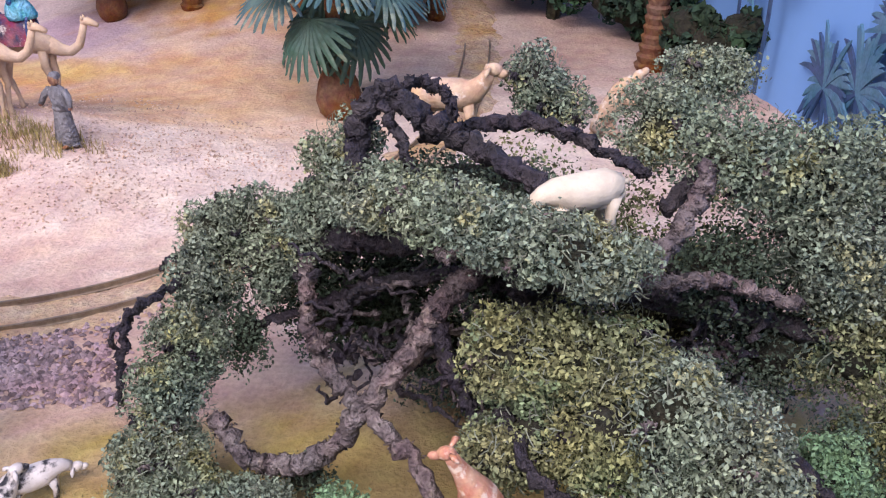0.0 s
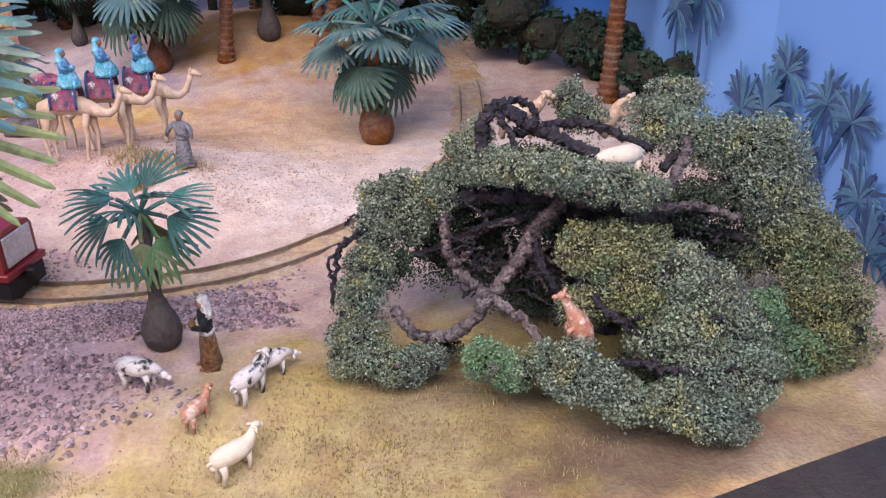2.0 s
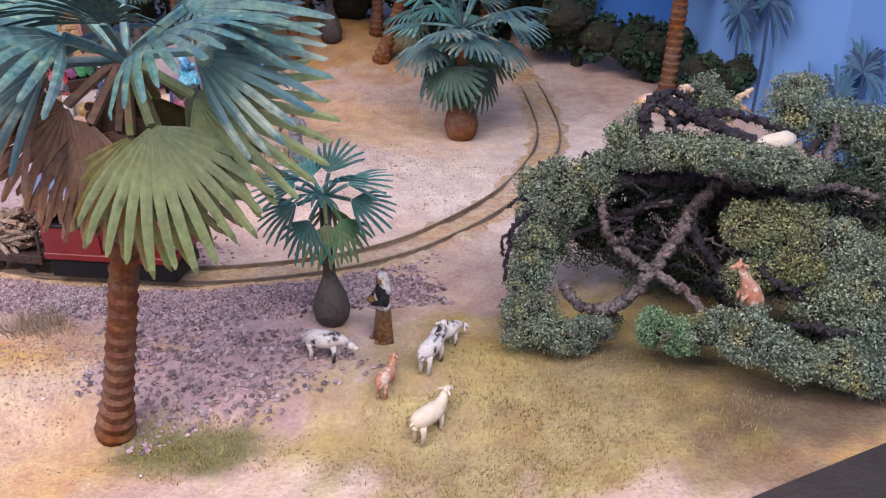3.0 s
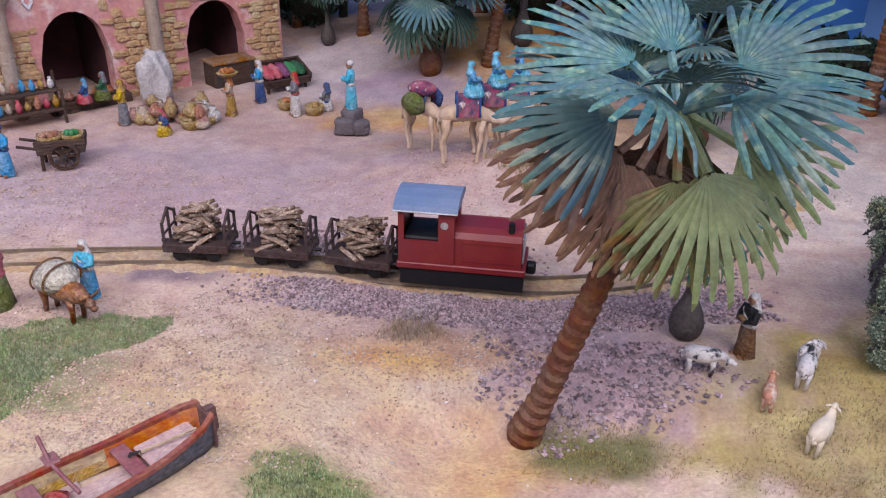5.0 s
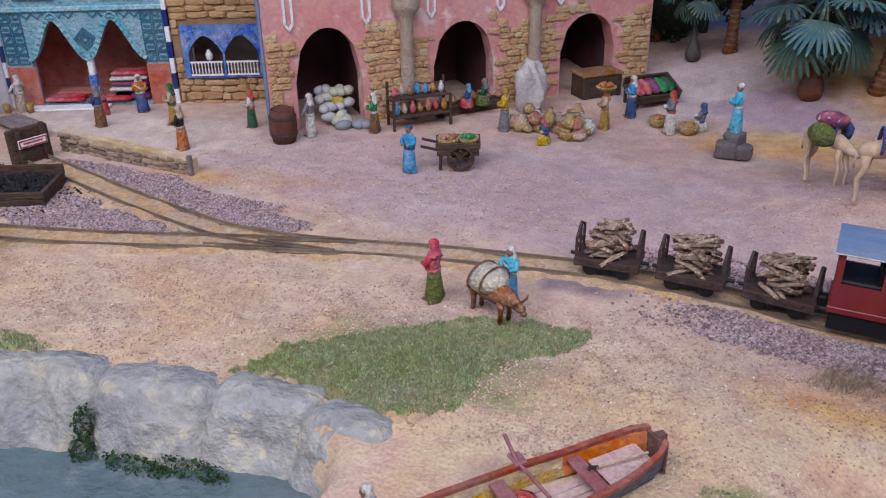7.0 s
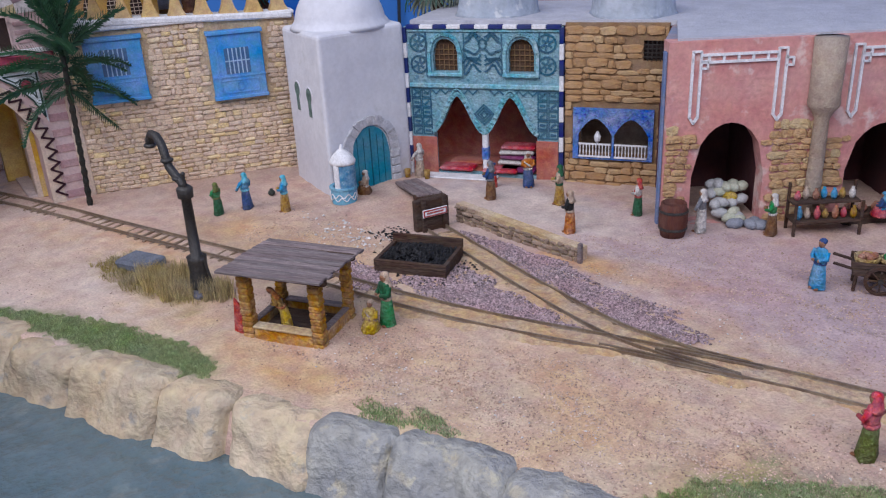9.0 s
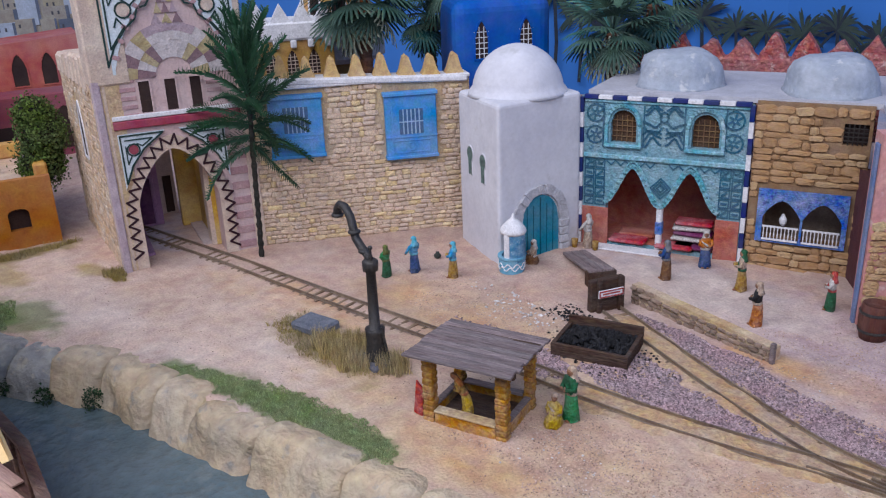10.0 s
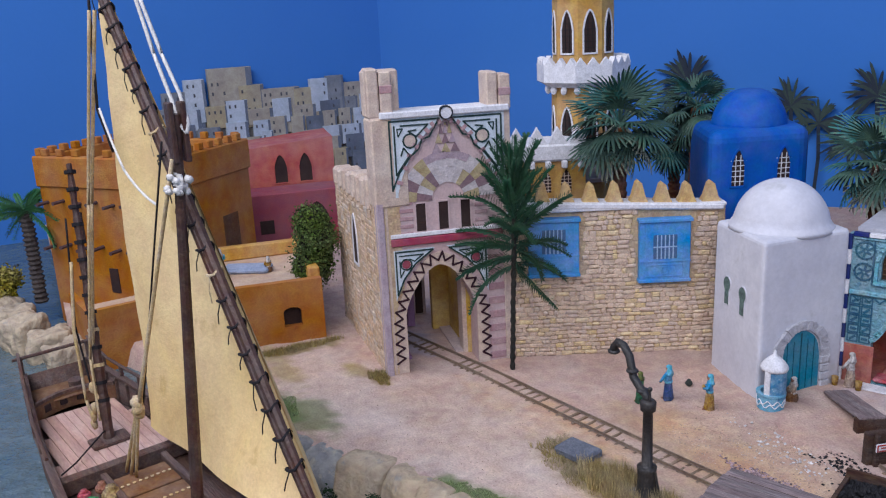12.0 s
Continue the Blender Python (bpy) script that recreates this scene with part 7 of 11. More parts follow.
for k, (m_, blobs, n) in enumerate(CLUMPS):
    bl = [(*rel(b[:3]), *b[3:]) for b in blobs]
    leaf_cloud("foliage", tree, [(*b[:3], b[3] * 1.08, b[4] * 1.08, b[5] * 1.12) for b in bl], int(n * 2.3), 0.034, m_, 40 + k, lumps=22)
    # solid balls block the view through and colour the gaps as shade
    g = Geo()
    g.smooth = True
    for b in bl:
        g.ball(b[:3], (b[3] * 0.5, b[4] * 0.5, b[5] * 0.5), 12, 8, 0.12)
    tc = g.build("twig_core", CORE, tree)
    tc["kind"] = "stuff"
    # wiry fibres that hold the leaves
    if k < 10:
        fr, g = random.Random(700 + k), Geo()
        for b in bl:
            for _ in range(150):
                d = Vector((fr.gauss(0, 1), fr.gauss(0, 1), fr.gauss(0, 1))).normalized()
                p = Vector((b[0] + d.x * b[3] * 1.02, b[1] + d.y * b[4] * 1.02, b[2] + d.z * b[5] * 1.06))
                w = Vector((fr.gauss(0, 1), fr.gauss(0, 1), fr.gauss(0, 1))).normalized() * fr.uniform(0.05, 0.11)
                side = w.cross(d)
                side = side.normalized() * 0.006 if side.length > 1e-6 else Vector((0.006, 0, 0))
                curl = d * fr.uniform(0.02, 0.07)
                v = [p - w + side, p - w - side, p + curl + side, p + curl - side, p + w + side, p + w - side]
                g.add([tuple(a) for a in v], [(0, 1, 3, 2), (2, 3, 5, 4)])
        fb = g.build("fibre", FIBRE, tree)
        fb["kind"] = "stuff"
    # bare twigs that stick out of the leaves
    for b in blobs:
        for _ in range(2 if k < 10 else 0):
            d = Vector((rng.uniform(-1, 1), rng.uniform(-1.2, 0.2), rng.uniform(-0.5, 0.9))).normalized()
            q = [tuple(b[i] + d[i] * b[3 + i] * e + rng.uniform(-0.06, 0.06) for i in range(3)) for e in (0.55, 0.8, 0.95, 1.06)]
            bough(q, 0.035, 0.012, BARK_DARK if rng.random() < 0.6 else BARK, "twig", 0.2, 5)

# ---- palms ----
# pale blotches here are painted highlights on the blue-green fronds
FAN_BLUE = mat("blue_green_frond", (0.03, 0.09, 0.12), (0.085, 0.15, 0.12), 1.5, 0.6, 0.1, 8, 0.15, c=(0.20, 0.25, 0.19), c_at=0.54, by_object=0.35, spec=0.4)
FAN_GREEN = mat("green_frond", (0.07, 0.19, 0.08), (0.10, 0.21, 0.09), 1.5, 0.6, 0.1, 8, 0.15, c=(0.14, 0.18, 0.05), by_object=0.3, spec=0.4)
FAN_OLIVE = mat("olive_frond", (0.17, 0.22, 0.10), (0.21, 0.24, 0.11), 1.5, 0.65, 0.1, 8, 0.18, c=(0.09, 0.10, 0.05), by_object=0.2)
# own pale tone plus painted sheen for the lit upper leaves
FAN_PALEBLUE = mat("pale_blue_green_frond", (0.04, 0.13, 0.16), (0.11, 0.20, 0.16), 0.5, 0.6, 0.1, 8, 0.25, c=(0.20, 0.28, 0.20), c_at=0.60, by_object=0.3, spec=0.4)
FAN_TEAL = mat("teal_frond", (0.025, 0.12, 0.12), (0.05, 0.16, 0.13), 0.7, 0.6, 0.1, 8, 0.2, c=(0.10, 0.17, 0.12), c_at=0.56, by_object=0.3, spec=0.4)
FAN_BROWNGREEN = mat("browning_frond", (0.20, 0.17, 0.07), (0.15, 0.17, 0.07), 1.0, 0.7, 0.1, 8, 0.2, c=(0.22, 0.12, 0.05), c_at=0.52, by_object=0.2)
FAN_DEAD = mat("dead_frond", (0.16, 0.09, 0.065), (0.23, 0.135, 0.085), 1.2, 0.8, 0.1, 8, 0.2, by_object=0.3)
FAN_PALE = mat("pale_frond", (0.34, 0.36, 0.28), (0.25, 0.28, 0.20), 1.2, 0.7, 0.1, 8, 0.2, by_object=0.2)
FAN_DARK = mat("dark_fan_frond", (0.035, 0.085, 0.065), (0.06, 0.115, 0.075), 1.2, 0.6, 0.1, 8, 0.2, c=(0.13, 0.17, 0.11), c_at=0.58, by_object=0.3, spec=0.4)
TRUNK = mat("ringed_palm_trunk", (0.17, 0.07, 0.035), (0.12, 0.05, 0.028), 0.8, 0.8, 0.4, 9, 0.25)
TRUNK_GREY = mat("grey_palm_bulb", (0.09, 0.075, 0.065), (0.06, 0.05, 0.05), 0.8, 0.8, 0.4, 9, 0.25)
TRUNK_RUST = mat("rusty_palm_trunk", (0.20, 0.088, 0.042), (0.15, 0.065, 0.032), 0.8, 0.85, 0.5, 9, 0.25)


def fan_leaf(stalk, radius, spread, n, droop, seed, web=0.56, blunt=0.0):
    """A pleated fan leaf along x: a stalk and n tapering fingers."""
    r = random.Random(seed)
    g = Geo()
    bend = lambda x, y, z: (x, y, z - droop * ((x * x + y * y) ** 0.5 / (stalk + radius)) ** 2 * (stalk + radius))
    pts = [bend(stalk * k / 5, 0, 0) for k in range(6)]
    g.tube(pts, [0.07 * radius / 2 + 0.015] * 6, 5)
    for k in range(n):
        a = radians(spread) * (-1 + 2 * (k + 0.5) / n)
        da = radians(spread) / n
        L = radius * (0.80 + 0.20 * math.cos(a * 0.9)) * r.uniform(0.93, 1.04)
        turn = a + r.uniform(-0.35, 0.35) * da
        w0 = web * L * math.tan(da)
        rows = []
        for j, t in enumerate((0.03, web * 0.5, web, web + (1 - web) * 0.35, web + (1 - web) * 0.65, 0.96, 1.0)):
            d = L * t
            half = d * math.tan(da) * 1.02 if j < 3 else w0 * ((0.80, 0.68, 0.42, 0.10)[j - 3] * (1 - blunt) + (1.02, 0.98, 0.72, 0.2)[j - 3] * blunt)
            q = a if j < 3 else a + (turn - a) * (t - web) / (1 - web)
            ca, sa = math.cos(q), math.sin(q)
            fall = 0.42 * radius * max(0, t - 0.5) ** 1.6 * r.uniform(0.8, 1.25)
            cup = 0.10 * radius * math.sin(abs(a)) ** 2 * t
            rows.append([bend(stalk + d * ca + half * sa, d * sa - half * ca, -fall - cup), bend(stalk + d * ca, d * sa, half * 0.5 - fall - cup), bend(stalk + d * ca - half * sa, d * sa + half * ca, -fall - cup)])
        v = [p for row in rows for p in row]
        f = []
        for j in range(len(rows) - 1):
            b = 3 * j
            f += [(b, b + 1, b + 4, b + 3), (b + 1, b + 2, b + 5, b + 4)]
        g.add(v, f)
    return g


LEAF_MESH = {}


def leaf_data(key, mat_, *args):
    if (key, mat_.name) not in LEAF_MESH:
        ob = fan_leaf(*args).build("frond", mat_)
        LEAF_MESH[key, mat_.name] = ob.data
        bpy.data.objects.remove(ob)
    return LEAF_MESH[key, mat_.name]


def fan_palm(x, y, z, hub, scale, leaves, trunk, label, bulb=False, rings=0, seed=1, group="", shape=(0.85, 2.05, 72, 14, 0.26, 0.66, 0.2)):
    """hub: the crown's place relative to the foot; leaves: rows of (turn, lift, size, material) and the roll of a leaf; shape: its stalk, radius, spread, fingers, droop and web."""
    p = thing("fan_palm", x, y, z, 0, label, "palm", group)
    g = Geo()
    g.smooth = not rings
    hx, hy, hz = hub
    if bulb:
        prof = [(0.30, -0.1), (0.52, 0.15), (0.60, 0.5), (0.52, 0.9), (0.34, 1.3), (0.20, 1.7), (0.16, hz / scale)]
        g.lathe([(r * scale, zz * scale) for r, zz in prof[:-1]] + [(0.16 * scale, hz)], 0, 0, 14)
    else:
        n = rings or 14
        pts, rad = [], []
        for k in range(n + 1):
            t = k / n
            c = (hx * t + 0.25 * math.sin(t * 3.1) * scale * 0.3, hy * t, -0.1 + (hz + 0.1) * t)
            r = scale * (0.40 - 0.12 * t + (0.12 * (1 - t * 8) if t < 0.125 else 0))
            pts.append(c)
            rad.append(r * 0.9)
            if rings and k < n:
                t2 = (k + 0.72) / n
                pts.append((hx * t2 + 0.25 * math.sin(t2 * 3.1) * scale * 0.3, hy * t2, -0.1 + (hz + 0.1) * t2))
                rad.append(r * 1.08)
        g.tube(pts, rad, 14)
    g.build("trunk", trunk, p)
    r = random.Random(seed)
    stalk, radius, spread, fingers, droop, web, blunt = shape
    for k, (turn, lift, size, m_, *roll) in enumerate(leaves):
        size = round(size, 1) if size > 0.6 else round(size, 2)
        me = leaf_data((size, k % 3, stalk), m_, stalk * size, radius * size, spread, fingers, droop, 7 * (k % 3) + int(size * 10), web, blunt)
        ob = new("frond", me)
        ob.parent = p
        ob.matrix_basis = cm_pose(hx, hy, hz + 0.01 * k) @ pose(0, 0, 0, 0, -lift, turn) @ pose(0, 0, 0, roll[0] if roll else r.uniform(-18, 18), 0, 0)
    return p


def crown(n, up, down, size, mats, seed, dead=None, low=None):
    """Rows of leaves from the top of a crown to its hanging skirt."""
    r = random.Random(seed)
    rows = []
    for k in range(n):
        t = k / max(1, n - 1)
        m_ = dead if dead and t > 0.82 else low if low and t > 0.62 and r.random() < 0.75 else r.choice(mats)
        rows.append((k * 137.5 + r.uniform(-12, 12), up + (down - up) * t + r.uniform(-7, 7), size * r.uniform(0.85, 1.08), m_))
    return rows


# the tall leaning palm close to the line
near_crown = [(-48, 34, 1.0, FAN_PALEBLUE, 18), (-122, 36, 0.98, FAN_PALEBLUE, -18), (184, 26, 1.02, FAN_PALEBLUE, -36), (206, 8, 0.98, FAN_BLUE, -44), (160, 46, 0.98, FAN_PALEBLUE, -30), (-92, 54, 0.85, FAN_PALEBLUE, 4), (100, 66, 0.95, FAN_PALEBLUE, 20), (4, 42, 1.05, FAN_PALEBLUE, 36), (-14, 12, 1.0, FAN_BLUE, 46), (50, 14, 1.0, FAN_BLUE, 15), (128, 12, 1.0, FAN_BLUE, -15)]
near_crown += [(-22, -22, 1.05, FAN_OLIVE, 56), (-58, -40, 1.12, FAN_OLIVE, 18), (-84, -60, 1.08, FAN_BROWNGREEN, 4), (-40, -58, 1.05, FAN_BROWNGREEN, 20), (30, -40, 1.0, FAN_OLIVE, 30), (80, -45, 1.0, FAN_BROWNGREEN, 0)]
near_crown += [(184, -6, 1.08, FAN_DEAD, -40), (206, -34, 1.1, FAN_DEAD, -58), (222, -52, 1.1, FAN_DEAD, -50), (246, -68, 1.05, FAN_DEAD, -24), (262, -76, 0.95, FAN_DEAD, 0), (150, -58, 1.0, FAN_DEAD, 10), (196, -62, 0.95, FAN_DEAD, -40)]
fan_palm(-12.75, 6.95, ground_at(-12.75, 6.95), (2.2, -1.35, 8.4), 0.80, near_crown, TRUNK, "tall leaning fan palm with blue-green fronds and dead brown skirt", rings=26, seed=4, shape=(1.15, 1.9, 72, 14, 0.30, 0.48, 0.6))
# the small bottle palm beside the shepherd
small = [(10, 34, 0.46, FAN_TEAL, 10), (75, 60, 0.44, FAN_TEAL, 0), (130, 40, 0.46, FAN_TEAL, -10), (178, 24, 0.50, FAN_TEAL, -20), (215, 52, 0.44, FAN_TEAL, 15), (262, 34, 0.44, FAN_TEAL, 0), (320, 50, 0.46, FAN_TEAL, -15), (200, -8, 0.48, FAN_TEAL, -25), (345, 0, 0.48, FAN_TEAL, 25), (-78, -52, 0.5, FAN_OLIVE, 0), (-30, -46, 0.5, FAN_GREEN, 20), (-132, -44, 0.5, FAN_TEAL, -20), (80, -45, 0.46, FAN_OLIVE, 0)]
fan_palm(-8.4, 10.3, 0, (0, 0, 3.3), 0.78, small, TRUNK_GREY, "small bottle palm with stiff blue-green fan fronds", bulb=True, seed=6, shape=(1.35, 2.1, 62, 9, 0.28, 0.44, 0.4))
# palms of the grove behind
GROVE = [
    (-5.3, 24.6, (0, 0.3, 4.2), 1.15, 22, 1.0, TRUNK_RUST, True), (-16.6, 32.7, (0, 0, 4.6), 1.0, 26, 1.1, TRUNK, True), (-13.7, 33.6, (0.9, 0, 8.6), 1.25, 18, 1.2, TRUNK_RUST, False),
    (-9.4, 34.0, (3.2, 0.5, 8.6), 1.3, 18, 1.2, TRUNK_RUST, False), (-12.0, 35.6, (0, 0, 6.6), 1.0, 16, 0.9, TRUNK_GREY, True), (-9.8, 36.8, (0.4, 0, 9.0), 1.2, 18, 1.2, TRUNK, False), (-20.7, 38.2, (0, 0, 9.0), 1.15, 16, 1.2, TRUNK_RUST, False),
    (-22.5, 37.2, (0, 0, 3.8), 0.7, 18, 0.7, TRUNK_GREY, True), (-25.0, 41.0, (0, 0, 9), 1.1, 16, 1.2, TRUNK, False), (-4.0, 34.5, (-0.6, 0, 8.0), 1.1, 16, 1.2, TRUNK_RUST, False), (-6.0, 33.6, (0, 0, 3.0), 0.9, 20, 1.0, TRUNK_GREY, False),
    (4.0, 30.2, (0.2, 0, 9.5), 1.5, 14, 1.2, TRUNK_RUST, False), (-18.2, 40.4, (0, 0, 9.2), 1.1, 16, 1.2, TRUNK, False), (-14.2, 41.5, (0, 0, 8.0), 1.1, 16, 1.2, TRUNK, False),
]
for k, (x, y, hub, sc, n, size, tr, bulb) in enumerate(GROVE):
    fan_palm(x, y, ground_at(x, y), hub, sc if bulb else sc * 0.66, crown(n, 72, -74, size, [FAN_TEAL, FAN_PALEBLUE, FAN_BLUE], 50 + k, FAN_PALE if k == 5 else None, FAN_DARK), tr, "fan palm with bulbous trunk and blue-green fronds in the grove" if bulb else "tall fan palm with ringed brown trunk in the grove", bulb=bulb, rings=0 if bulb else 30, seed=60 + k, group="palms of the grove", shape=(1.75, 1.6, 98, 16, 0.22, 0.58, 0.3))
# palms behind the town wall
for k, (x, y, hub, n, size) in enumerate([(-65.4, 15.8, (0, 0, 12.5), 28, 1.2), (-67.0, 23.0, (0, 0, 12.8), 22, 0.9), (-70.0, 24.0, (0, 0, 10.6), 18, 1.0), (-56.6, 26.4, (0, 0, 10.2), 20, 1.1), (-57.5, 31.0, (0, 0, 11.3), 18, 1.15)]):
    fan_palm(x, y, 0, hub, 1.2, crown(n + 6, 76, -62, size * 0.95, [FAN_DARK, FAN_DARK, FAN_TEAL], 80 + k, FAN_PALE if k in (0, 3) else None), TRUNK, "dark green fan palm rising behind the town wall", rings=24, seed=90 + k, group="palms behind the wall", shape=(1.45, 1.7, 92, 16, 0.2, 0.5, 0.2))


def feather(length, n, droop, w, seed):
    """A feather frond along x with paired leaflets."""
    r = random.Random(seed)
    g = Geo()
    side = r.uniform(-0.22, 0.22)
    curve = lambda t: Vector((length * (t - 0.14 * t * t), length * side * t * t, length * (0.24 * t - droop * t * t)))
    g.tube([tuple(curve(k / 9)) for k in range(10)], [0.05 * (1 - 0.08 * k) for k in range(10)], 4)
    for k in range(n):
        t = 0.08 + 0.92 * k / (n - 1)
        p = curve(t)
        L = w * (0.55 + 0.6 * math.sin(3.0 * min(1, t + 0.12)))
        for s, lift in ((-1, 0.1), (1, 0.1), (-0.5, 0.75), (0.5, 0.75), (0.4, -0.6), (-0.4, -0.6)):
            d = Vector((0.62, s * 0.75, lift + r.uniform(-0.1, 0.25))).normalized() * L * r.uniform(0.8, 1.1)
            up = Vector((0.036, 0, 0.032))
            m_ = p + d * 0.5
            g.add([tuple(p - up), tuple(m_ + up * 1.3), tuple(p + d), tuple(m_ - up * 1.3)], [(0, 1, 2, 3)])
    return g


DATE = mat("dark_date_frond", (0.02, 0.07, 0.036), (0.03, 0.085, 0.04), 1.0, 0.6, 0.0, 8, 0.2, by_object=0.25, spec=0.4)
DATE_TRUNK = mat("date_trunk", (0.02, 0.024, 0.02), (0.035, 0.03, 0.025), 0.5, 0.8, 0.6, 9, 0.3)
feathers = []
for k in range(3):
    ob = feather(3.7, 22, 0.20 + 0.15 * k, 0.44, k).build("frond", DATE)
    feathers.append(ob.data)
    bpy.data.objects.remove(ob)


def date_palm(x, y, z, hub, n, up, down, scale, label, trunk_r, seed, mat_=None, spread=0.0):
    p = thing("date_palm", x, y, z, 0, label, "palm")
    g = Geo()
    pts = [(hub[0] * t, hub[1] * t, hub[2] * t) for t in np.linspace(0, 1, 40)]
    g.tube(pts, [trunk_r * (1 + (0.25 if k % 2 else -0.1)) for k in range(40)], 8, 0.12)
    g.build("trunk", mat_ or DATE_TRUNK, p)
    r = random.Random(seed)
    for k in range(n):
        t = k / (n - 1)
        ob = new("frond", feathers[0 if spread and t < 0.45 else k % 3])
        ob.parent = p
        ob.matrix_basis = cm_pose(hub[0], hub[1], hub[2] - spread * t) @ pose(0, 0, 0, 0, -(up + (down - up) * t**1.35 + r.uniform(-6, 6)), k * 137.5 + r.uniform(-15, 15)) @ Matrix.Scale(scale * r.uniform(0.68, 1.08), 4)
    return p


date_palm(-64.0, 7.4, 0, (0.2, 0.3, 10.3), 44, 80, -30, 1.06, "slender date palm with dark green feather fronds beside the gate", 0.13, 3, None, 4.4)
PALM_GREEN = mat("bright_palm_frond", (0.05, 0.17, 0.07), (0.07, 0.20, 0.08), 1.0, 0.6, 0.0, 8, 0.2, by_object=0.25)
lagoon_palm = date_palm(-93.5, -15.4, 0, (-0.4, 0, 6.9), 18, 40, -35, 1.15, "green palm on the rocks beside the harbour", 0.42, 8, TRUNK_GREY)
for ob in lagoon_palm.children:
    if ob.name.startswith("frond"):
        ob.material_slots[0].link = "OBJECT"
        ob.material_slots[0].material = PALM_GREEN
yb = thing("yellow_bush", -95.5, -18.2, -0.3, 0, "yellow-green leafy bush on the harbour rocks", "shrub")
bl = [(0, 0, 1.0, 1.2, 1.1, 1.0), (-0.8, 0.6, 1.8, 1.0, 1.0, 0.8), (0.8, -0.8, 0.6, 0.9, 0.9, 0.7)]
leaf_cloud("foliage", yb, bl, 3500, 0.16, mat("yellow_leaf", (0.34, 0.28, 0.04), (0.24, 0.22, 0.04), 1.0, 0.9, 0.0, 8, 0.2, by_island=0.4), 410)
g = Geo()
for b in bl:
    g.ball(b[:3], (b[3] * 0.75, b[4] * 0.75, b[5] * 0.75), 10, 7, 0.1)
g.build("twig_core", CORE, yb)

# dark shrubs of the grove
SHRUB = mat("dark_shrub_leaf", (0.018, 0.045, 0.03), (0.03, 0.06, 0.03), 1.0, 0.9, 0.0, 8, 0.2, by_island=0.5)
for k, (x, y, z, r, h) in enumerate([(0.5, 35.5, 0.5, 2.6, 3.2), (3.8, 33.6, 0.3, 2.2, 3.0), (-3.0, 39.0, 1.0, 3.0, 3.5), (6.0, 29.0, 0.2, 1.8, 2.2), (-27.5, 43.0, 0.6, 3.2, 7.5), (-22.6, 42.8, 0.6, 3.2, 7.5), (-17.0, 42.4, 0.8, 3.4, 7.0), (-11.8, 40.8, 1.2, 3.2, 7.0), (-7.0, 39.2, 1.0, 3.0, 6.5), (-32, 46, 1, 3.2, 6), (-1.5, 38.8, 0.8, 3, 6)]):
    sh = thing("shrub", x, y, z, 0, "dense dark green shrub at the back of the grove", "shrub", "shrubs of the grove")
    bl = [(rng.uniform(-0.6, 0.6) * r, rng.uniform(-0.5, 0.5) * r, h * rng.uniform(0.3, 0.8), r * 0.55, r * 0.5, h * 0.32) for _ in range(6)]
    leaf_cloud("foliage", sh, bl, 3600, 0.17, SHRUB, 300 + k, lumps=7)
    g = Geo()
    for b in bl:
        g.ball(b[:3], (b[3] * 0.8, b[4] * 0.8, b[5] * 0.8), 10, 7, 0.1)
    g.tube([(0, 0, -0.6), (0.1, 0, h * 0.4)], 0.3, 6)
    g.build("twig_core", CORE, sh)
# round bush on the ochre terrace, by the gatehouse wing
bu = thing("terrace_bush", -77.2, 0.6, 3.0, 0, "bushy olive green shrub beside the gatehouse wing", "shrub")
bl = [(0, 0, 1.2, 1.2, 1.2, 1.4), (0.2, 0.3, 2.8, 1.3, 1.2, 1.3), (0.0, 0.1, 4.0, 1.0, 1.0, 0.9)]
leaf_cloud("foliage", bu, bl, 9000, 0.10, mat("bush_leaf", (0.09, 0.13, 0.03), (0.07, 0.11, 0.03), 1.0, 0.9, 0.0, 8, 0.2, by_island=0.5), 400)
g = Geo()
for b in bl:
    g.ball(b[:3], (b[3] * 0.8, b[4] * 0.8, b[5] * 0.8), 10, 7, 0.1)
g.build("twig_core", CORE, bu)

# ---- paints for small things ----
def paint(name, c, c2=None, rough=0.55, size=0.4):
    return mat(name, c, c2 or tuple(v * 0.66 for v in c), size * 0.8, rough, 0.6, 10, 0.22, c=tuple(min(0.8, v * 1.35 + 0.06) for v in c), c_at=0.62)


WOOD = mat("dark_aged_wood", (0.085, 0.05, 0.035), (0.055, 0.033, 0.025), 0.6, 0.8, 0.5, 10, 0.3, stretch=(0.4, 2, 2))
WOOD_GREY = mat("grey_weathered_wood", (0.25, 0.20, 0.20), (0.17, 0.135, 0.135), 0.5, 0.85, 0.5, 10, 0.3, stretch=(0.25, 2.5, 2), by_object=0.2)
WOOD_WARM = mat("orange_brown_wood", (0.30, 0.14, 0.045), (0.20, 0.09, 0.03), 0.5, 0.8, 0.5, 10, 0.3)
WOOD_PALE = mat("pale_plank", (0.48, 0.38, 0.24), (0.40, 0.30, 0.19), 0.6, 0.8, 0.3, 10, 0.2)
SKIN = paint("figurine_skin", (0.36, 0.19, 0.12))
C_BLUE, C_SKY, C_NAVY = paint("sky_blue_cloth", (0.10, 0.36, 0.62)), paint("turquoise_cloth", (0.14, 0.54, 0.72)), paint("dark_blue_cloth", (0.05, 0.10, 0.26))
C_WHITE, C_CREAM, C_GREY = paint("white_cloth", (0.68, 0.64, 0.60)), paint("cream_cloth", (0.55, 0.42, 0.32)), paint("grey_cloth", (0.22, 0.22, 0.24))
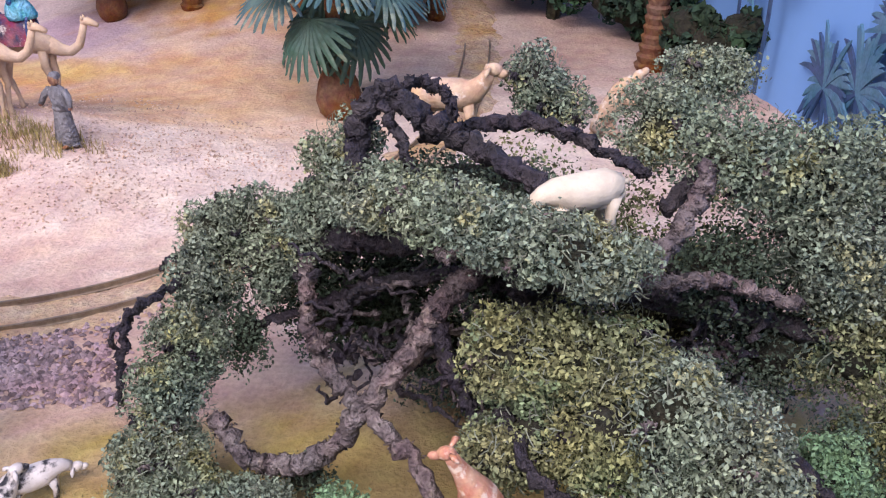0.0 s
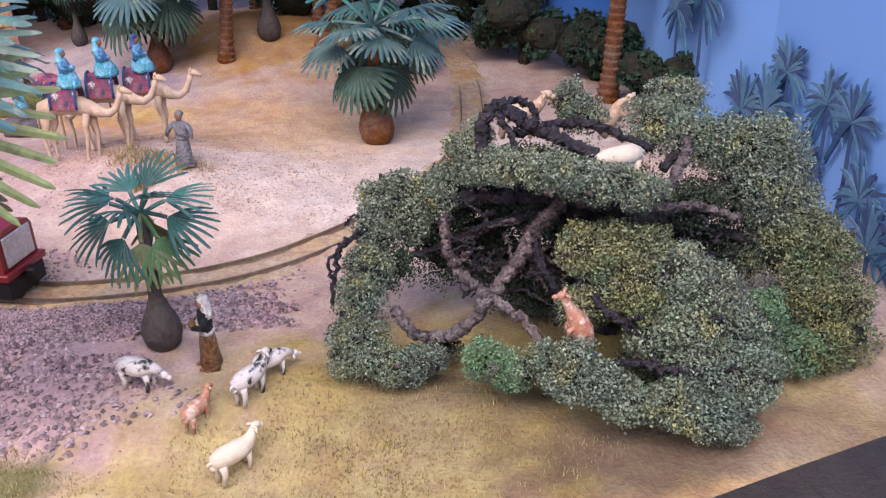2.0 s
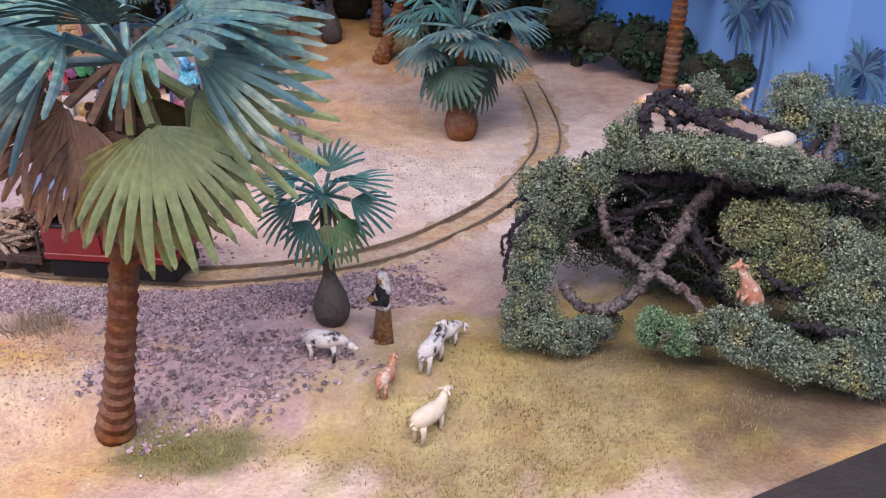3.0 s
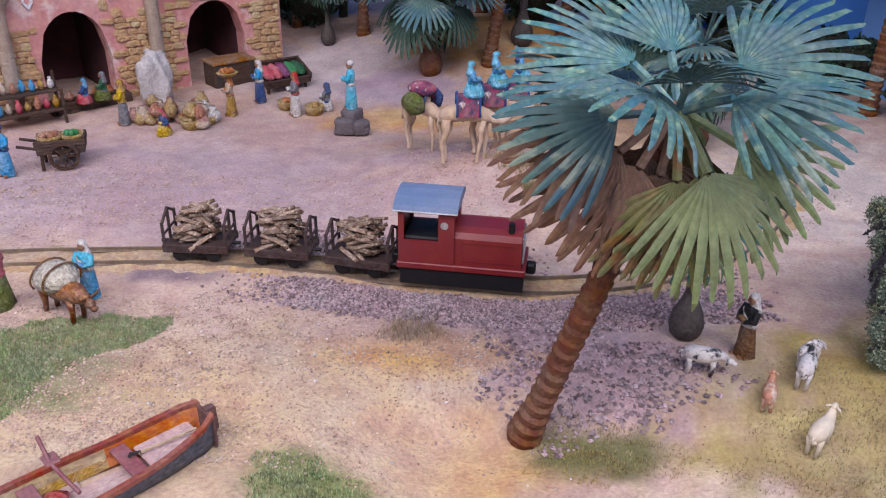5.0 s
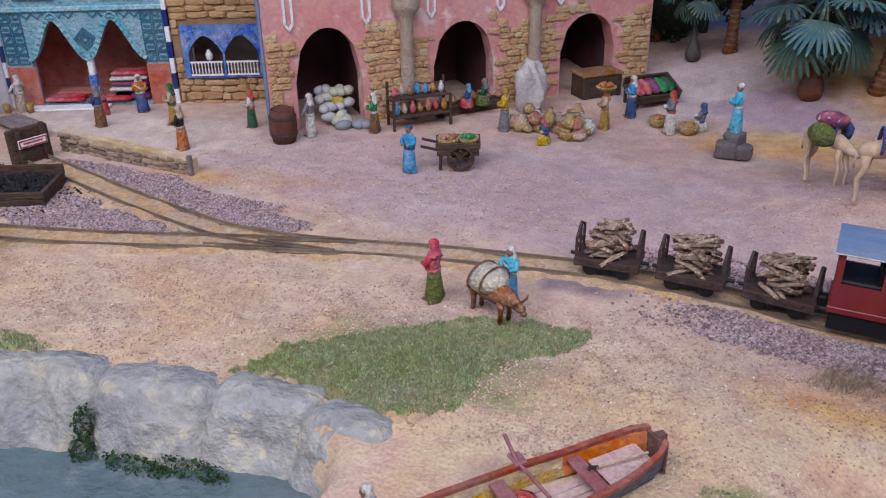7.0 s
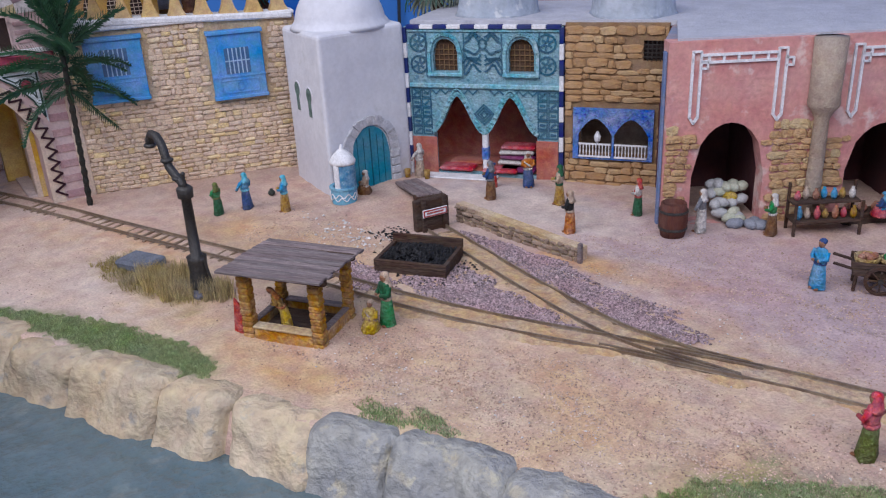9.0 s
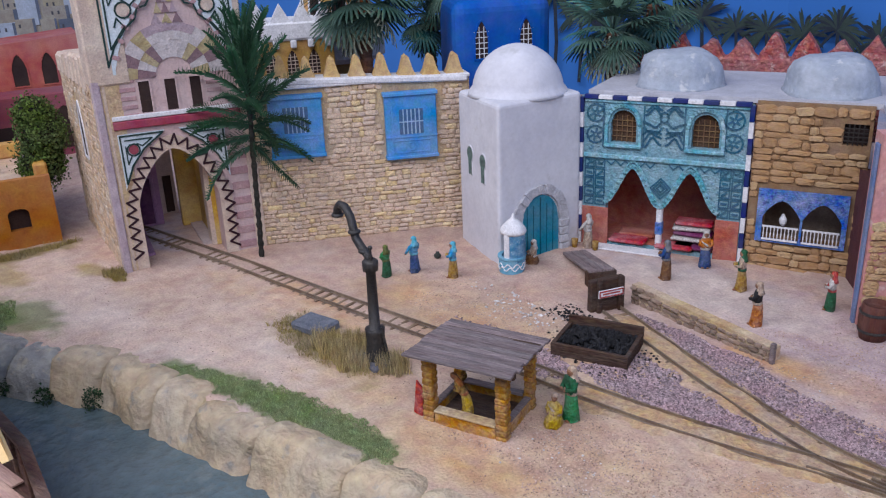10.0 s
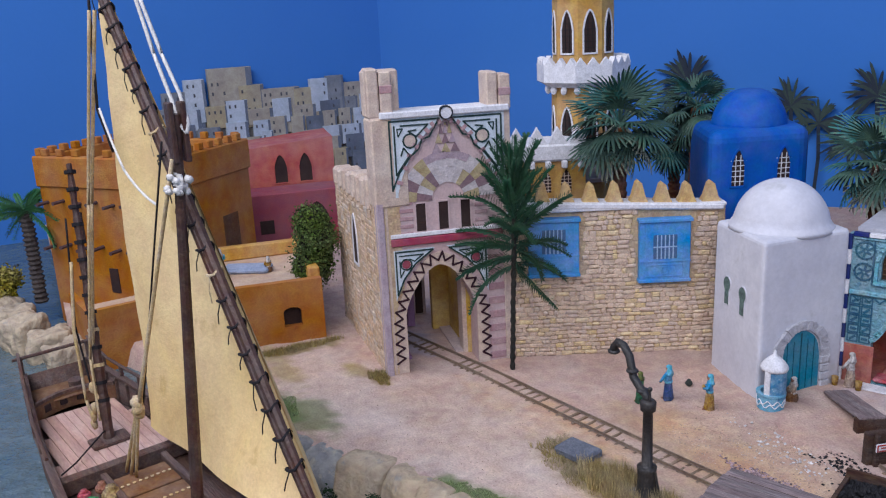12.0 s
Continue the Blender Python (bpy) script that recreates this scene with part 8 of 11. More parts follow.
C_RED, C_ROSE, C_ORANGE = paint("red_cloth", (0.50, 0.06, 0.05)), paint("rose_cloth", (0.62, 0.12, 0.15)), paint("orange_cloth", (0.55, 0.20, 0.06))
C_GREEN, C_OLIVE, C_DGREEN = paint("green_cloth", (0.05, 0.28, 0.10)), paint("olive_cloth", (0.14, 0.17, 0.04)), paint("dark_green_cloth", (0.03, 0.13, 0.06))
C_YELLOW, C_OCHRE, C_BLACK, C_BROWN = paint("yellow_cloth", (0.62, 0.42, 0.06)), paint("ochre_cloth", (0.45, 0.27, 0.07)), paint("black_cloth", (0.02, 0.02, 0.022)), paint("brown_cloth", (0.22, 0.11, 0.05))
C_PURPLE = paint("plum_cloth", (0.24, 0.06, 0.16))
TERRA, STRAW, COAL = paint("terracotta", (0.42, 0.19, 0.12)), paint("straw_basket", (0.46, 0.32, 0.14)), mat("coal", (0.012, 0.012, 0.014), (0.03, 0.03, 0.034), 0.3, 0.45, 0.8, 12, 0.4, by_island=0.5)
IRON = mat("black_cast_iron", (0.022, 0.022, 0.024), (0.04, 0.035, 0.03), 0.5, 0.5, 0.3, 12, 0.3, spec=0.5)


def figurine(x, y, rz, robe, top, head, label, h=2.0, z=None, stoop=0.0, arms="front", sit=False, group="painted figurines"):
    """A small painted figure, as one plain shape. It looks along its -y."""
    g = Geo()
    g.smooth = True
    s = h / 2.0
    if sit:
        g.slot = 0
        g.lathe([(0.34, 0.0), (0.37, 0.12), (0.31, 0.35), (0.23, 0.55), (0.2, 0.7)], 0, -0.1, 10, 0.95, 1.2)
        base = 0.45
    else:
        g.slot = 0
        g.lathe([(0.30, 0.0), (0.33, 0.06), (0.29, 0.4), (0.25, 0.8), (0.21, 1.08)], 0, 0, 10, 1.0, 0.8)
        for k in (-1, 1):
            g.slot = 3
            g.ball((0.12 * k, -0.2, 0.05), (0.08, 0.14, 0.05), 6, 4)
        base = 1.0
    g.slot = 1
    lean = stoop
    g.lathe([(0.22, base), (0.24, base + 0.15), (0.27, base + 0.42), (0.22, base + 0.56), (0.09, base + 0.63)], 0, 0, 10, 1.0, 0.68)
    n0 = len(g.v)
    for k in (-1, 1):
        g.slot = 1
        if arms == "front":
            pts = [(0.24 * k, 0, base + 0.5), (0.30 * k, -0.08, base + 0.25), (0.12 * k, -0.30, base + 0.2)]
        elif arms == "wide":
            pts = [(0.24 * k, 0, base + 0.5), (0.40 * k, -0.05, base + 0.36), (0.50 * k, -0.16, base + 0.12)]
        else:
            pts = [(0.25 * k, 0, base + 0.5), (0.30 * k, -0.02, base + 0.25), (0.28 * k, -0.08, base - 0.05)]
        g.tube(pts, [0.10, 0.09, 0.07], 6)
        g.slot = 3
        g.ball(pts[-1], 0.065, 6, 4)
    g.slot = 3
    g.ball((0, -0.03, base + 0.78), (0.125, 0.14, 0.16), 9, 6)
    g.slot = 2
    g.ball((0, 0.02, base + 0.86), (0.15, 0.16, 0.12), 9, 6)
    if robe is not top:
        g.lathe([(0.14, base + 0.90), (0.165, base + 0.74), (0.20, base + 0.58), (0.27, base + 0.44)], 0, 0.055, 9, 1.0, 0.72)
    ph, deep = rng.uniform(0, 6.28), rng.uniform(0.07, 0.14)
    g.v = [(a * (1 + deep * math.sin(5 * math.atan2(b, a) + ph + 2 * c)), b * (1 + deep * math.sin(5 * math.atan2(b, a) + ph + 2 * c)), c) if c < base + 0.05 else (a, b, c) for a, b, c in g.v]
    g.slot = 2
    g.lathe([(0.235, base - 0.03), (0.26, base + 0.03), (0.235, base + 0.09)], 0, 0, 10, 1.0, 0.78)
    # the hem of a shawl across the chest, and a bundle held by some
    g.slot = 2 if rng.random() < 0.5 else 1
    g.tube([(-0.25, -0.05, base + 0.46), (0.0, -0.19, base + 0.28), (0.22, -0.12, base + 0.06)], [0.05, 0.06, 0.05], 5)
    if arms == "front" and rng.random() < 0.5:
        g.slot = 0
        g.ball((0.02, -0.30, base + 0.26), (0.15, 0.11, 0.10), 7, 5)
    if stoop:
        g.v = [(a, b - stoop * max(0, c - 0.7), c) for a, b, c in g.v]
    g.v = [(a * s, b * s, c * s) for a, b, c in g.v]
    ob = g.build("figurine", [robe, top, head, SKIN])
    ob.matrix_basis = cm_pose(x, y, ground_at(x, y) + 0.0 if z is None else z, rz)
    return tagged(ob, label, "figurine", group)


def jar(g, x, y, z, r, h, seg=10):
    g.lathe([(r * 0.45, z), (r * 0.85, z + h * 0.2), (r, z + h * 0.45), (r * 0.75, z + h * 0.72), (r * 0.4, z + h * 0.85), (r * 0.5, z + h)], x, y, seg)


def pot(x, y, r, h, m, label, z=None, cat="pot"):
    g = Geo()
    g.smooth = True
    jar(g, 0, 0, 0, r, h)
    ob = g.build("clay_pot" if cat == "pot" else "basket", m)
    ob.matrix_basis = cm_pose(x, y, ground_at(x, y) if z is None else z, rng.uniform(0, 360), rng.uniform(-5, 5))
    return tagged(ob, label, cat, "market pots")


def basket(x, y, r, h, m, fill, label, z=None):
    b = thing("basket", x, y, ground_at(x, y) if z is None else z, 0, label, "basket", "market baskets")
    g = Geo()
    g.smooth = True
    g.lathe([(r * 0.8, 0), (r * 0.95, h * 0.5), (r, h), (r * 0.9, h), (r * 0.85, h * 0.7)], 0, 0, 12)
    g.build("wicker", m, b)
    for k in range(9):
        a, q = rng.uniform(0, 6.28), rng.uniform(0, 0.6) * r
        g = Geo()
        g.smooth = True
        g.ball((q * math.cos(a), q * math.sin(a), h * 0.95), r * 0.3, 7, 5)
        g.build("fruit", fill, b)
    return b


# ---- people of the model: along the wall, shop and quay ----
F = -75  # facing the open side
figurine(-57.2, 10.7, F - 10, C_DGREEN, C_GREEN, C_OLIVE, "green robed figurine standing near the rubble wall", 1.7)
figurine(-56.6, 12.0, F, C_NAVY, C_BLUE, C_SKY, "blue robed figurine with spread arms near the wall", 1.9, arms="wide")
figurine(-54.8, 13.0, F + 30, C_OCHRE, C_BLUE, C_SKY, "figurine in ochre skirt and blue shawl near the shrine", 1.9)
g = Geo()
g.smooth = True
jar(g, 0, 0, 0, 0.2, 0.35)
tagged(g.build("clay_pot", paint("dark_pot", (0.05, 0.06, 0.05)), pose_m=cm_pose(-57.3, 14.0, ground_at(-57.3, 14))), "small dark pot on the sand by the wall", "pot")
figurine(-53.3, 17.0, F + 40, C_BROWN, C_CREAM, C_WHITE, "seated brown and white figurine beside the fountain", 1.8, sit=True)
figurine(-52.9, 20.6, F - 10, C_CREAM, C_WHITE, C_WHITE, "white gowned figurine carrying two yellow pails", 1.9, arms="wide")
for dx in (-0.55, 0.5):
    g = Geo()
    g.smooth = True
    g.lathe([(0.14, 0), (0.18, 0.45), (0.16, 0.45)], 0, 0, 9)
    tagged(g.build("pail", C_OCHRE, pose_m=cm_pose(-52.9 + dx, 20.4 + dx * 0.4, ground_at(-52.9, 20.4))), "yellow pail beside the white figurine", "pail", "pails")
figurine(-47.5, 20.0, F, C_BROWN, C_NAVY, C_GREY, "dark brown robed figurine before the tiled shop", 2.0)
figurine(-48.6, 21.6, F + 60, C_RED, C_RED, C_NAVY, "small red figurine before the tiled shop", 1.3)
figurine(-47.1, 22.5, F + 120, C_NAVY, C_ORANGE, C_WHITE, "figurine in orange shawl and blue skirt", 1.9)
figurine(-44.4, 21.4, F + 20, C_OCHRE, C_CREAM, C_DGREEN, "figurine in ochre robe with green headscarf", 2.0)
figurine(-42.0, 18.8, F, C_ORANGE, C_BLACK, C_CREAM, "figurine in black and orange robe with a basket on the head", 2.0)
figurine(-40.6, 22.2, F + 10, C_DGREEN, C_WHITE, C_RED, "red and white figurine with green bundle", 1.8)
figurine(-42.4, 7.2, F + 90, C_YELLOW, C_YELLOW, C_CREAM, "crouching yellow robed figurine beside the track", 1.7, sit=True)
figurine(-42.25, 7.85, F + 60, C_GREEN, C_DGREEN, C_CREAM, "green robed figurine standing beside the track", 2.1)
figurine(-44.6, 5.2, F + 30, C_YELLOW, C_OCHRE, C_ORANGE, "yellow figurine at work inside the open stall", 1.6, stoop=0.5, z=0.25)
# bazaar
figurine(-37.4, 22.0, F - 5, C_WHITE, C_GREY, C_WHITE, "white and grey robed figurine beside the barrel", 2.0, arms="wide")
figurine(-34.9, 23.4, F, C_BROWN, C_GREEN, C_WHITE, "figurine in green shirt before the pink house", 1.9)
figurine(-31.5, 19.5, F + 60, C_BLUE, C_BLUE, C_NAVY, "sky blue robed figurine pushing the handcart", 2.0)
figurine(-29.4, 25.5, F + 10, C_GREY, C_YELLOW, C_OCHRE, "figurine in yellow shirt and grey trousers", 2.0)
figurine(-27.2, 24.4, F + 40, C_YELLOW, C_NAVY, C_ROSE, "kneeling figurine in blue and yellow with a bowl", 1.6, sit=True, stoop=0.3)
figurine(-25.2, 27.2, F + 10, C_OCHRE, C_CREAM, C_ORANGE, "figurine carrying a tray of bread on the head", 1.9)
figurine(-24.3, 29.0, F + 10, C_NAVY, C_BLUE, C_WHITE, "blue robed figurine with a white veil", 2.0)
figurine(-22.3, 27.4, F + 10, C_WHITE, C_GREY, C_RED, "figurine in grey robe with red cap", 2.0)
figurine(-21.0, 28.0, F - 30, C_WHITE, C_GREY, C_NAVY, "seated white and grey figurine with a red pot", 1.8, sit=True)
figurine(-19.5, 25.6, F - 10, C_SKY, C_SKY, C_WHITE, "turquoise robed figurine on a stone block", 2.1, z=1.0)
figurine(-31.6, 26.8, F, C_ROSE, C_NAVY, C_BLUE, "blue figurine seated on a bench in the arch", 1.6, z=0.5, sit=True)
figurine(-31.0, 27.4, F, C_OLIVE, C_DGREEN, C_GREY, "dark figurine seated in the dark arch", 1.8, z=0.5, sit=True)
# by the track and pasture
figurine(-26.8, 10.3, F - 25, C_OLIVE, C_ROSE, C_ROSE, "woman figurine in rose shawl and olive skirt", 2.05)
figurine(-24.75, 11.15, F + 60, C_BLUE, C_SKY, C_WHITE, "figurine in blue shirt and white turban beside the ox", 1.8)
figurine(-7.05, 9.55, F + 5, C_BROWN, C_BLACK, C_WHITE, "dark robed shepherd figurine leaning on a stick", 1.85)
figurine(-10.9, 19.6, F + 60, C_GREY, C_GREY, C_GREY, "grey robed figurine leading the camels", 1.9, arms="wide")
figurine(-24.7, 1.4, F + 10, C_CREAM, C_ORANGE, C_WHITE, "white turbaned figurine sitting by the boat", 1.7, sit=True)
# terrace figures
figurine(-80.5, -4.6, F - 20, C_BLUE, C_SKY, C_WHITE, "blue and white figurine on the roof terrace", 2.0, z=3.3)
figurine(-79.5, -5.2, F, C_ORANGE, C_ORANGE, C_YELLOW, "small orange figurine on the roof terrace", 1.4, z=3.3, sit=True)
figurine(-80.0, -1.6, F, C_BROWN, C_OCHRE, C_WHITE, "seated brown figurine on the roof terrace", 1.5, z=3.3, sit=True)
figurine(-79.0, 0.0, F, C_GREY, C_WHITE, C_WHITE, "seated white figurine on the roof terrace", 1.5, z=3.3, sit=True)
g = Geo()
g.box(-1.6, 1.6, -0.8, 0.8, 0, 0.35, 0.12)
tagged(g.build("daybed", mat("pale_blue_cloth", (0.36, 0.42, 0.55), None, 0.6, 0.9, 0.4), pose_m=cm_pose(-81.0, -2.8, 3.3, 60)), "low pale blue daybed on the roof terrace", "daybed")

# ---- animals of the model ----
PATCHY = mat("white_black_hide", (0.66, 0.62, 0.58), (0.58, 0.54, 0.52), 0.5, 0.5, 0.15, 8, 0.1, c=(0.03, 0.03, 0.035), c_at=0.52)
HIDE_WHITE = mat("cream_hide", (0.66, 0.58, 0.45), (0.60, 0.52, 0.40), 0.5, 0.55, 0.15, 8, 0.08)
HIDE_BROWN = mat("brown_white_hide", (0.42, 0.17, 0.10), (0.50, 0.28, 0.19), 0.3, 0.5, 0.2, 8, 0.15, c=(0.62, 0.48, 0.38), c_at=0.52)
HIDE_TAN = mat("tan_hide", (0.56, 0.40, 0.26), (0.46, 0.30, 0.20), 0.35, 0.55, 0.2, 8, 0.15, c=(0.64, 0.52, 0.42), c_at=0.55)
HIDE_OX = mat("russet_hide", (0.30, 0.12, 0.045), (0.15, 0.055, 0.025), 0.3, 0.45, 0.4, 8, 0.3, c=(0.40, 0.20, 0.09), c_at=0.58)
HIDE_CAMEL = mat("camel_hide", (0.58, 0.43, 0.31), (0.50, 0.36, 0.25), 0.5, 0.6, 0.2, 8, 0.12)


def beast(name, pts, rad, legs, head, extra, mats, label, category, x, y, z, rz, scale=1.0, tilt=0.0, group=""):
    """A four-legged figurine as one plain shape; it looks along +x."""
    g = Geo()
    g.smooth = True
    g.tube(pts, rad, 10)
    g.ball(pts[0], rad[0] * 1.05, 8, 6)
    for lx, ly, top, r in legs:
        g.tube([(lx, ly, top), (lx + 0.03, ly, top * 0.5), (lx - 0.02, ly, 0.0)], [r, r * 0.62, r * 0.55], 6)
    for c, r in head:
        g.ball(c, r, 8, 6)
    for slot, p, r in extra:
        g.slot = slot
        g.tube(p, r, 5)
    g.slot = 0
    g.v = [(a * scale, b * scale, c * scale) for a, b, c in g.v]
    ob = g.build(name, mats)
    ob.matrix_basis = cm_pose(x, y, z, rz, 0, tilt)
    return tagged(ob, label, category, group)


def goat(x, y, z, rz, m, label, scale=1.0, tilt=0.0, graze=False, fat=1.0):
    """A stocky little goat that looks along +x; graze: with its head low."""
    body = [(-0.56, 0, 0.56), (-0.50, 0, 0.64), (-0.36, 0, 0.68), (-0.1, 0, 0.66), (0.18, 0, 0.67), (0.36, 0, 0.72)]
    rad = [0.12, 0.21, 0.25, 0.265, 0.25, 0.19]
    if graze:
        body += [(0.52, 0, 0.70), (0.66, 0, 0.62)]
        c = Vector((0.74, 0, 0.55))
    else:
        body += [(0.50, 0, 0.86), (0.58, 0, 1.0)]
        c = Vector((0.64, 0, 1.05))
    rad = [v * fat for v in rad + [0.135, 0.10]]
    legs = [(-0.42, -0.13, 0.58, 0.12), (-0.44, 0.13, 0.58, 0.12), (0.26, -0.12, 0.55, 0.10), (0.30, 0.12, 0.55, 0.10)]
    head = [(tuple(c), (0.15, 0.10, 0.11)), (tuple(c + Vector((0.13, 0, -0.06))), (0.10, 0.07, 0.075)), ((0.2, 0, 0.55), (0.2, 0.15, 0.17)), ((-0.35, 0, 0.52), (0.2, 0.17, 0.18))]
    extra = []
    for k in (-1, 1):
        extra.append((0, [tuple(c + Vector((-0.05, 0.07 * k, 0.04))), tuple(c + Vector((-0.10, 0.17 * k, 0.0))), tuple(c + Vector((-0.12, 0.22 * k, -0.06)))], [0.03, 0.045, 0.012]))
    extra.append((0, [(-0.58, 0, 0.68), (-0.70, 0, 0.70), (-0.74, 0, 0.62)], [0.05, 0.04, 0.015]))
    return beast("goat_figurine", body, rad, legs, head, extra, [m], label, "goat figurine", x, y, z, rz, scale, tilt, "goat figurines")


goat(-8.3, 8.65, ground_at(-8.3, 8.65), -12, PATCHY, "white goat figurine with black head grazing", 0.82, graze=True)
goat(-6.85, 7.9, ground_at(-6.85, 7.9), 70, HIDE_BROWN, "small brown and white kid figurine", 0.66)
goat(-5.85, 8.5, ground_at(-5.85, 8.5), 62, PATCHY, "white goat figurine with black patches", 0.8)
goat(-5.55, 9.15, ground_at(-5.55, 9.15), 40, PATCHY, "white goat figurine with a black face near the tree", 0.72, graze=True)
goat(-5.85, 7.0, ground_at(-5.85, 7.0), 50, HIDE_WHITE, "plain cream goat figurine on the grass", 0.85)
goat(1.62, 10.05, 4.2, 209, HIDE_WHITE, "cream goat figurine standing in the tree", 0.86, graze=True)
up_body = [(0.0, 0, -0.06), (0.02, 0, 0.08), (0.08, 0, 0.30), (0.17, 0, 0.52), (0.27, 0, 0.70), (0.35, 0, 0.85), (0.42, 0, 0.98), (0.46, 0, 1.06)]
up_head = [((0.50, 0, 1.10), (0.11, 0.08, 0.08)), ((0.62, 0, 1.07), (0.08, 0.05, 0.05))]
up_extra = [(0, [(0.46, 0.06 * k, 1.13), (0.41, 0.15 * k, 1.16), (0.37, 0.19 * k, 1.14)], [0.025, 0.04, 0.012]) for k in (-1, 1)] + [(0, [(0.20, 0.12 * k, 0.50), (0.36, 0.12 * k, 0.38), (0.36, 0.11 * k, 0.20)], [0.075, 0.05, 0.04]) for k in (-1, 1)]
beast("goat_figurine", up_body, [0.15, 0.21, 0.235, 0.21, 0.15, 0.105, 0.085, 0.075], [(0.0, -0.12, 0.05, 0.09), (0.0, 0.12, 0.05, 0.09)], up_head, up_extra, [HIDE_BROWN], "brown and white goat figurine rearing up in the tree", "goat figurine", 0.94, 7.82, 1.84, 187, 0.98, 0.0, "goat figurines")
goat(-0.25, 13.1, 4.15, 4, HIDE_TAN, "tan goat figurine on top of the tree", 0.95)
goat(2.6, 15.0, 3.75, 10, HIDE_TAN, "tan goat figurine rearing behind the tree top", 0.85, -60, graze=True, fat=0.8)
# the laden ox
ox_body = [(-0.95, 0, 1.0), (-0.85, 0, 1.08), (-0.3, 0, 1.02), (0.3, 0, 1.02), (0.7, 0, 1.05), (1.0, 0, 1.0), (1.15, 0, 0.95)]
beast("ox_figurine", ox_body, [0.18, 0.33, 0.38, 0.37, 0.33, 0.22, 0.16], [(-0.75, -0.2, 0.9, 0.15), (-0.75, 0.2, 0.9, 0.15), (0.55, -0.2, 0.9, 0.14), (0.55, 0.2, 0.9, 0.14)], [((1.25, 0, 0.90), (0.24, 0.16, 0.18)), ((1.42, 0, 0.76), (0.13, 0.11, 0.11))], [(1, [(1.2, -0.12, 1.05), (1.24, -0.32, 1.12), (1.2, -0.42, 1.22)], [0.05, 0.04, 0.015]), (1, [(1.2, 0.12, 1.05), (1.24, 0.32, 1.12), (1.2, 0.42, 1.22)], [0.05, 0.04, 0.015]), (0, [(-1.0, 0, 1.05), (-1.15, 0, 0.6)], [0.05, 0.04])], [HIDE_OX, C_BROWN], "russet ox figurine carrying a pale bundle", "ox figurine", -24.9, 10.0, 0, -28, 0.85)
bun = thing("pack_bundle", -25.0, 10.1, 0.82, -28, "pale rolled bundle tied on the ox", "bundle")
g = Geo()
g.smooth = True
g.ball((-0.1, 0, 0.32), (0.62, 0.58, 0.42), 14, 9, 0.02)
g.build("sack", paint("sackcloth", (0.60, 0.55, 0.44)), bun)
for x in (-0.35, 0.15):
    g = Geo()
    g.tube([(x, 0.60 * math.cos(t) * 0.97, 0.32 + 0.45 * math.sin(t) * 0.97) for t in np.linspace(-0.4, 3.6, 14)], 0.03, 5)
    g.build("rope", C_BROWN, bun)


SADDLE = mat("patterned_saddle_cloth", (0.44, 0.09, 0.13), (0.05, 0.045, 0.09), 0.4, 0.8, 0.4, 10, 0.3, c=(0.56, 0.48, 0.44), c_at=0.60)


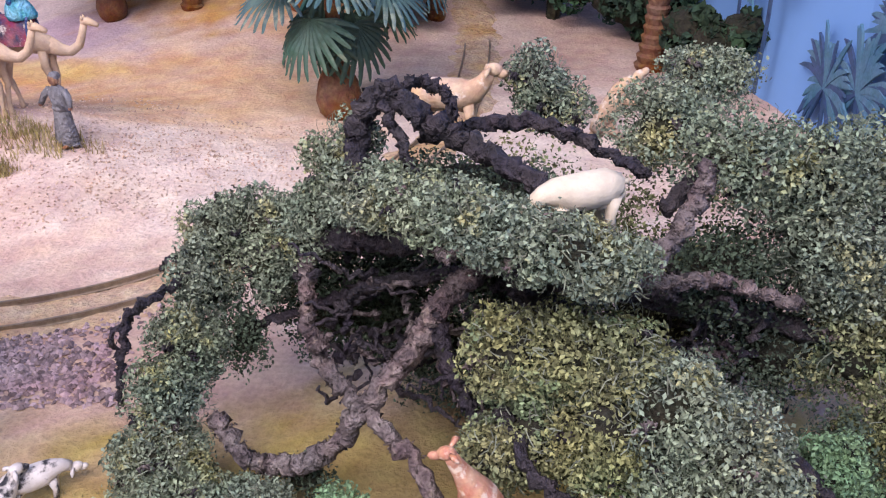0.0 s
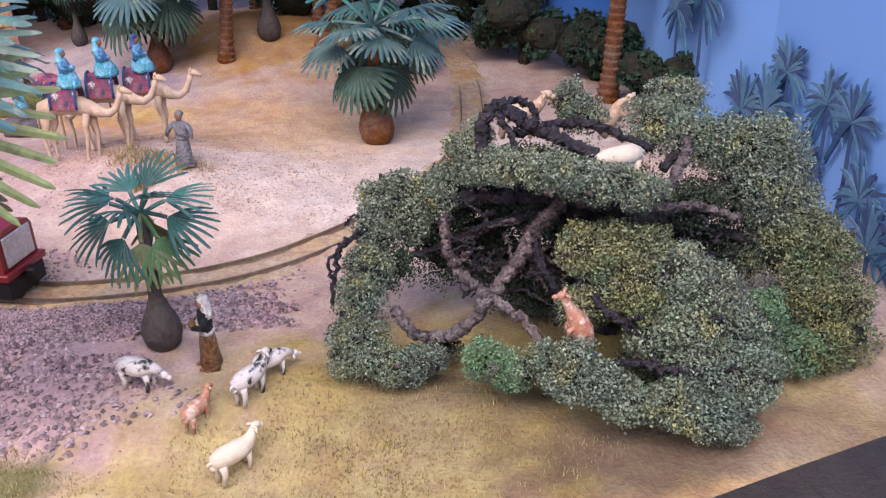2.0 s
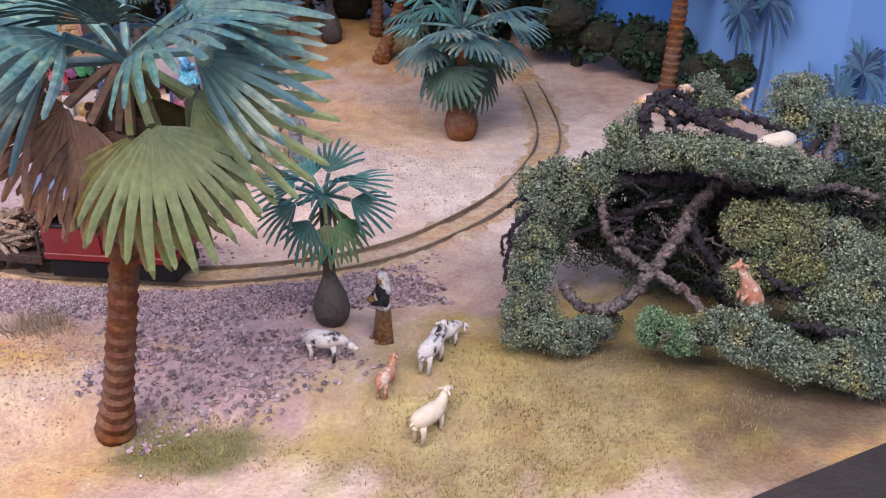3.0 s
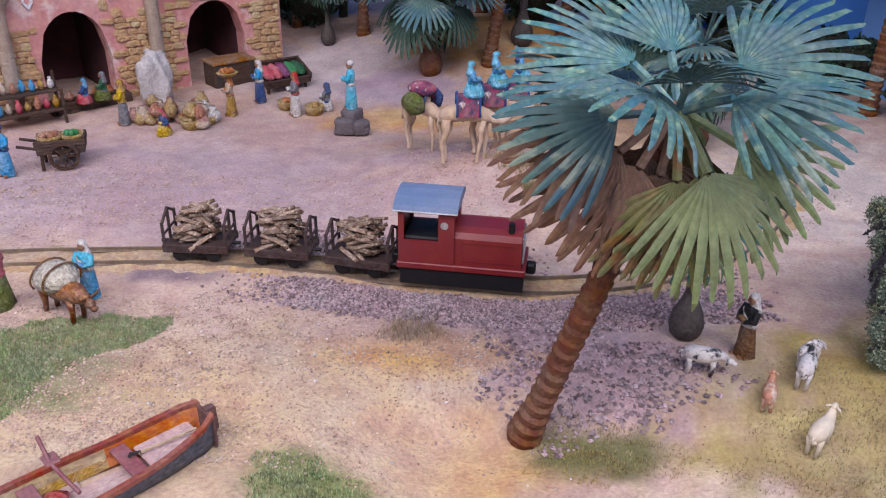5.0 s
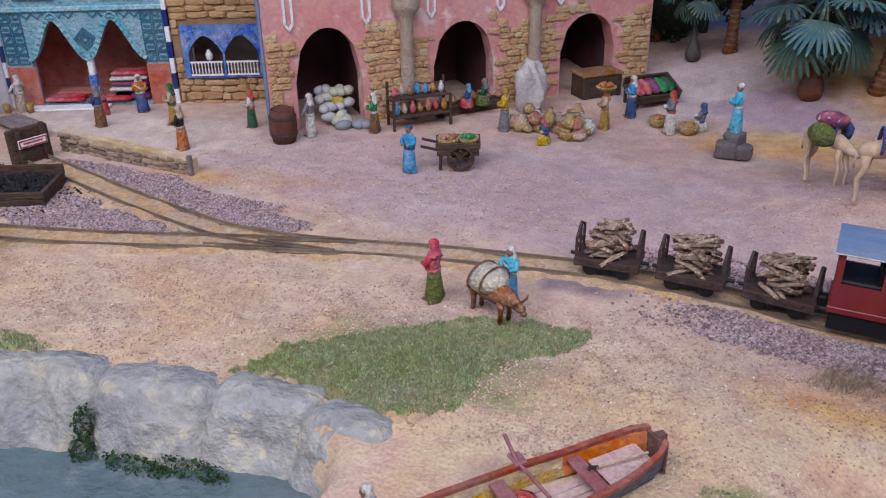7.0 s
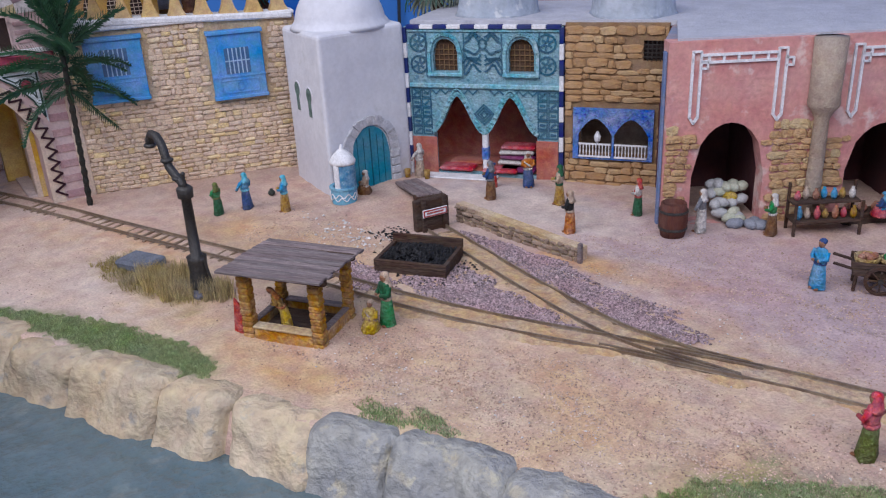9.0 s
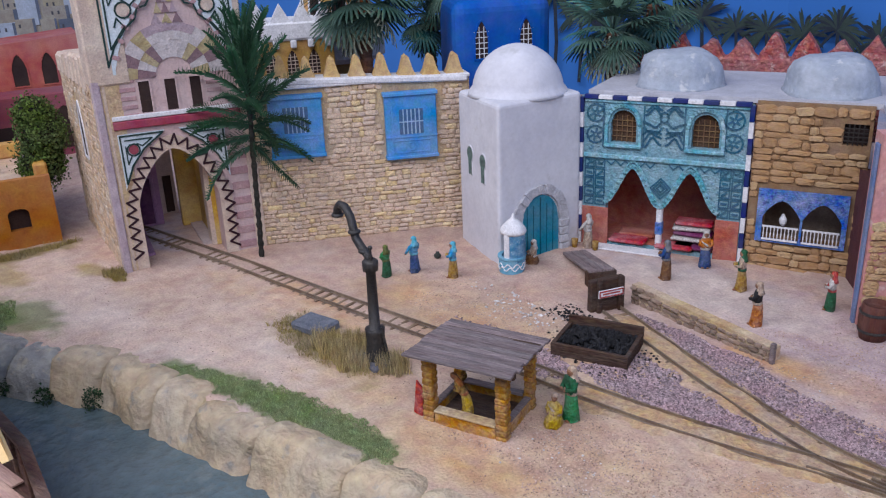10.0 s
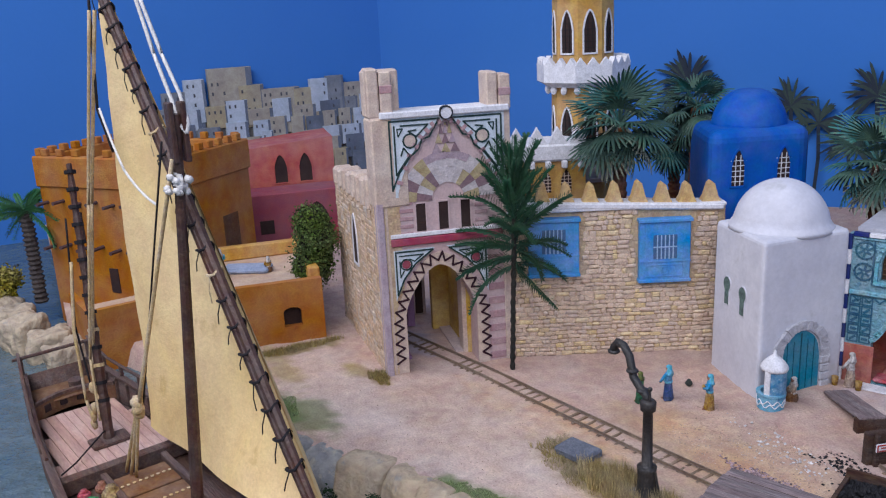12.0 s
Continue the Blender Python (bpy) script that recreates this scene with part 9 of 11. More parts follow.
def camel(x, y, rz, label, s=1.0, saddle=True):
    g = Geo()
    g.smooth = True
    # trunk, and a neck that dips from the chest and rises to the head
    g.tube([(-1.02, 0, 1.72), (-0.9, 0, 1.80), (-0.5, 0, 1.92), (-0.05, 0, 1.98), (0.4, 0, 1.90), (0.75, 0, 1.80), (1.0, 0, 1.72)], [0.12, 0.27, 0.33, 0.35, 0.32, 0.26, 0.14], 12)
    g.tube([(0.75, 0, 1.82), (1.05, 0, 1.66), (1.32, 0, 1.62), (1.56, 0, 1.78), (1.70, 0, 2.08), (1.80, 0, 2.34)], [0.24, 0.18, 0.14, 0.12, 0.10, 0.09], 9)
    g.ball((0.0, 0, 2.30), (0.42, 0.25, 0.34), 10, 7)
    g.tube([(1.74, 0, 2.40), (1.92, 0, 2.42), (2.08, 0, 2.34), (2.18, 0, 2.29)], [0.09, 0.12, 0.085, 0.06], 8)
    for side in (-1, 1):
        g.ball((1.80, 0.09 * side, 2.52), (0.04, 0.03, 0.07), 5, 4)
    stride = random.Random(round(100 * abs(x)))
    for lx, ly, top, bend in ((-0.80, -0.17, 1.75, -0.10), (-0.66, 0.17, 1.75, -0.10), (0.58, -0.15, 1.70, 0.06), (0.72, 0.15, 1.70, 0.06)):
        q = stride.uniform(-0.22, 0.22)
        g.tube([(lx, ly, top), (lx + 0.3 * q - 0.5 * bend, ly, 1.25), (lx + 0.6 * q + bend, ly * 1.05, 0.86), (lx + 0.75 * q + bend * 0.8, ly * 1.05, 0.78), (lx + 0.9 * q, ly * 1.05, 0.30), (lx + q, ly * 1.05, 0.08), (lx + q + 0.02, ly * 1.05, 0.0)], [0.19 if lx < 0 else 0.13, 0.12, 0.085, 0.08, 0.055, 0.075, 0.09], 7)
    g.tube([(-1.05, 0, 1.8), (-1.12, 0, 1.5), (-1.10, 0, 1.2)], [0.04, 0.03, 0.05], 5)
    g.v = [(a * s, b * s, d * s) for a, b, d in g.v]
    c = g.build("camel_figurine", [HIDE_CAMEL])
    c.matrix_basis = cm_pose(x, y, ground_at(x, y), rz)
    tagged(c, label, "camel figurine", "camels of the caravan")
    cl = thing("saddle_cloth", x, y, ground_at(x, y), rz, "red and dark patterned saddle cloth on a camel", "saddle cloth", "saddle cloths")
    g = Geo()
    g.smooth = True
    ring = [(0.42 * math.cos(t), 1.9 + 0.78 * math.sin(t)) for t in np.linspace(-0.02, 3.16, 13)]
    v = [(xx * s, yy * s, zz * s) for xx in (-0.42, -0.2, 0.2, 0.42) for yy, zz in ring]
    n = len(ring)
    g.add(v, [(a * n + b, a * n + b + 1, (a + 1) * n + b + 1, (a + 1) * n + b) for a in range(3) for b in range(n - 1)])
    g.build("cloth", SADDLE, cl)
    g = Geo()
    g.smooth = True
    g.tube([(-0.42 * s, yy * 1.06 * s, (zz - 1.9) * 1.06 * s + 1.9 * s) for yy, zz in ring], 0.04, 5)
    g.tube([(0.42 * s, yy * 1.06 * s, (zz - 1.9) * 1.06 * s + 1.9 * s) for yy, zz in ring], 0.04, 5)
    g.build("fringe", C_NAVY, cl)
    return c


camel(-14.45, 19.6, 6, "tan camel figurine with a rider and red saddle cloth", 0.95)
camel(-13.6, 20.4, 10, "tan camel figurine walking in the caravan", 0.95)
camel(-12.75, 21.3, 12, "tan camel figurine at the head of the caravan", 0.95)
camel(-16.2, 21.8, -35, "tan camel figurine carrying a red and blue load", 0.9)
for x, y, h in ((-14.45, 19.6, C_SKY), (-13.6, 20.4, C_SKY), (-12.75, 21.3, C_NAVY)):
    figurine(x + 0.1, y, 8 + 90, C_SKY, C_BLUE, h, "blue robed rider figurine sitting on a camel", 1.75, z=2.42 + ground_at(x, y), sit=True, group="camel riders")
pk_ = thing("camel_load", -16.2, 21.8, 2.25 + ground_at(-16.2, 21.8), -35, "red and blue striped load on a camel", "load")
g = Geo()
g.smooth = True
g.ball((0, 0, 0.2), (0.62, 0.48, 0.28), 12, 8, 0.05)
g.build("rug", SADDLE, pk_)
for k in (-1, 1):
    g = Geo()
    g.smooth = True
    g.ball((0, 0.55 * k, -0.25), (0.55, 0.25, 0.45), 10, 7, 0.05)
    g.build("saddlebag", C_OLIVE if k < 0 else C_NAVY, pk_)

# ---- the works train ----
RED = mat("maroon_loco_paint", (0.20, 0.016, 0.018), (0.17, 0.013, 0.016), 1.5, 0.4, 0.05, 12, 0.06, spec=0.5)
ROOF_BLUE = mat("blue_grey_roof", (0.16, 0.22, 0.34), (0.13, 0.19, 0.30), 1.0, 0.5, 0.05, 12, 0.08)
BLACK = mat("black_frame", (0.012, 0.011, 0.012), None, 1.0, 0.55, 0.1)
SILVER = mat("dull_silver", (0.5, 0.5, 0.5), (0.4, 0.4, 0.4), 0.4, 0.4, 0.1, metal=0.5)


def on_track(x):
    k = int(np.argmin(np.abs(MAIN[:, 0] - x) + (MAIN[:, 1] > 16) * 99))
    d = MAIN[k + 1] - MAIN[k - 1]
    a = math.degrees(math.atan2(d[1], d[0]))
    if abs(a) > 90:
        a += 180
    return MAIN[k, 0], MAIN[k, 1], a


x, y, a = on_track(-14.35)
loco = thing("diesel_locomotive", x, y, 0.21, a, "small maroon narrow gauge diesel locomotive with blue-grey roof", "locomotive")
g = Geo()
g.box(-1.75, 1.75, -0.72, 0.72, 0.08, 0.62, 0.04)
fr = g.build("frame", BLACK, loco)
g = Geo()
g.box(-1.82, 1.80, -0.80, 0.80, 0.62, 0.82, 0.03)
g.build("footplate", RED, loco)
g = Geo()
g.box(-1.74, -0.24, -0.68, 0.68, 0.82, 0.88)
cab = g.build("cab", RED, loco)
for y0, y1 in ((-0.78, -0.70), (0.70, 0.78)):
    g = Geo()
    facade(g, 1.56, 2.45, 0.08, [(-1.60, -0.64, 1.50, flat(2.34))], 0.82, -1.76)
    g.v = [(a, b + y0, c) for a, b, c in g.v]
    g.build("cab_side", RED, cab)
for x0 in (-1.78, -0.28):
    g = Geo()
    facade(g, 1.40, 2.45, 0.08, [(-0.52, -0.1, 1.85, flat(2.36)), (0.1, 0.52, 1.85, flat(2.36))], 0.82, -0.70)
    g.v = [(x0 + b, a, c) for a, b, c in g.v]
    g.build("cab_end", RED, cab)
g = Geo()
g.box(-1.65, -0.3, -0.62, 0.62, 0.85, 1.55, 0.05)
g.box(-0.75, -0.45, -0.45, 0.45, 1.5, 1.95, 0.05)
g.build("cab_interior", BLACK, cab)
g = Geo()
pr = [(-0.88, 2.42), (-0.80, 2.56), (-0.45, 2.70), (0, 2.75), (0.45, 2.70), (0.80, 2.56), (0.88, 2.42)]
v = [(xx, yy, zz) for xx in (-1.88, -0.10) for yy, zz in pr]
n = len(pr)
g.add(v, [(k, k + 1, n + k + 1, n + k) for k in range(n - 1)] + [tuple(range(n))[::-1], tuple(range(n, 2 * n)), (0, n, 2 * n - 1, n - 1)])
g.build("roof", ROOF_BLUE, loco)
g = Geo()
g.tube([(-1.88, -0.89, 2.42), (-0.10, -0.89, 2.42)], 0.025, 5)
g.build("gutter", SILVER, loco)
g = Geo()
pr = [(-0.70, 0.82), (-0.70, 1.62), (-0.60, 1.78), (-0.35, 1.86), (0.35, 1.86), (0.60, 1.78), (0.70, 1.62), (0.70, 0.82)]
n = len(pr)
g.add([(xx, yy, zz) for xx in (-0.20, 1.66) for yy, zz in pr], [(k, k + 1, n + k + 1, n + k) for k in range(n - 1)] + [tuple(range(n))[::-1], tuple(range(n, 2 * n))])
hood = g.build("hood", RED, loco)
g = Geo()
g.box(0.0, 1.5, -0.725, -0.70, 1.50, 1.53)
g.box(-0.02, 0.02, -0.725, -0.70, 0.86, 1.55)
g.box(0.0, 1.5, -0.725, -0.70, 0.95, 0.98)
g.build("panel_seam", RED, hood)
g = Geo()
g.box(1.66, 1.72, -0.55, 0.55, 0.90, 1.70, 0.03)
g.build("radiator", SILVER, hood)
g = Geo()
g.tube([(1.35, -0.45, 1.80), (1.35, -0.45, 2.1)], 0.09, 8)
g.build("exhaust_stack", BLACK, loco)
g = Geo()
g.tube([(-0.47, -0.80, 2.02), (-0.47, -0.76, 2.02)], 0.11, 10)
g.build("lamp", SILVER, cab)
for xx in (-1.95, 1.92):
    g = Geo()
    g.box(xx - 0.14, xx + 0.14, -0.16, 0.16, 0.40, 0.72, 0.05)
    g.build("coupling", BLACK, loco)
for xx in (-1.05, 1.05):
    for yy in (-0.5, 0.5):
        g = Geo()
        g.at = Matrix.Translation((xx, yy, 0.36)) @ Matrix.Rotation(radians(90), 4, "X")
        g.lathe([(0.36, -0.06), (0.36, 0.06), (0.2, 0.08)], 0, 0, 16)
        g.build("wheel", BLACK, loco)
LOG = mat("split_firewood", (0.36, 0.25, 0.18), (0.16, 0.10, 0.07), 0.35, 0.85, 0.5, 10, 0.3, by_object=0.4, c=(0.40, 0.32, 0.26))
log_me = []
for k in range(4):
    g = Geo()
    g.tube([(-0.48, 0, 0), (0.0, 0.02, 0.01), (0.5, -0.02, 0)], [0.075, 0.09, 0.07], 6, 0.2)
    ob = g.build("log", LOG)
    log_me.append(ob.data)
    bpy.data.objects.remove(ob)
RUSTY = mat("rusty_wagon_iron", (0.075, 0.045, 0.04), (0.05, 0.032, 0.03), 0.4, 0.75, 0.4, 10, 0.3)
for xc in (-17.2, -19.9, -22.2):
    x, y, a = on_track(xc)
    wag = thing("log_wagon", x, y, 0.21, a, "rusty four-wheeled wagon loaded with split firewood", "wagon", "log wagons")
    g = Geo()
    g.box(-0.98, 0.98, -0.55, 0.55, 0.36, 0.50, 0.03)
    g.box(-0.98, 0.98, -0.60, -0.50, 0.30, 0.56, 0.02)
    g.box(-0.98, 0.98, 0.50, 0.60, 0.30, 0.56, 0.02)
    g.build("chassis", RUSTY, wag)
    for s in (-1, 1):
        g = Geo()
        xx = s * 0.92
        for yy in (-0.52, 0, 0.52):
            g.tube([(xx, yy, 0.5), (xx, yy, 1.25 if yy else 1.5)], 0.05, 5)
        g.tube([(xx, -0.52, 1.2), (xx, 0, 1.5), (xx, 0.52, 1.2)], 0.05, 5)
        g.tube([(xx, -0.52, 0.85), (xx, 0.52, 0.85)], 0.04, 5)
        g.build("end_frame", RUSTY, wag)
        g = Geo()
        g.tube([(s * 0.98, 0, 0.42), (s * 1.2, 0, 0.42)], 0.06, 6)
        g.build("coupling", BLACK, wag)
        for yy in (-0.48, 0.48):
            g = Geo()
            g.at = Matrix.Translation((s * 0.5, yy, 0.22)) @ Matrix.Rotation(radians(90), 4, "X")
            g.lathe([(0.22, -0.04), (0.22, 0.04), (0.1, 0.06)], 0, 0, 14)
            g.build("wheel", BLACK, wag)
    for k in range(70):
        lay = k // 10
        ob = new("log", log_me[k % 4])
        ob.parent = wag
        zz = 0.58 + lay * 0.15 + rng.uniform(0, 0.06)
        ob.matrix_basis = cm_pose(rng.uniform(-0.35, 0.35), -0.44 + 0.88 * ((k % 10) + 0.5) / 10 * (1 - 0.07 * lay) + 0.03 * lay, zz, rng.uniform(-38, 38), rng.uniform(0, 90), rng.uniform(-30, 30)) @ Matrix.Scale(rng.uniform(0.55, 0.95), 4)

# ---- water crane ----
wc = thing("water_crane", -50.2, 5.25, 0, 0, "black cast iron water crane with swan neck on stone base", "water crane")
g = Geo()
g.box(-0.75, 0.75, -0.65, 0.65, -0.1, 0.22, 0.08)
g.build("plinth", mat("slate_plinth", (0.17, 0.17, 0.20), None, 0.5, 0.85, 0.5), wc)
g = Geo()
g.smooth = True
g.lathe([(0.46, 0.2), (0.42, 0.35), (0.36, 0.9), (0.38, 1.35), (0.40, 1.5), (0.22, 1.6), (0.19, 3.9), (0.30, 3.95), (0.32, 4.3), (0.22, 4.4)], 0, 0, 14)
g.build("column", IRON, wc)
g = Geo()
g.smooth = True
g.tube([(0, 0, 4.25), (-0.1, 0.0, 4.5), (-0.6, 0.05, 4.7), (-1.0, 0.08, 4.95), (-1.15, 0.08, 5.4), (-1.3, 0.1, 5.75), (-1.7, 0.14, 6.05), (-2.1, 0.17, 6.05), (-2.35, 0.2, 5.8), (-2.4, 0.2, 5.5)], [0.17] * 9 + [0.2], 9)
g.build("swan_neck", IRON, wc)
for p in ((-1.07, 0.08, 5.2), (-0.35, 0.03, 4.62), (-2.4, 0.2, 5.55)):
    g = Geo()
    g.smooth = True
    g.ball(p, (0.26, 0.26, 0.12), 10, 6)
    g.build("flange", IRON, wc)
g = Geo()
g.tube([(0.15, -0.05, 4.3), (0.15, -0.05, 4.9)], 0.05, 6)
g.ball((0.15, -0.05, 4.9), 0.1, 8, 5)
g.build("finial", IRON, wc)
g = Geo()
g.tube([(0.55, 0.2, 0.2), (0.30, 0.1, 1.6)], 0.06, 6)
g.build("lever", IRON, wc)
g = Geo()
g.box(-0.9, 0.9, -0.65, 0.65, -0.05, 0.38, 0.1)
tagged(g.build("drain_slab", mat("blue_slate", (0.16, 0.18, 0.22), (0.12, 0.13, 0.16), 0.5, 0.8, 0.5), pose_m=cm_pose(-54.5, 5.0, 0.02, 15)), "grey slate slab among the dry grass", "slab")

# ---- open stall by the track ----
st = thing("open_stall", -45.6, 4.0, 0, 22, "open stall of orange brick and grey plank roof", "stall")
SB = mat("stall_brick", (0.40, 0.22, 0.06), (0.32, 0.16, 0.05), 0.4, 0.85, 0.5, 9, 0.25, by_object=0.25)
for x, y, w, h in ((0.0, 0.0, 0.42, 2.35), (2.75, 0.0, 0.42, 2.35), (0.05, 2.2, 0.36, 2.35), (2.8, 2.2, 0.36, 2.35)):
    g = Geo()
    g.box(x + 0.04, x + w - 0.04, y + 0.04, y + w - 0.04, -0.1, h + 0.2)
    post = g.build("post", SB, st)
    z = -0.1
    while z < h:
        hh = rng.uniform(0.2, 0.3)
        j = 0.03 * rng.uniform(-1, 1)
        g = Geo()
        g.box(x + j, x + w + j, y, y + w, z, min(h + 0.02, z + hh - 0.02), 0.04)
        g.build("brick", SB, post)
        z += hh
for x0, x1, y0, y1 in ((0.42, 2.75, 0.05, 0.35), (0.1, 0.35, 0.42, 2.2), (2.85, 3.1, 0.42, 2.2), (0.42, 2.75, 2.3, 2.5)):
    g = Geo()
    g.box(x0, x1, y0, y1, -0.1, 0.42, 0.03)
    g.build("low_wall", SB, st)
    g = Geo()
    g.box(x0, x1, y0 - 0.06, y1 + 0.06, 0.42, 0.52, 0.03)
    g.build("sill", WOOD_PALE if y0 < 0.1 else WOOD_GREY, st)
g = Geo()
g.box(0.35, 2.85, 0.35, 2.3, -0.05, 0.12)
g.build("floor", WOOD, st)
for k in range(11):
    y0 = -0.45 + k * 0.31
    g = Geo()
    g.box(-0.42 + rng.uniform(-0.06, 0.05), 3.55 + rng.uniform(-0.06, 0.08), y0, y0 + 0.29, 2.62 - 0.0 * k, 2.72, 0.02)
    g.at = Matrix.Identity(4)
    ob = g.build("roof_plank", WOOD_GREY, st)
    ob.matrix_basis = cm_pose(0, 0, 0.02 * rng.uniform(-1, 1) - 0.012 * k, 0, 0, rng.uniform(-0.4, 0.4))
for y0 in (0.05, 2.2):
    g = Geo()
    g.box(-0.3, 3.45, y0, y0 + 0.2, 2.35, 2.6, 0.03)
    g.build("beam", WOOD, st)
g = Geo()
g.prism([(-0.5, 0.1), (-0.15, 0.0), (-0.1, 1.1), (-0.35, 1.4)], 0.2, 0.28)
tagged(g.build("red_cloth", C_RED, pose_m=cm_pose(-45.6, 4.0, 0, 22)), "red cloth hanging on the stall side", "cloth")
# coal bin
cb = thing("coal_bin", -45.95, 10.65, 0, 23, "low dark wooden bin heaped with coal", "coal bin")
for x0, x1, y0, y1, h in ((0, 3.1, 0, 0.14, 0.55), (0, 3.1, 2.1, 2.24, 0.85), (0, 0.14, 0.14, 2.1, 0.55), (2.96, 3.1, 0.14, 2.1, 0.55)):
    g = Geo()
    g.box(x0, x1, y0, y1, -0.05, h * 0.5 - 0.01, 0.02)
    g.box(x0 - 0.01, x1 + 0.02, y0, y1, h * 0.5, h, 0.02)
    g.build("side_plank", WOOD, cb)
rs = np.random.RandomState(9)
g = Geo()
g.box(0.14, 2.96, 0.14, 2.1, -0.05, 0.38)
for k in range(420):
    x, y = rs.uniform(0.2, 2.9), rs.uniform(0.2, 2.05)
    z = 0.40 + 0.28 * math.sin(math.pi * x / 3.1) * math.sin(math.pi * y / 2.2)
    r = rs.uniform(0.07, 0.15)
    g.add([(x + dx * r * rs.uniform(0.6, 1.2), y + dy * r * rs.uniform(0.6, 1.2), z + dz * r) for dx, dy, dz in ((1, 0, 0), (-1, 0, 0), (0, 1, 0), (0, -1, 0), (0, 0, 1), (0, 0, -1))], [(0, 2, 4), (2, 1, 4), (1, 3, 4), (3, 0, 4), (2, 0, 5), (1, 2, 5), (3, 1, 5), (0, 3, 5)])
ob = g.build("coal", COAL, cb)
ob["kind"] = "stuff"
scatter("coal_crumbs", 420, disc([(-44.5, 12.0, 2.6, 1.6, 2), (-47.8, 13.8, 1.4, 0.8, 1)]), 0.07, COAL, "loose coal crumbs on the gravel", "coal", seed=41)
# buffer stop
bf = thing("buffer_stop", -47.35, 15.55, 0, 108, "dark wooden buffer stop with a white and red sign", "buffer stop")
g = Geo()
g.box(-0.85, 0.85, -0.2, 0.15, -0.1, 1.45, 0.04)
g.build("planking", WOOD, bf)
for x in (-0.6, 0.45):
    g = Geo()
    g.box(x, x + 0.2, -0.38, -0.2, -0.1, 1.6, 0.03)
    g.build("post", WOOD, bf)
bf.matrix_basis = cm_pose(-47.35, 15.55, 0, 72)
g = Geo()
g.box(-0.62, 0.62, -0.46, -0.40, 0.72, 1.08, 0.01)
sg = g.build("sign", WHITE, bf, "white sign with a red border and unreadable letters")
g = Geo()
g.bar([(-0.57, 0.77), (-0.57, 1.03), (0.57, 1.03), (0.57, 0.77)], -0.475, -0.46, 0.06, closed=True)
g.box(-0.42, 0.42, -0.472, -0.46, 0.87, 0.94)
g.build("lettering", C_RED, sg)
rp = thing("grey_ramp", -52.6, 19.2, 0, -28, "grey weathered plank ramp lying on the sand", "ramp")
for k in range(3):
    g = Geo()
    g.box(0, 3.9, -0.6 + k * 0.42, -0.2 + k * 0.42, 0.0, 0.16, 0.03)
    ob = g.build("plank", WOOD_GREY, rp)
    ob.matrix_basis = cm_pose(0, 0, 0.12, 0, 0, -7)
g = Geo()
g.box(3.5, 3.9, -0.7, 0.75, -0.05, 0.66, 0.03)
g.build("trestle", WOOD, rp)
# low stone wall along the siding
lw = thing("low_stone_wall", -47.0, 16.9, 0, -5, "low dry stone wall along the siding", "stone wall")
g = Geo()
facade(g, 7.3, 0.75, 0.45, [], -0.2, 0.0, top=lambda x: 0.85 - 0.03 * x)
lw_wall = g.build("core", MORTAR, lw)
g = Geo()
g.box(7.2, 7.38, -0.1, 0.1, -0.1, 0.85, 0.03)
g.build("end_post", WOOD_GREY, lw)
# fountain at the shrine corner
fo = thing("street_fountain", -53.4, 15.6, 0, -60, "small white and blue tiled fountain with a domed niche", "fountain")
g = Geo()
g.smooth = False
g.lathe([(0.62, 0), (0.64, 0.7), (0.70, 0.75), (0.70, 0.85), (0.5, 0.85), (0.48, 0.6)], 0, 0, 20)
g.build("basin", mat("fountain_tile", (0.14, 0.36, 0.52), (0.20, 0.44, 0.58), 0.3), fo)
g = Geo()
for zz, ph in ((0.28, 0.0), (0.45, 1.6)):
    g.tube([(0.65 * math.cos(a), 0.65 * math.sin(a), zz + 0.09 * math.sin(9 * a + ph)) for a in np.linspace(0, 6.283, 73)], 0.028, 4)
g.build("tile_pattern", WHITE, fo)
FOUNT_BLUE = mat("fountain_blue", (0.06, 0.20, 0.36), (0.20, 0.36, 0.50), 0.3, 0.6, 0.3, c=(0.55, 0.62, 0.66), c_at=0.62)
ring = [(0.56 * math.cos(a), 0.12 + 0.56 * math.sin(a)) for a in np.linspace(-0.35, 3.49, 13)]
inner = [(0.46 * math.cos(a), 0.12 + 0.46 * math.sin(a)) for a in np.linspace(3.49, -0.35, 13)]
g = Geo()
plan = ring + inner
n = len(plan)
g.add([(x, y, 0.6) for x, y in plan] + [(x, y, 2.05) for x, y in plan], [(k, (k + 1) % n, n + (k + 1) % n, n + k) for k in range(n)] + [tuple(range(n))[::-1], tuple(range(n, 2 * n))])
g.build("niche", FOUNT_BLUE, fo)
for x0 in (-0.60, 0.46):
    g = Geo()
    g.box(x0, x0 + 0.14, -0.22, 0.05, 0.8, 2.05, 0.03)
    g.build("post", WHITE, fo)
g = Geo()
g.smooth = True
g.lathe([(0.05, 0.8), (0.10, 1.05), (0.16, 1.3), (0.04, 1.42)], 0, 0.3, 9)
g.build("spout", WHITE, fo)
g = Geo()
g.smooth = True
g.lathe([(0.62, 2.0), (0.66, 2.1), (0.62, 2.22), (0.48, 2.42), (0.28, 2.62), (0.08, 2.78), (0.09, 2.86), (0.03, 2.98)], 0, 0.08, 16)
g.build("canopy", WHITE, fo)

# ---- bazaar goods ----
PINK_CLAY = paint("pinkish_clay", (0.50, 0.28, 0.24))
br = thing("barrel", -38.2, 21.0, 0, 0, "dark red-brown wooden barrel beside the arch", "barrel")
g = Geo()
g.smooth = True
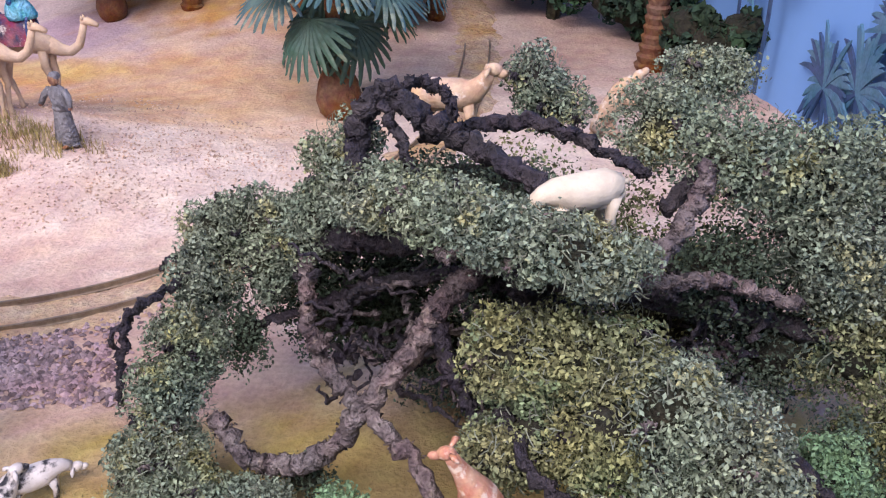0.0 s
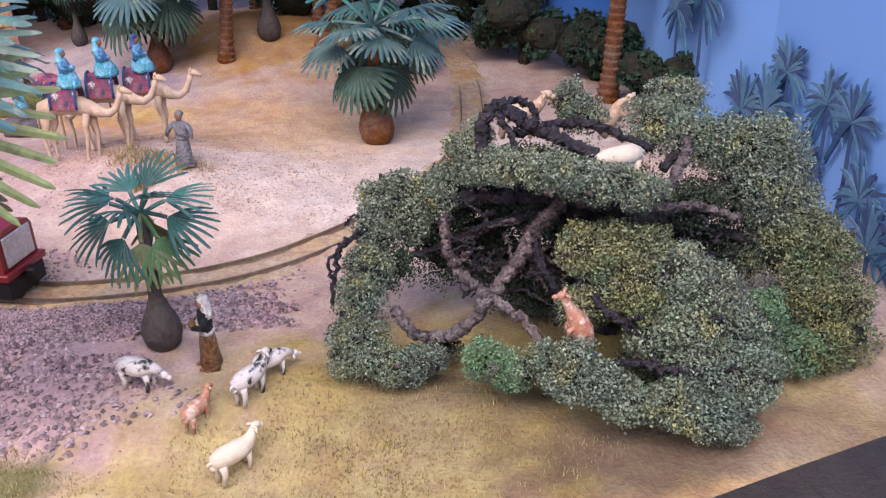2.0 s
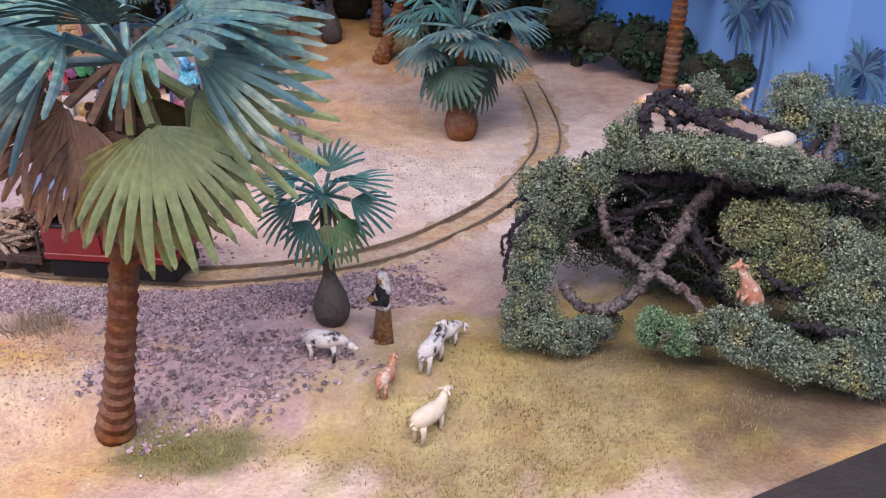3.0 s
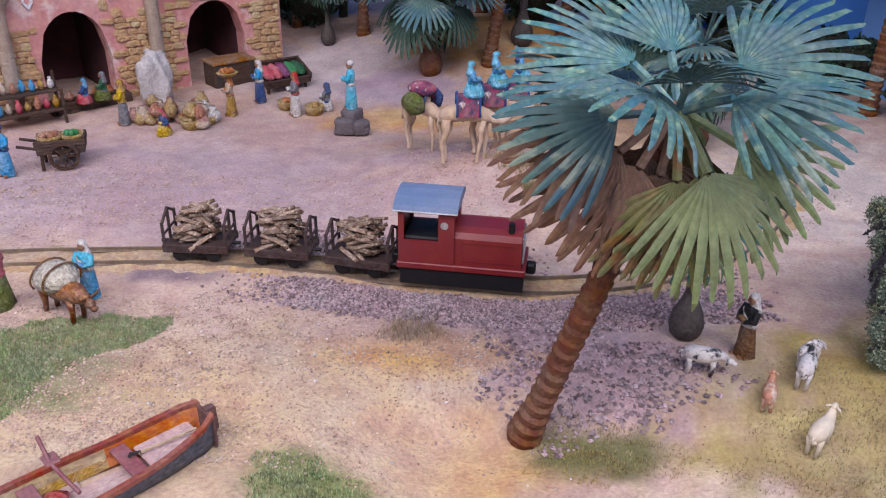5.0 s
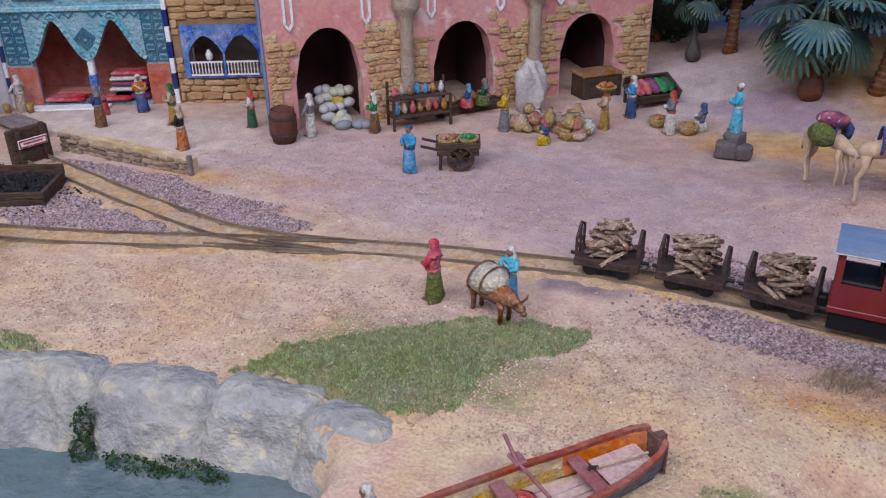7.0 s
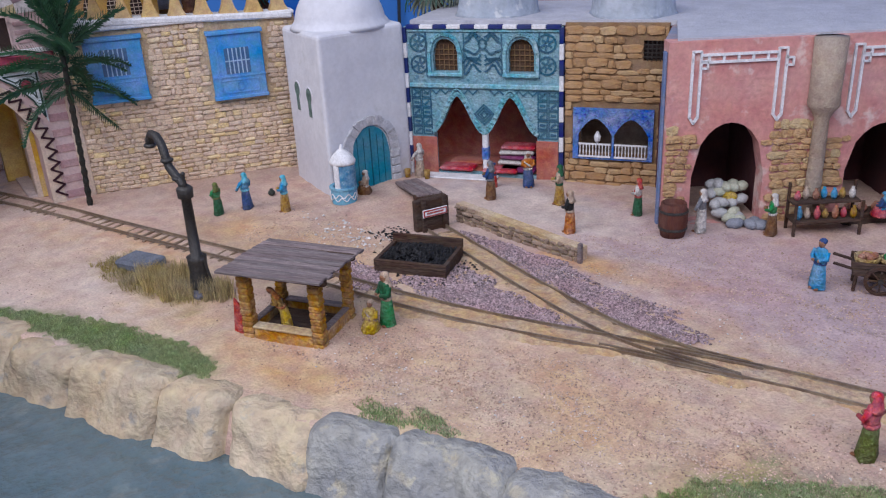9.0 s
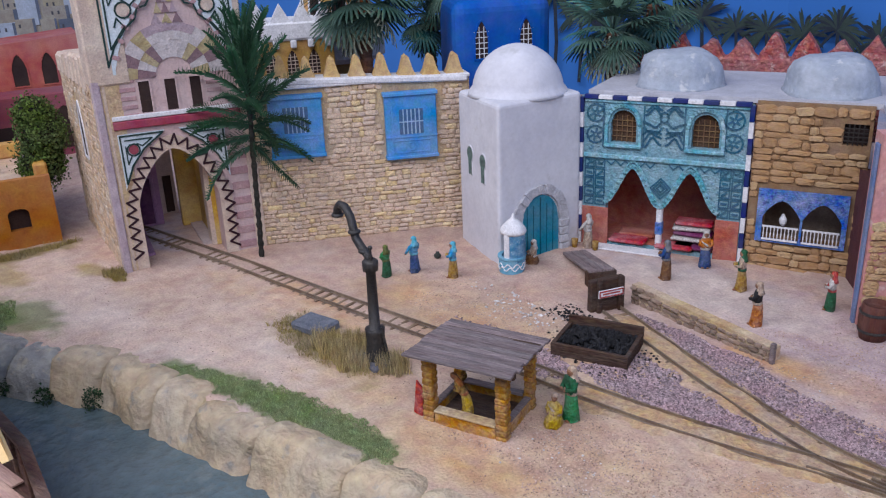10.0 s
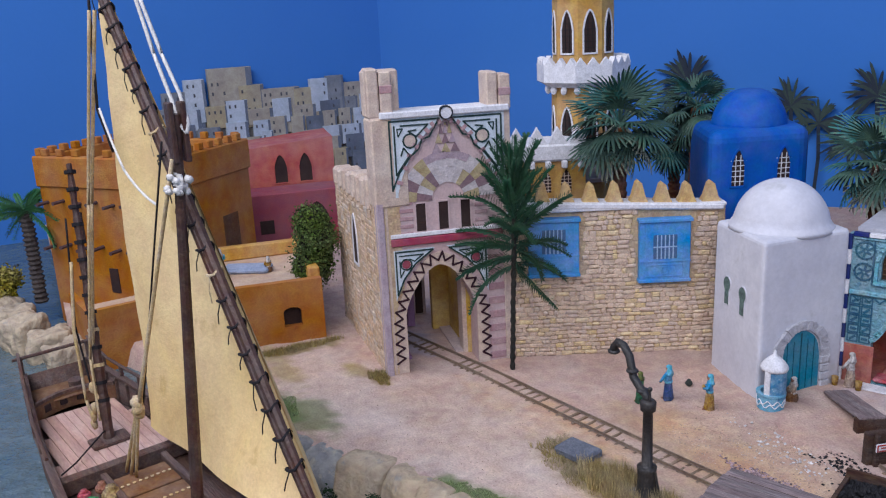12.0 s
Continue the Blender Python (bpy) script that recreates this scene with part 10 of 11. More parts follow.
g.lathe([(0.50, 0), (0.59, 0.42), (0.62, 0.76), (0.59, 1.15), (0.53, 1.5), (0.45, 1.5), (0.45, 1.38)], 0, 0, 18)
g.build("stave_body", mat("barrel_wood", (0.13, 0.05, 0.035), (0.09, 0.035, 0.028), 0.5, 0.7, 0.4, stretch=(2, 2, 0.3)), br)
for z in (0.34, 1.1):
    g = Geo()
    g.lathe([(0.605, z), (0.625, z + 0.06), (0.615, z + 0.12)], 0, 0, 18)
    g.build("hoop", IRON, br)
SACK = [mat("sack_grey", (0.46, 0.46, 0.46), None, 0.4, 0.9), mat("sack_pale", (0.50, 0.50, 0.38), (0.40, 0.42, 0.34), 0.4, 0.9), mat("sack_slate", (0.26, 0.28, 0.33), None, 0.4, 0.9)]
for k in range(26):
    # a heap inside the arch, and a few lying before it
    u, v = (rng.uniform(2.9, 4.2), rng.uniform(-0.9, -0.4)) if k > 19 else (3.2 + rng.uniform(-0.75, 0.75), rng.uniform(-0.3, 1.5))
    z = 0.18 if k > 19 else 0.2 + 0.85 * (v + 0.3) * rng.uniform(0.6, 1.05)
    g = Geo()
    g.smooth = True
    g.ball((0, 0, 0), (0.40, 0.27, 0.23), 9, 6, 0.05)
    ob = g.build("sack", C_YELLOW if k == 5 else SACK[2] if k > 19 else SACK[k % 2])
    ob.matrix_basis = cm_pose(-39.2 + u * 0.74 - v * 0.673, 21.7 + u * 0.673 + v * 0.74, z, rng.uniform(0, 180), rng.uniform(-25, 25))
    tagged(ob, "plump grey sack piled in the arch", "sack", "sacks in the arch")
rk = thing("jar_stand", -34.1, 23.7, 0, 42, "dark wooden two-tier stand with painted jars", "display stand")
for x in (0, 2.75):
    for y in (0, 0.9):
        g = Geo()
        g.box(x, x + 0.12, y, y + 0.12, -0.05, 2.1 if y else 1.5, 0.02)
        g.build("leg", WOOD, rk)
for z, y0 in ((0.55, 0.0), (1.3, 0.35)):
    g = Geo()
    g.box(0, 2.87, y0, 1.05, z, z + 0.1, 0.02)
    g.build("shelf", WOOD, rk)
    for k in range(7):
        g = Geo()
        g.smooth = True
        jar(g, 0.3 + k * 0.38, y0 + 0.3 + 0.1 * (k % 2), z + 0.1, 0.15, rng.uniform(0.35, 0.6), 8)
        g.build("jar", rng.choice([C_WHITE, C_ROSE, C_BLUE, C_OCHRE, C_CREAM, TERRA]), rk)
bn = thing("arch_bench", -32.9, 26.2, 0, 43, "low dark bench across the arch with pots", "bench")
g = Geo()
g.box(0, 3.6, 0, 0.9, -0.05, 0.5, 0.05)
g.build("seat", WOOD, bn)
for k in range(6):
    g = Geo()
    g.smooth = True
    jar(g, 0.3 + k * 0.6, 0.35, 0.5, 0.22, 0.4, 8)
    g.build("jar", TERRA, bn)
ch = thing("wooden_chest", -27.6, 31.6, 0, 42, "large dark wooden chest in front of the arch", "chest")
g = Geo()
g.box(0, 2.2, -0.9, 0.4, -0.05, 1.15, 0.06)
g.build("body", WOOD, ch)
for x in (0.1, 1.9):
    g = Geo()
    g.box(x, x + 0.2, -0.96, -0.9, 0.0, 1.12, 0.02)
    g.build("strap", IRON, ch)
g = Geo()
g.box(-0.06, 2.26, -0.96, 0.46, 1.15, 1.3, 0.05)
g.build("lid", WOOD_WARM, ch)
g = rock_mesh(77, 0.6, 0.52, 1.15, 0.45, 10)
tagged(g.build("column_boulder", mat("white_boulder", (0.50, 0.47, 0.45), (0.42, 0.39, 0.38), 0.8, 0.9, 0.5), pose_m=cm_pose(-29.2, 28.9, 1.0, 20)), "big whitish boulder at the foot of the column", "boulder")
for k in range(34):
    t = rng.random()
    x, y = -29.0 + 3.2 * t + rng.uniform(-0.3, 0.3), 26.6 - 0.4 * t + rng.uniform(-1.0, 0.7)
    pot(x, y, rng.uniform(0.26, 0.44), rng.uniform(0.45, 0.8), rng.choice([TERRA, STRAW, C_CREAM, C_WHITE, STRAW, PINK_CLAY]), "round clay market pot on the sand", z=(ground_at(x, y) if k < 22 else 0.42))
for x, y in ((-26.4, 25.2), (-25.9, 25.9), (-26.9, 26.0), (-22.9, 28.2), (-21.5, 27.5)):
    basket(x, y, 0.45, 0.4, STRAW, rng.choice([C_OCHRE, C_ORANGE, STRAW]), "woven straw basket filled with produce")
tr = thing("bread_tray", -25.2, 27.15, 1.85, 0, "round tray of bread on a figurine's head", "tray")
g = Geo()
g.lathe([(0.35, 0.0), (0.48, 0.12), (0.44, 0.14)], 0, 0, 12)
g.build("dish", STRAW, tr)
for k in range(6):
    g = Geo()
    g.smooth = True
    g.ball((0.22 * math.cos(k * 1.05), 0.22 * math.sin(k * 1.05), 0.2), (0.13, 0.13, 0.1), 7, 5)
    g.build("loaf", C_ORANGE, tr)
ms = thing("fabric_stall", -24.3, 30.0, 0, 40, "tilted dark market bench heaped with coloured fabric", "market stall")
g = Geo()
g.box(0, 3.0, 0, 1.9, 0.3, 0.5, 0.03)
g.box(0, 3.0, 0, 0.15, 0.5, 0.8, 0.03)
g.box(0, 3.0, 1.75, 1.9, 0.5, 1.0, 0.03)
g.box(2.85, 3.0, 0, 1.9, 0.5, 1.0, 0.03)
ob = g.build("bench", WOOD, ms)
ob.matrix_basis = cm_pose(0, 0, 0.2, 0, 22, 0)
for k, m_ in enumerate((C_ROSE, C_ROSE, C_PURPLE, C_GREEN, C_DGREEN)):
    g = Geo()
    g.smooth = True
    g.ball((0.4 + 0.52 * k, 0.9, 0.85), (0.4, 0.75, 0.28), 10, 7, 0.08)
    ob = g.build("fabric", m_, ms)
    ob.matrix_basis = cm_pose(0, 0, 0.2, 0, 22, 0)
for x in (0.2, 2.7):
    g = Geo()
    g.box(x, x + 0.15, 0.1, 0.3, -0.1, 0.55, 0.02)
    g.box(x, x + 0.15, 1.5, 1.7, -0.1, 1.1, 0.02)
    g.build("leg", WOOD, ms)
ms.matrix_basis = ms.matrix_basis @ Matrix.Scale(0.8, 4)
ct = thing("handcart", -30.95, 20.3, 0, 20, "wooden two-wheeled handcart with produce baskets", "handcart")
g = Geo()
g.box(0.3, 2.0, -0.5, 0.6, 0.62, 0.92, 0.03)
g.box(0.25, 2.05, -0.52, -0.42, 0.92, 1.16, 0.02)
g.box(0.25, 2.05, 0.52, 0.62, 0.92, 1.16, 0.02)
g.box(1.95, 2.05, -0.42, 0.52, 0.92, 1.2, 0.02)
g.build("tray", WOOD, ct)
for y in (-0.6, 0.7):
    g = Geo()
    g.at = Matrix.Translation((1.25, y, 0.56)) @ Matrix.Rotation(radians(90), 4, "X")
    rings = [[(math.cos(a) * r, math.sin(a) * r, zz) for r, zz in ((0.44, -0.05), (0.56, -0.05), (0.56, 0.05), (0.44, 0.05))] for a in np.linspace(0, 2 * math.pi, 19)]
    g.sweep(rings)
    wh = g.build("wheel", WOOD, ct)
    for k in range(8):
        a = math.pi * k / 4
        sp_ = Geo()
        sp_.at = g.at
        sp_.tube([(0, 0, 0), (0.46 * math.cos(a), 0.46 * math.sin(a), 0)], 0.04, 4)
        sp_.build("spoke", WOOD, wh)
    sp_ = Geo()
    sp_.at = g.at
    sp_.lathe([(0.1, -0.1), (0.1, 0.1)], 0, 0, 8)
    sp_.build("hub", IRON, wh)
g = Geo()
for y in (-0.4, 0.5):
    g.tube([(0.35, y, 0.85), (-0.35, y, 1.02)], 0.06, 5)
    g.tube([(0.45, y, 0.8), (0.42, y, 0.0)], 0.07, 5)
g.build("handle", WOOD, ct)
basket(-30.25, 20.6, 0.46, 0.3, STRAW, TERRA, "straw basket of brown produce on the handcart", 0.95)
basket(-29.48, 20.9, 0.42, 0.3, STRAW, C_GREEN, "straw basket of green produce on the handcart", 0.95)
for k, (x, y, z, s) in enumerate(((-19.72, 25.15, 0.36, 0.44), (-19.12, 25.2, 0.32, 0.38), (-19.48, 25.5, 0.72, 0.40))):
    g = rock_mesh(200 + k, s, s * 0.9, s * 0.8, 0.15, 5)
    tagged(g.build("stone_block", mat("dark_block", (0.15, 0.13, 0.135), None, 0.5, 0.9, 0.5) if k == 0 else bpy.data.materials["dark_block"], pose_m=cm_pose(x, y, z, 30 * k)), "dark stone block under the turquoise figurine", "stone", "stone blocks")
# carpets in the tiled shop
for k, (u, v, z, m_) in enumerate(((2.6, 0.3, 0.25, C_ROSE), (2.8, 1.4, 0.25, SHOP_RED), (5.9, 0.5, 0.25, C_PURPLE), (5.7, 0.8, 0.55, C_WHITE), (5.8, 0.9, 0.8, C_PURPLE), (5.7, 1.0, 1.05, C_WHITE), (5.8, 1.1, 1.3, C_ROSE), (5.0, 0.2, 0.25, C_ROSE))):
    g = Geo()
    g.box(-0.95, 0.95, -0.5, 0.5, 0, 0.2, 0.08)
    c, s = math.cos(radians(24)), math.sin(radians(24))
    tagged(g.build("carpet", m_, pose_m=cm_pose(-53.9 + u * c - v * s, 21.0 + u * s + v * c, z, 24 + rng.uniform(-6, 6))), "folded patterned carpet in the tiled shop", "carpet", "carpets in the shop")
g = Geo()
g.box(0.2, 4.1, -0.5, 0.3, 0, 0.1, 0.03)
tagged(g.build("doorstep", WHITE, pose_m=cm_pose(-53.0, 21.0, 0.0, 24)), "worn white step before the tiled shop", "step")

# ---- pictured palms on the right backdrop ----
PIC = [mat("pictured_palm_blue", (0.09, 0.22, 0.33), (0.07, 0.17, 0.26), 1.0, 0.9, 0.0), mat("pictured_palm_dark", (0.05, 0.10, 0.22), (0.04, 0.08, 0.16), 1.0, 0.9, 0.0)]


def pictured_palm(s, tr_, seed, mats, parent, m, n=44):
    """A palm as painted on the backdrop: a thin trunk and many arched fronds."""
    g, r = Geo(), random.Random(seed)
    g.slot = 1
    g.bar([(0, -tr_), (0.08 * s, -tr_ * 0.5), (0, 0)], 0, 0.03, 0.13 * s)
    for k in range(n):
        g.slot = 0 if r.random() < 0.6 else 1
        a, L = radians(r.uniform(-55, 235)), s * r.uniform(0.7, 1.15)
        d, arc, w = Vector((math.cos(a), math.sin(a))), r.uniform(0.25, 0.6), 0.05 * s
        pts = [d * L * t + Vector((0, L * (0.3 * t - arc * t * t))) for t in (0, 0.3, 0.6, 0.85, 1.0)]
        side = [Vector((-(q - p).y, (q - p).x)).normalized() for p, q in zip(pts, pts[1:] + [pts[-1] + d * 0.1])]
        wide = (0.3, 0.9, 1.0, 0.7, 0.05)
        g.prism([tuple(p + q * w * e) for p, q, e in zip(pts, side, wide)] + [tuple(p - q * w * e) for p, q, e in list(zip(pts, side, wide))[::-1]], -0.01 - 0.001 * k, 0.02)
    g.build("pictured_palm", mats, parent, pose_m=m)


pic = tagged(new("pictured_palms"), "bluish palms pictured on the sky backdrop", "backdrop picture", kind="structure")
for k, (x, y, z, s, tr_) in enumerate(((8.5, 21.0, 3.6, 1.3, 3.4), (8.8, 18.2, 3.4, 1.2, 3.2), (9.0, 16.8, 3.3, 1.3, 3.4), (6.9, 26.6, 5.0, 1.9, 4.5), (6.4, 28.4, 4.2, 1.7, 4), (9.0, 15.4, 1.6, 1.2, 2.0), (8.3, 22, 2.0, 1.7, 3), (9.2, 13.0, 1.2, 1.4, 2.0), (9.05, 14.5, 0.6, 1.3, 1.4), (8.0, 23.6, 1.6, 1.6, 2.2), (8.7, 19.4, 1.2, 1.4, 2.0), (9.3, 11.6, 0.4, 1.3, 1.4))):
    pictured_palm(s, tr_, 700 + k, PIC, pic, cm_pose(x - 0.15, y, z, -82 if y > 15 else -83))
DUSK = [mat("pictured_palm_dusk", (0.035, 0.06, 0.055), (0.05, 0.075, 0.06), 1.0, 0.9, 0.0), mat("pictured_palm_night", (0.02, 0.03, 0.05), (0.03, 0.04, 0.05), 1.0, 0.9, 0.0)]
far = tagged(new("pictured_grove"), "dark palm grove pictured on the sky backdrop", "backdrop picture", kind="structure")
FAR_PALMS = [(-72.9, 48.0, 11.0, 2.8, 9), (-70.5, 49.2, 7.6, 2.0, 4), (-67.6, 50.6, 8.2, 2.2, 5), (-65.1, 51.8, 7.3, 1.9, 4), (-62.9, 52.7, 7.2, 1.9, 4), (-60.0, 53.1, 7.0, 2.0, 4), (-57.2, 52.9, 7.6, 2.2, 4), (-54.0, 52.8, 6.9, 2.0, 4), (-79.0, 45.1, 10.0, 2.4, 8), (-76.9, 46.1, 8.6, 2.2, 6), (-87.3, 41.1, 11.8, 3.2, 10), (-74.6, 47.1, 7.0, 2.2, 4), (-50.5, 52.7, 8.4, 2.4, 6), (-46.0, 52.4, 10.5, 2.8, 9), (-43.0, 52.3, 11.6, 2.8, 10)]
for k, (x, y, z, s, tr_) in enumerate(FAR_PALMS):
    pictured_palm(s, tr_, 800 + k, DUSK, far, cm_pose(x, y, z, 25.8 if x < -61 else -2.9))


# ---- the sailing dhow ----
DECK = mat("pinkish_deck", (0.52, 0.34, 0.28), (0.45, 0.29, 0.24), 1.2, 0.8, 0.3, 9, 0.15, by_object=0.12, stretch=(0.3, 2, 2))
HULL = mat("dark_hull_wood", (0.14, 0.085, 0.066), (0.085, 0.052, 0.042), 0.8, 0.6, 0.4, 9, 0.3, stretch=(0.3, 2, 2))
SPAR = mat("dark_spar_wood", (0.085, 0.044, 0.032), (0.055, 0.030, 0.024), 0.8, 0.45, 0.3, 9, 0.25)
RAISED = mat("tan_bulkhead", (0.22, 0.115, 0.055), (0.16, 0.08, 0.04), 0.6, 0.7, 0.3)
SAIL = mat("cream_sailcloth", (0.82, 0.62, 0.31), (0.74, 0.54, 0.26), 3.0, 0.9, 0.2, 7, 0.07, c=(0.66, 0.47, 0.21), c_at=0.60)
ROPE = mat("cream_rope", (0.58, 0.44, 0.25), (0.50, 0.37, 0.20), 0.4, 0.9, 0.4, 14, 0.2)
WHITE_ROPE = mat("white_rope", (0.74, 0.72, 0.68), (0.66, 0.64, 0.60), 0.4, 0.9, 0.4, 14, 0.1)
TWINE = mat("black_twine", (0.014, 0.012, 0.014), None, 0.4, 0.8, 0.2)

dhow = thing("sailing_dhow", -72.5, -15.1, 0, 12.5, "dark wooden lateen dhow moored beside the quay", "sailing boat")
to_dhow = Matrix.Translation((-72.5, -15.1, 0)) @ Matrix.Rotation(radians(12.5), 4, "Z")
to_dhow.invert()


def loc(p):
    return tuple(to_dhow @ Vector(p))


def half(s):
    return float(np.interp(s, [0, 2, 6.5, 13, 18, 24, 28, 30], [1.7, 2.05, 2.8, 3.5, 3.4, 2.4, 1.1, 0.12]))


def sheer(s):
    return 1.75 + 0.0042 * (s - 13) ** 2


st_ = np.linspace(0, 30, 41)
g = Geo()
g.smooth = True
v, f, m = [], [], 0
for s in st_:
    w, zt = half(s), sheer(s)
    row = [(0.0, -3.2), (0.45 * w, -2.8), (0.82 * w, -1.6), (0.97 * w, 0.0), (w, zt), (w - 0.16, zt), (w - 0.2, 0.8)]
    row = [(max(a, 0.01), b) for a, b in row]
    full = [(-a, b) for a, b in row[::-1]] + row[1:]
    m = len(full)
    v += [(s, a, b) for a, b in full]
f = [(k * m + j, k * m + j + 1, (k + 1) * m + j + 1, (k + 1) * m + j) for k in range(len(st_) - 1) for j in range(m - 1)]
f += [tuple(range(2, m - 2)), tuple(len(v) - m + j for j in range(m))]
g.add(v, f)
g.build("hull", HULL, dhow)
for sd in (-1, 1):
    g = Geo()
    g.sweep([[(s, sd * (half(s) + 0.08), sheer(s)), (s, sd * (half(s) - 0.26), sheer(s)), (s, sd * (half(s) - 0.26), sheer(s) + 0.12), (s, sd * (half(s) + 0.08), sheer(s) + 0.12)] for s in st_])
    g.build("gunwale", HULL, dhow)
    # ribs inside the bulwark
    for s in np.arange(1.0, 26, 1.0):
        g = Geo()
        w = half(s) - 0.2
        g.box(s - 0.07, s + 0.07, sd * w - 0.10, sd * w + 0.10, 0.95, sheer(s), 0.02)
        g.build("rib", HULL, dhow)


def deck_planks(s0, s1, z, width, mat_, inset=0.2):
    y = -3.6
    while y < 3.6:
        far = max(abs(y), abs(y + width))
        ok = [s for s in np.arange(s0, s1 + 0.01, 0.1) if half(s) - inset > far]
        if ok and ok[-1] - ok[0] > 0.6:
            g = Geo()
            g.box(ok[0], ok[-1], y + 0.012, y + width - 0.012, z - 0.08, z + rng.uniform(-0.012, 0.012), 0.012)
            g.build("deck_plank", mat_, dhow)
        y += width


deck_planks(2.6, 10.4, 1.0, 0.42, DECK)
deck_planks(17.6, 29, 0.9, 0.42, DECK)
g = Geo()
for a, b in zip(st_[3:], st_[4:]):
    wa, wb = half(a) - 0.15, half(b) - 0.15
    g.add([(a, -wa, 0.72), (b, -wb, 0.72), (b, wb, 0.72), (a, wa, 0.72)], [(0, 1, 2, 3)])
g.build("underdeck", HULL, dhow)
# raised stern with a curved bulkhead and its small windows
g = Geo()
n = 14
arc = [(2.9 - 0.9 * math.cos(math.pi * (k / n - 0.5) * 0.9), -1.95 + 3.9 * k / n) for k in range(n + 1)]
g.sweep([[(x, y, 0.95), (x, y, 1.75), (x - 0.25, y, 1.75), (x - 0.25, y, 0.95)] for x, y in arc])
bulk = g.build("bulkhead", RAISED, dhow, "tan curved stern bulkhead")
g = Geo()
g.tube([(x - 0.1, y, 1.8) for x, y in arc], 0.13, 5)
g.build("cap_rail", HULL, bulk)
for k in (2, 5, 8, 11):
    x, y = (arc[k][0] + arc[k + 1][0]) / 2, (arc[k][1] + arc[k + 1][1]) / 2
    g = Geo()
    g.box(-0.02, 0.06, -0.19, 0.19, 1.2, 1.58, 0.03)
    g.at = Matrix.Identity(4)
    ob = g.build("port", DARK, bulk)
    ob.matrix_basis = cm_pose(x, y, 0, math.degrees(math.atan2(arc[k + 1][1] - arc[k][1], arc[k + 1][0] - arc[k][0])) - 90)
g = Geo()
g.box(0.1, 2.2, -1.6, 1.6, 1.5, 1.62, 0.04)
g.build("stern_deck", RAISED, dhow)
g = Geo()
g.lathe([(0.35, 1.65), (0.38, 2.0), (0.3, 2.05)], 1.2, 0.5, 12)
g.build("capstan", HULL, dhow)
# stern rail and posts
for y in (-1.65, 1.65):
    g = Geo()
    g.box(-0.1, 0.12, y - 0.1, y + 0.1, 1.6, 3.5, 0.03)
    g.build("rail_post", HULL, dhow)
g = Geo()
g.tube([(0, -2.0, 3.42), (0, 2.0, 3.46)], 0.09, 6)
g.build("stern_rail", HULL, dhow)
for sd in (-1, 1):
    for s in np.arange(1.5, 10, 1.7):
        g = Geo()
        g.box(s - 0.07, s + 0.07, sd * half(s) - 0.09, sd * half(s) + 0.09, sheer(s), sheer(s) + 0.65, 0.02)
        g.build("rail_post", HULL, dhow)
    g = Geo()
    g.tube([(s, sd * half(s), sheer(s) + 0.65 + 0.4 * max(0, 1.5 - s)) for s in np.linspace(0, 10, 12)], 0.08, 6)
    g.build("side_rail", HULL, dhow)
# beam, hold and hatch before the mast
g = Geo()
g.box(10.2, 10.7, -3.0, 3.0, 0.8, 1.55, 0.06)
g.build("cross_beam", HULL, dhow)
for y in (-1.3, 1.3):
    g = Geo()
    g.box(10.7, 17.4, y - 0.14, y + 0.14, 0.75, 1.35, 0.04)
    g.build("coaming", HULL, dhow)
for k in range(3):
    x0 = 11.2 + 2.0 * k
    g = Geo()
    g.box(x0, x0 + 1.85, -1.15, 1.15, 1.0, 1.15, 0.04)
    hp = g.build("hatch_panel", RAISED, dhow)
    for j in range(9):
        g = Geo()
        g.lathe([(0.06, 1.15), (0.08, 1.19), (0.05, 1.2)], x0 + 0.92, -1.0 + 0.25 * j, 8)
        g.build("rivet", ROPE, hp)
g = Geo()
g.box(16.2, 17.4, -2.8, 2.8, 0.8, 1.45, 0.06)
g.build("cross_beam", HULL, dhow)
# masts
m0, m1 = loc((-56.2, -11.3, 0)), loc((-55.5, -10.2, 16.5))
g = Geo()
g.tube([tuple(Vector(m0).lerp(Vector(m1), t)) for t in np.linspace(0, 1, 8)], [0.24, 0.235, 0.23, 0.215, 0.20, 0.19, 0.175, 0.165], 10)
mast = g.build("mast", SPAR, dhow)
g = Geo()
g.box(m1[0] - 0.22, m1[0] + 0.22, m1[1] - 0.3, m1[1] - 0.12, 14.9, 16.9, 0.04)
g.box(m1[0] - 0.22, m1[0] + 0.22, m1[1] + 0.12, m1[1] + 0.3, 14.9, 16.9, 0.04)
g.build("mast_cheek", SPAR, mast)
g = Geo()
g.smooth = True
k0 = loc((-55.35, -10.4, 14.3))
for j in range(16):
    g.ball((k0[0] + rng.uniform(-0.3, 0.3), k0[1] + rng.uniform(-0.32, 0.25), 14.2 + rng.uniform(-0.3, 0.35)), (0.17, 0.12, 0.12), 7, 5, 0.3)
g.build("rope_knot", WHITE_ROPE, mast)
z0, z1 = loc((-65.3, -13.45, 1.0)), loc((-69.0, -13.05, 13.4))
g = Geo()
line = [Vector(z0).lerp(Vector(z1), t) for t in np.linspace(0, 1, 24)]
g.tube([tuple(p) for p in line], [0.24 - 0.005 * k + (0.04 if k % 3 == 0 else 0) for k in range(24)], 8)
miz = g.build("mizzen_mast", SPAR, dhow)
g = Geo()
g.box(z0[0] - 0.5, z0[0] + 0.5, z0[1] - 0.85, z0[1] + 0.85, 1.0, 1.22, 0.05)
g.build("mast_step", HULL, dhow)
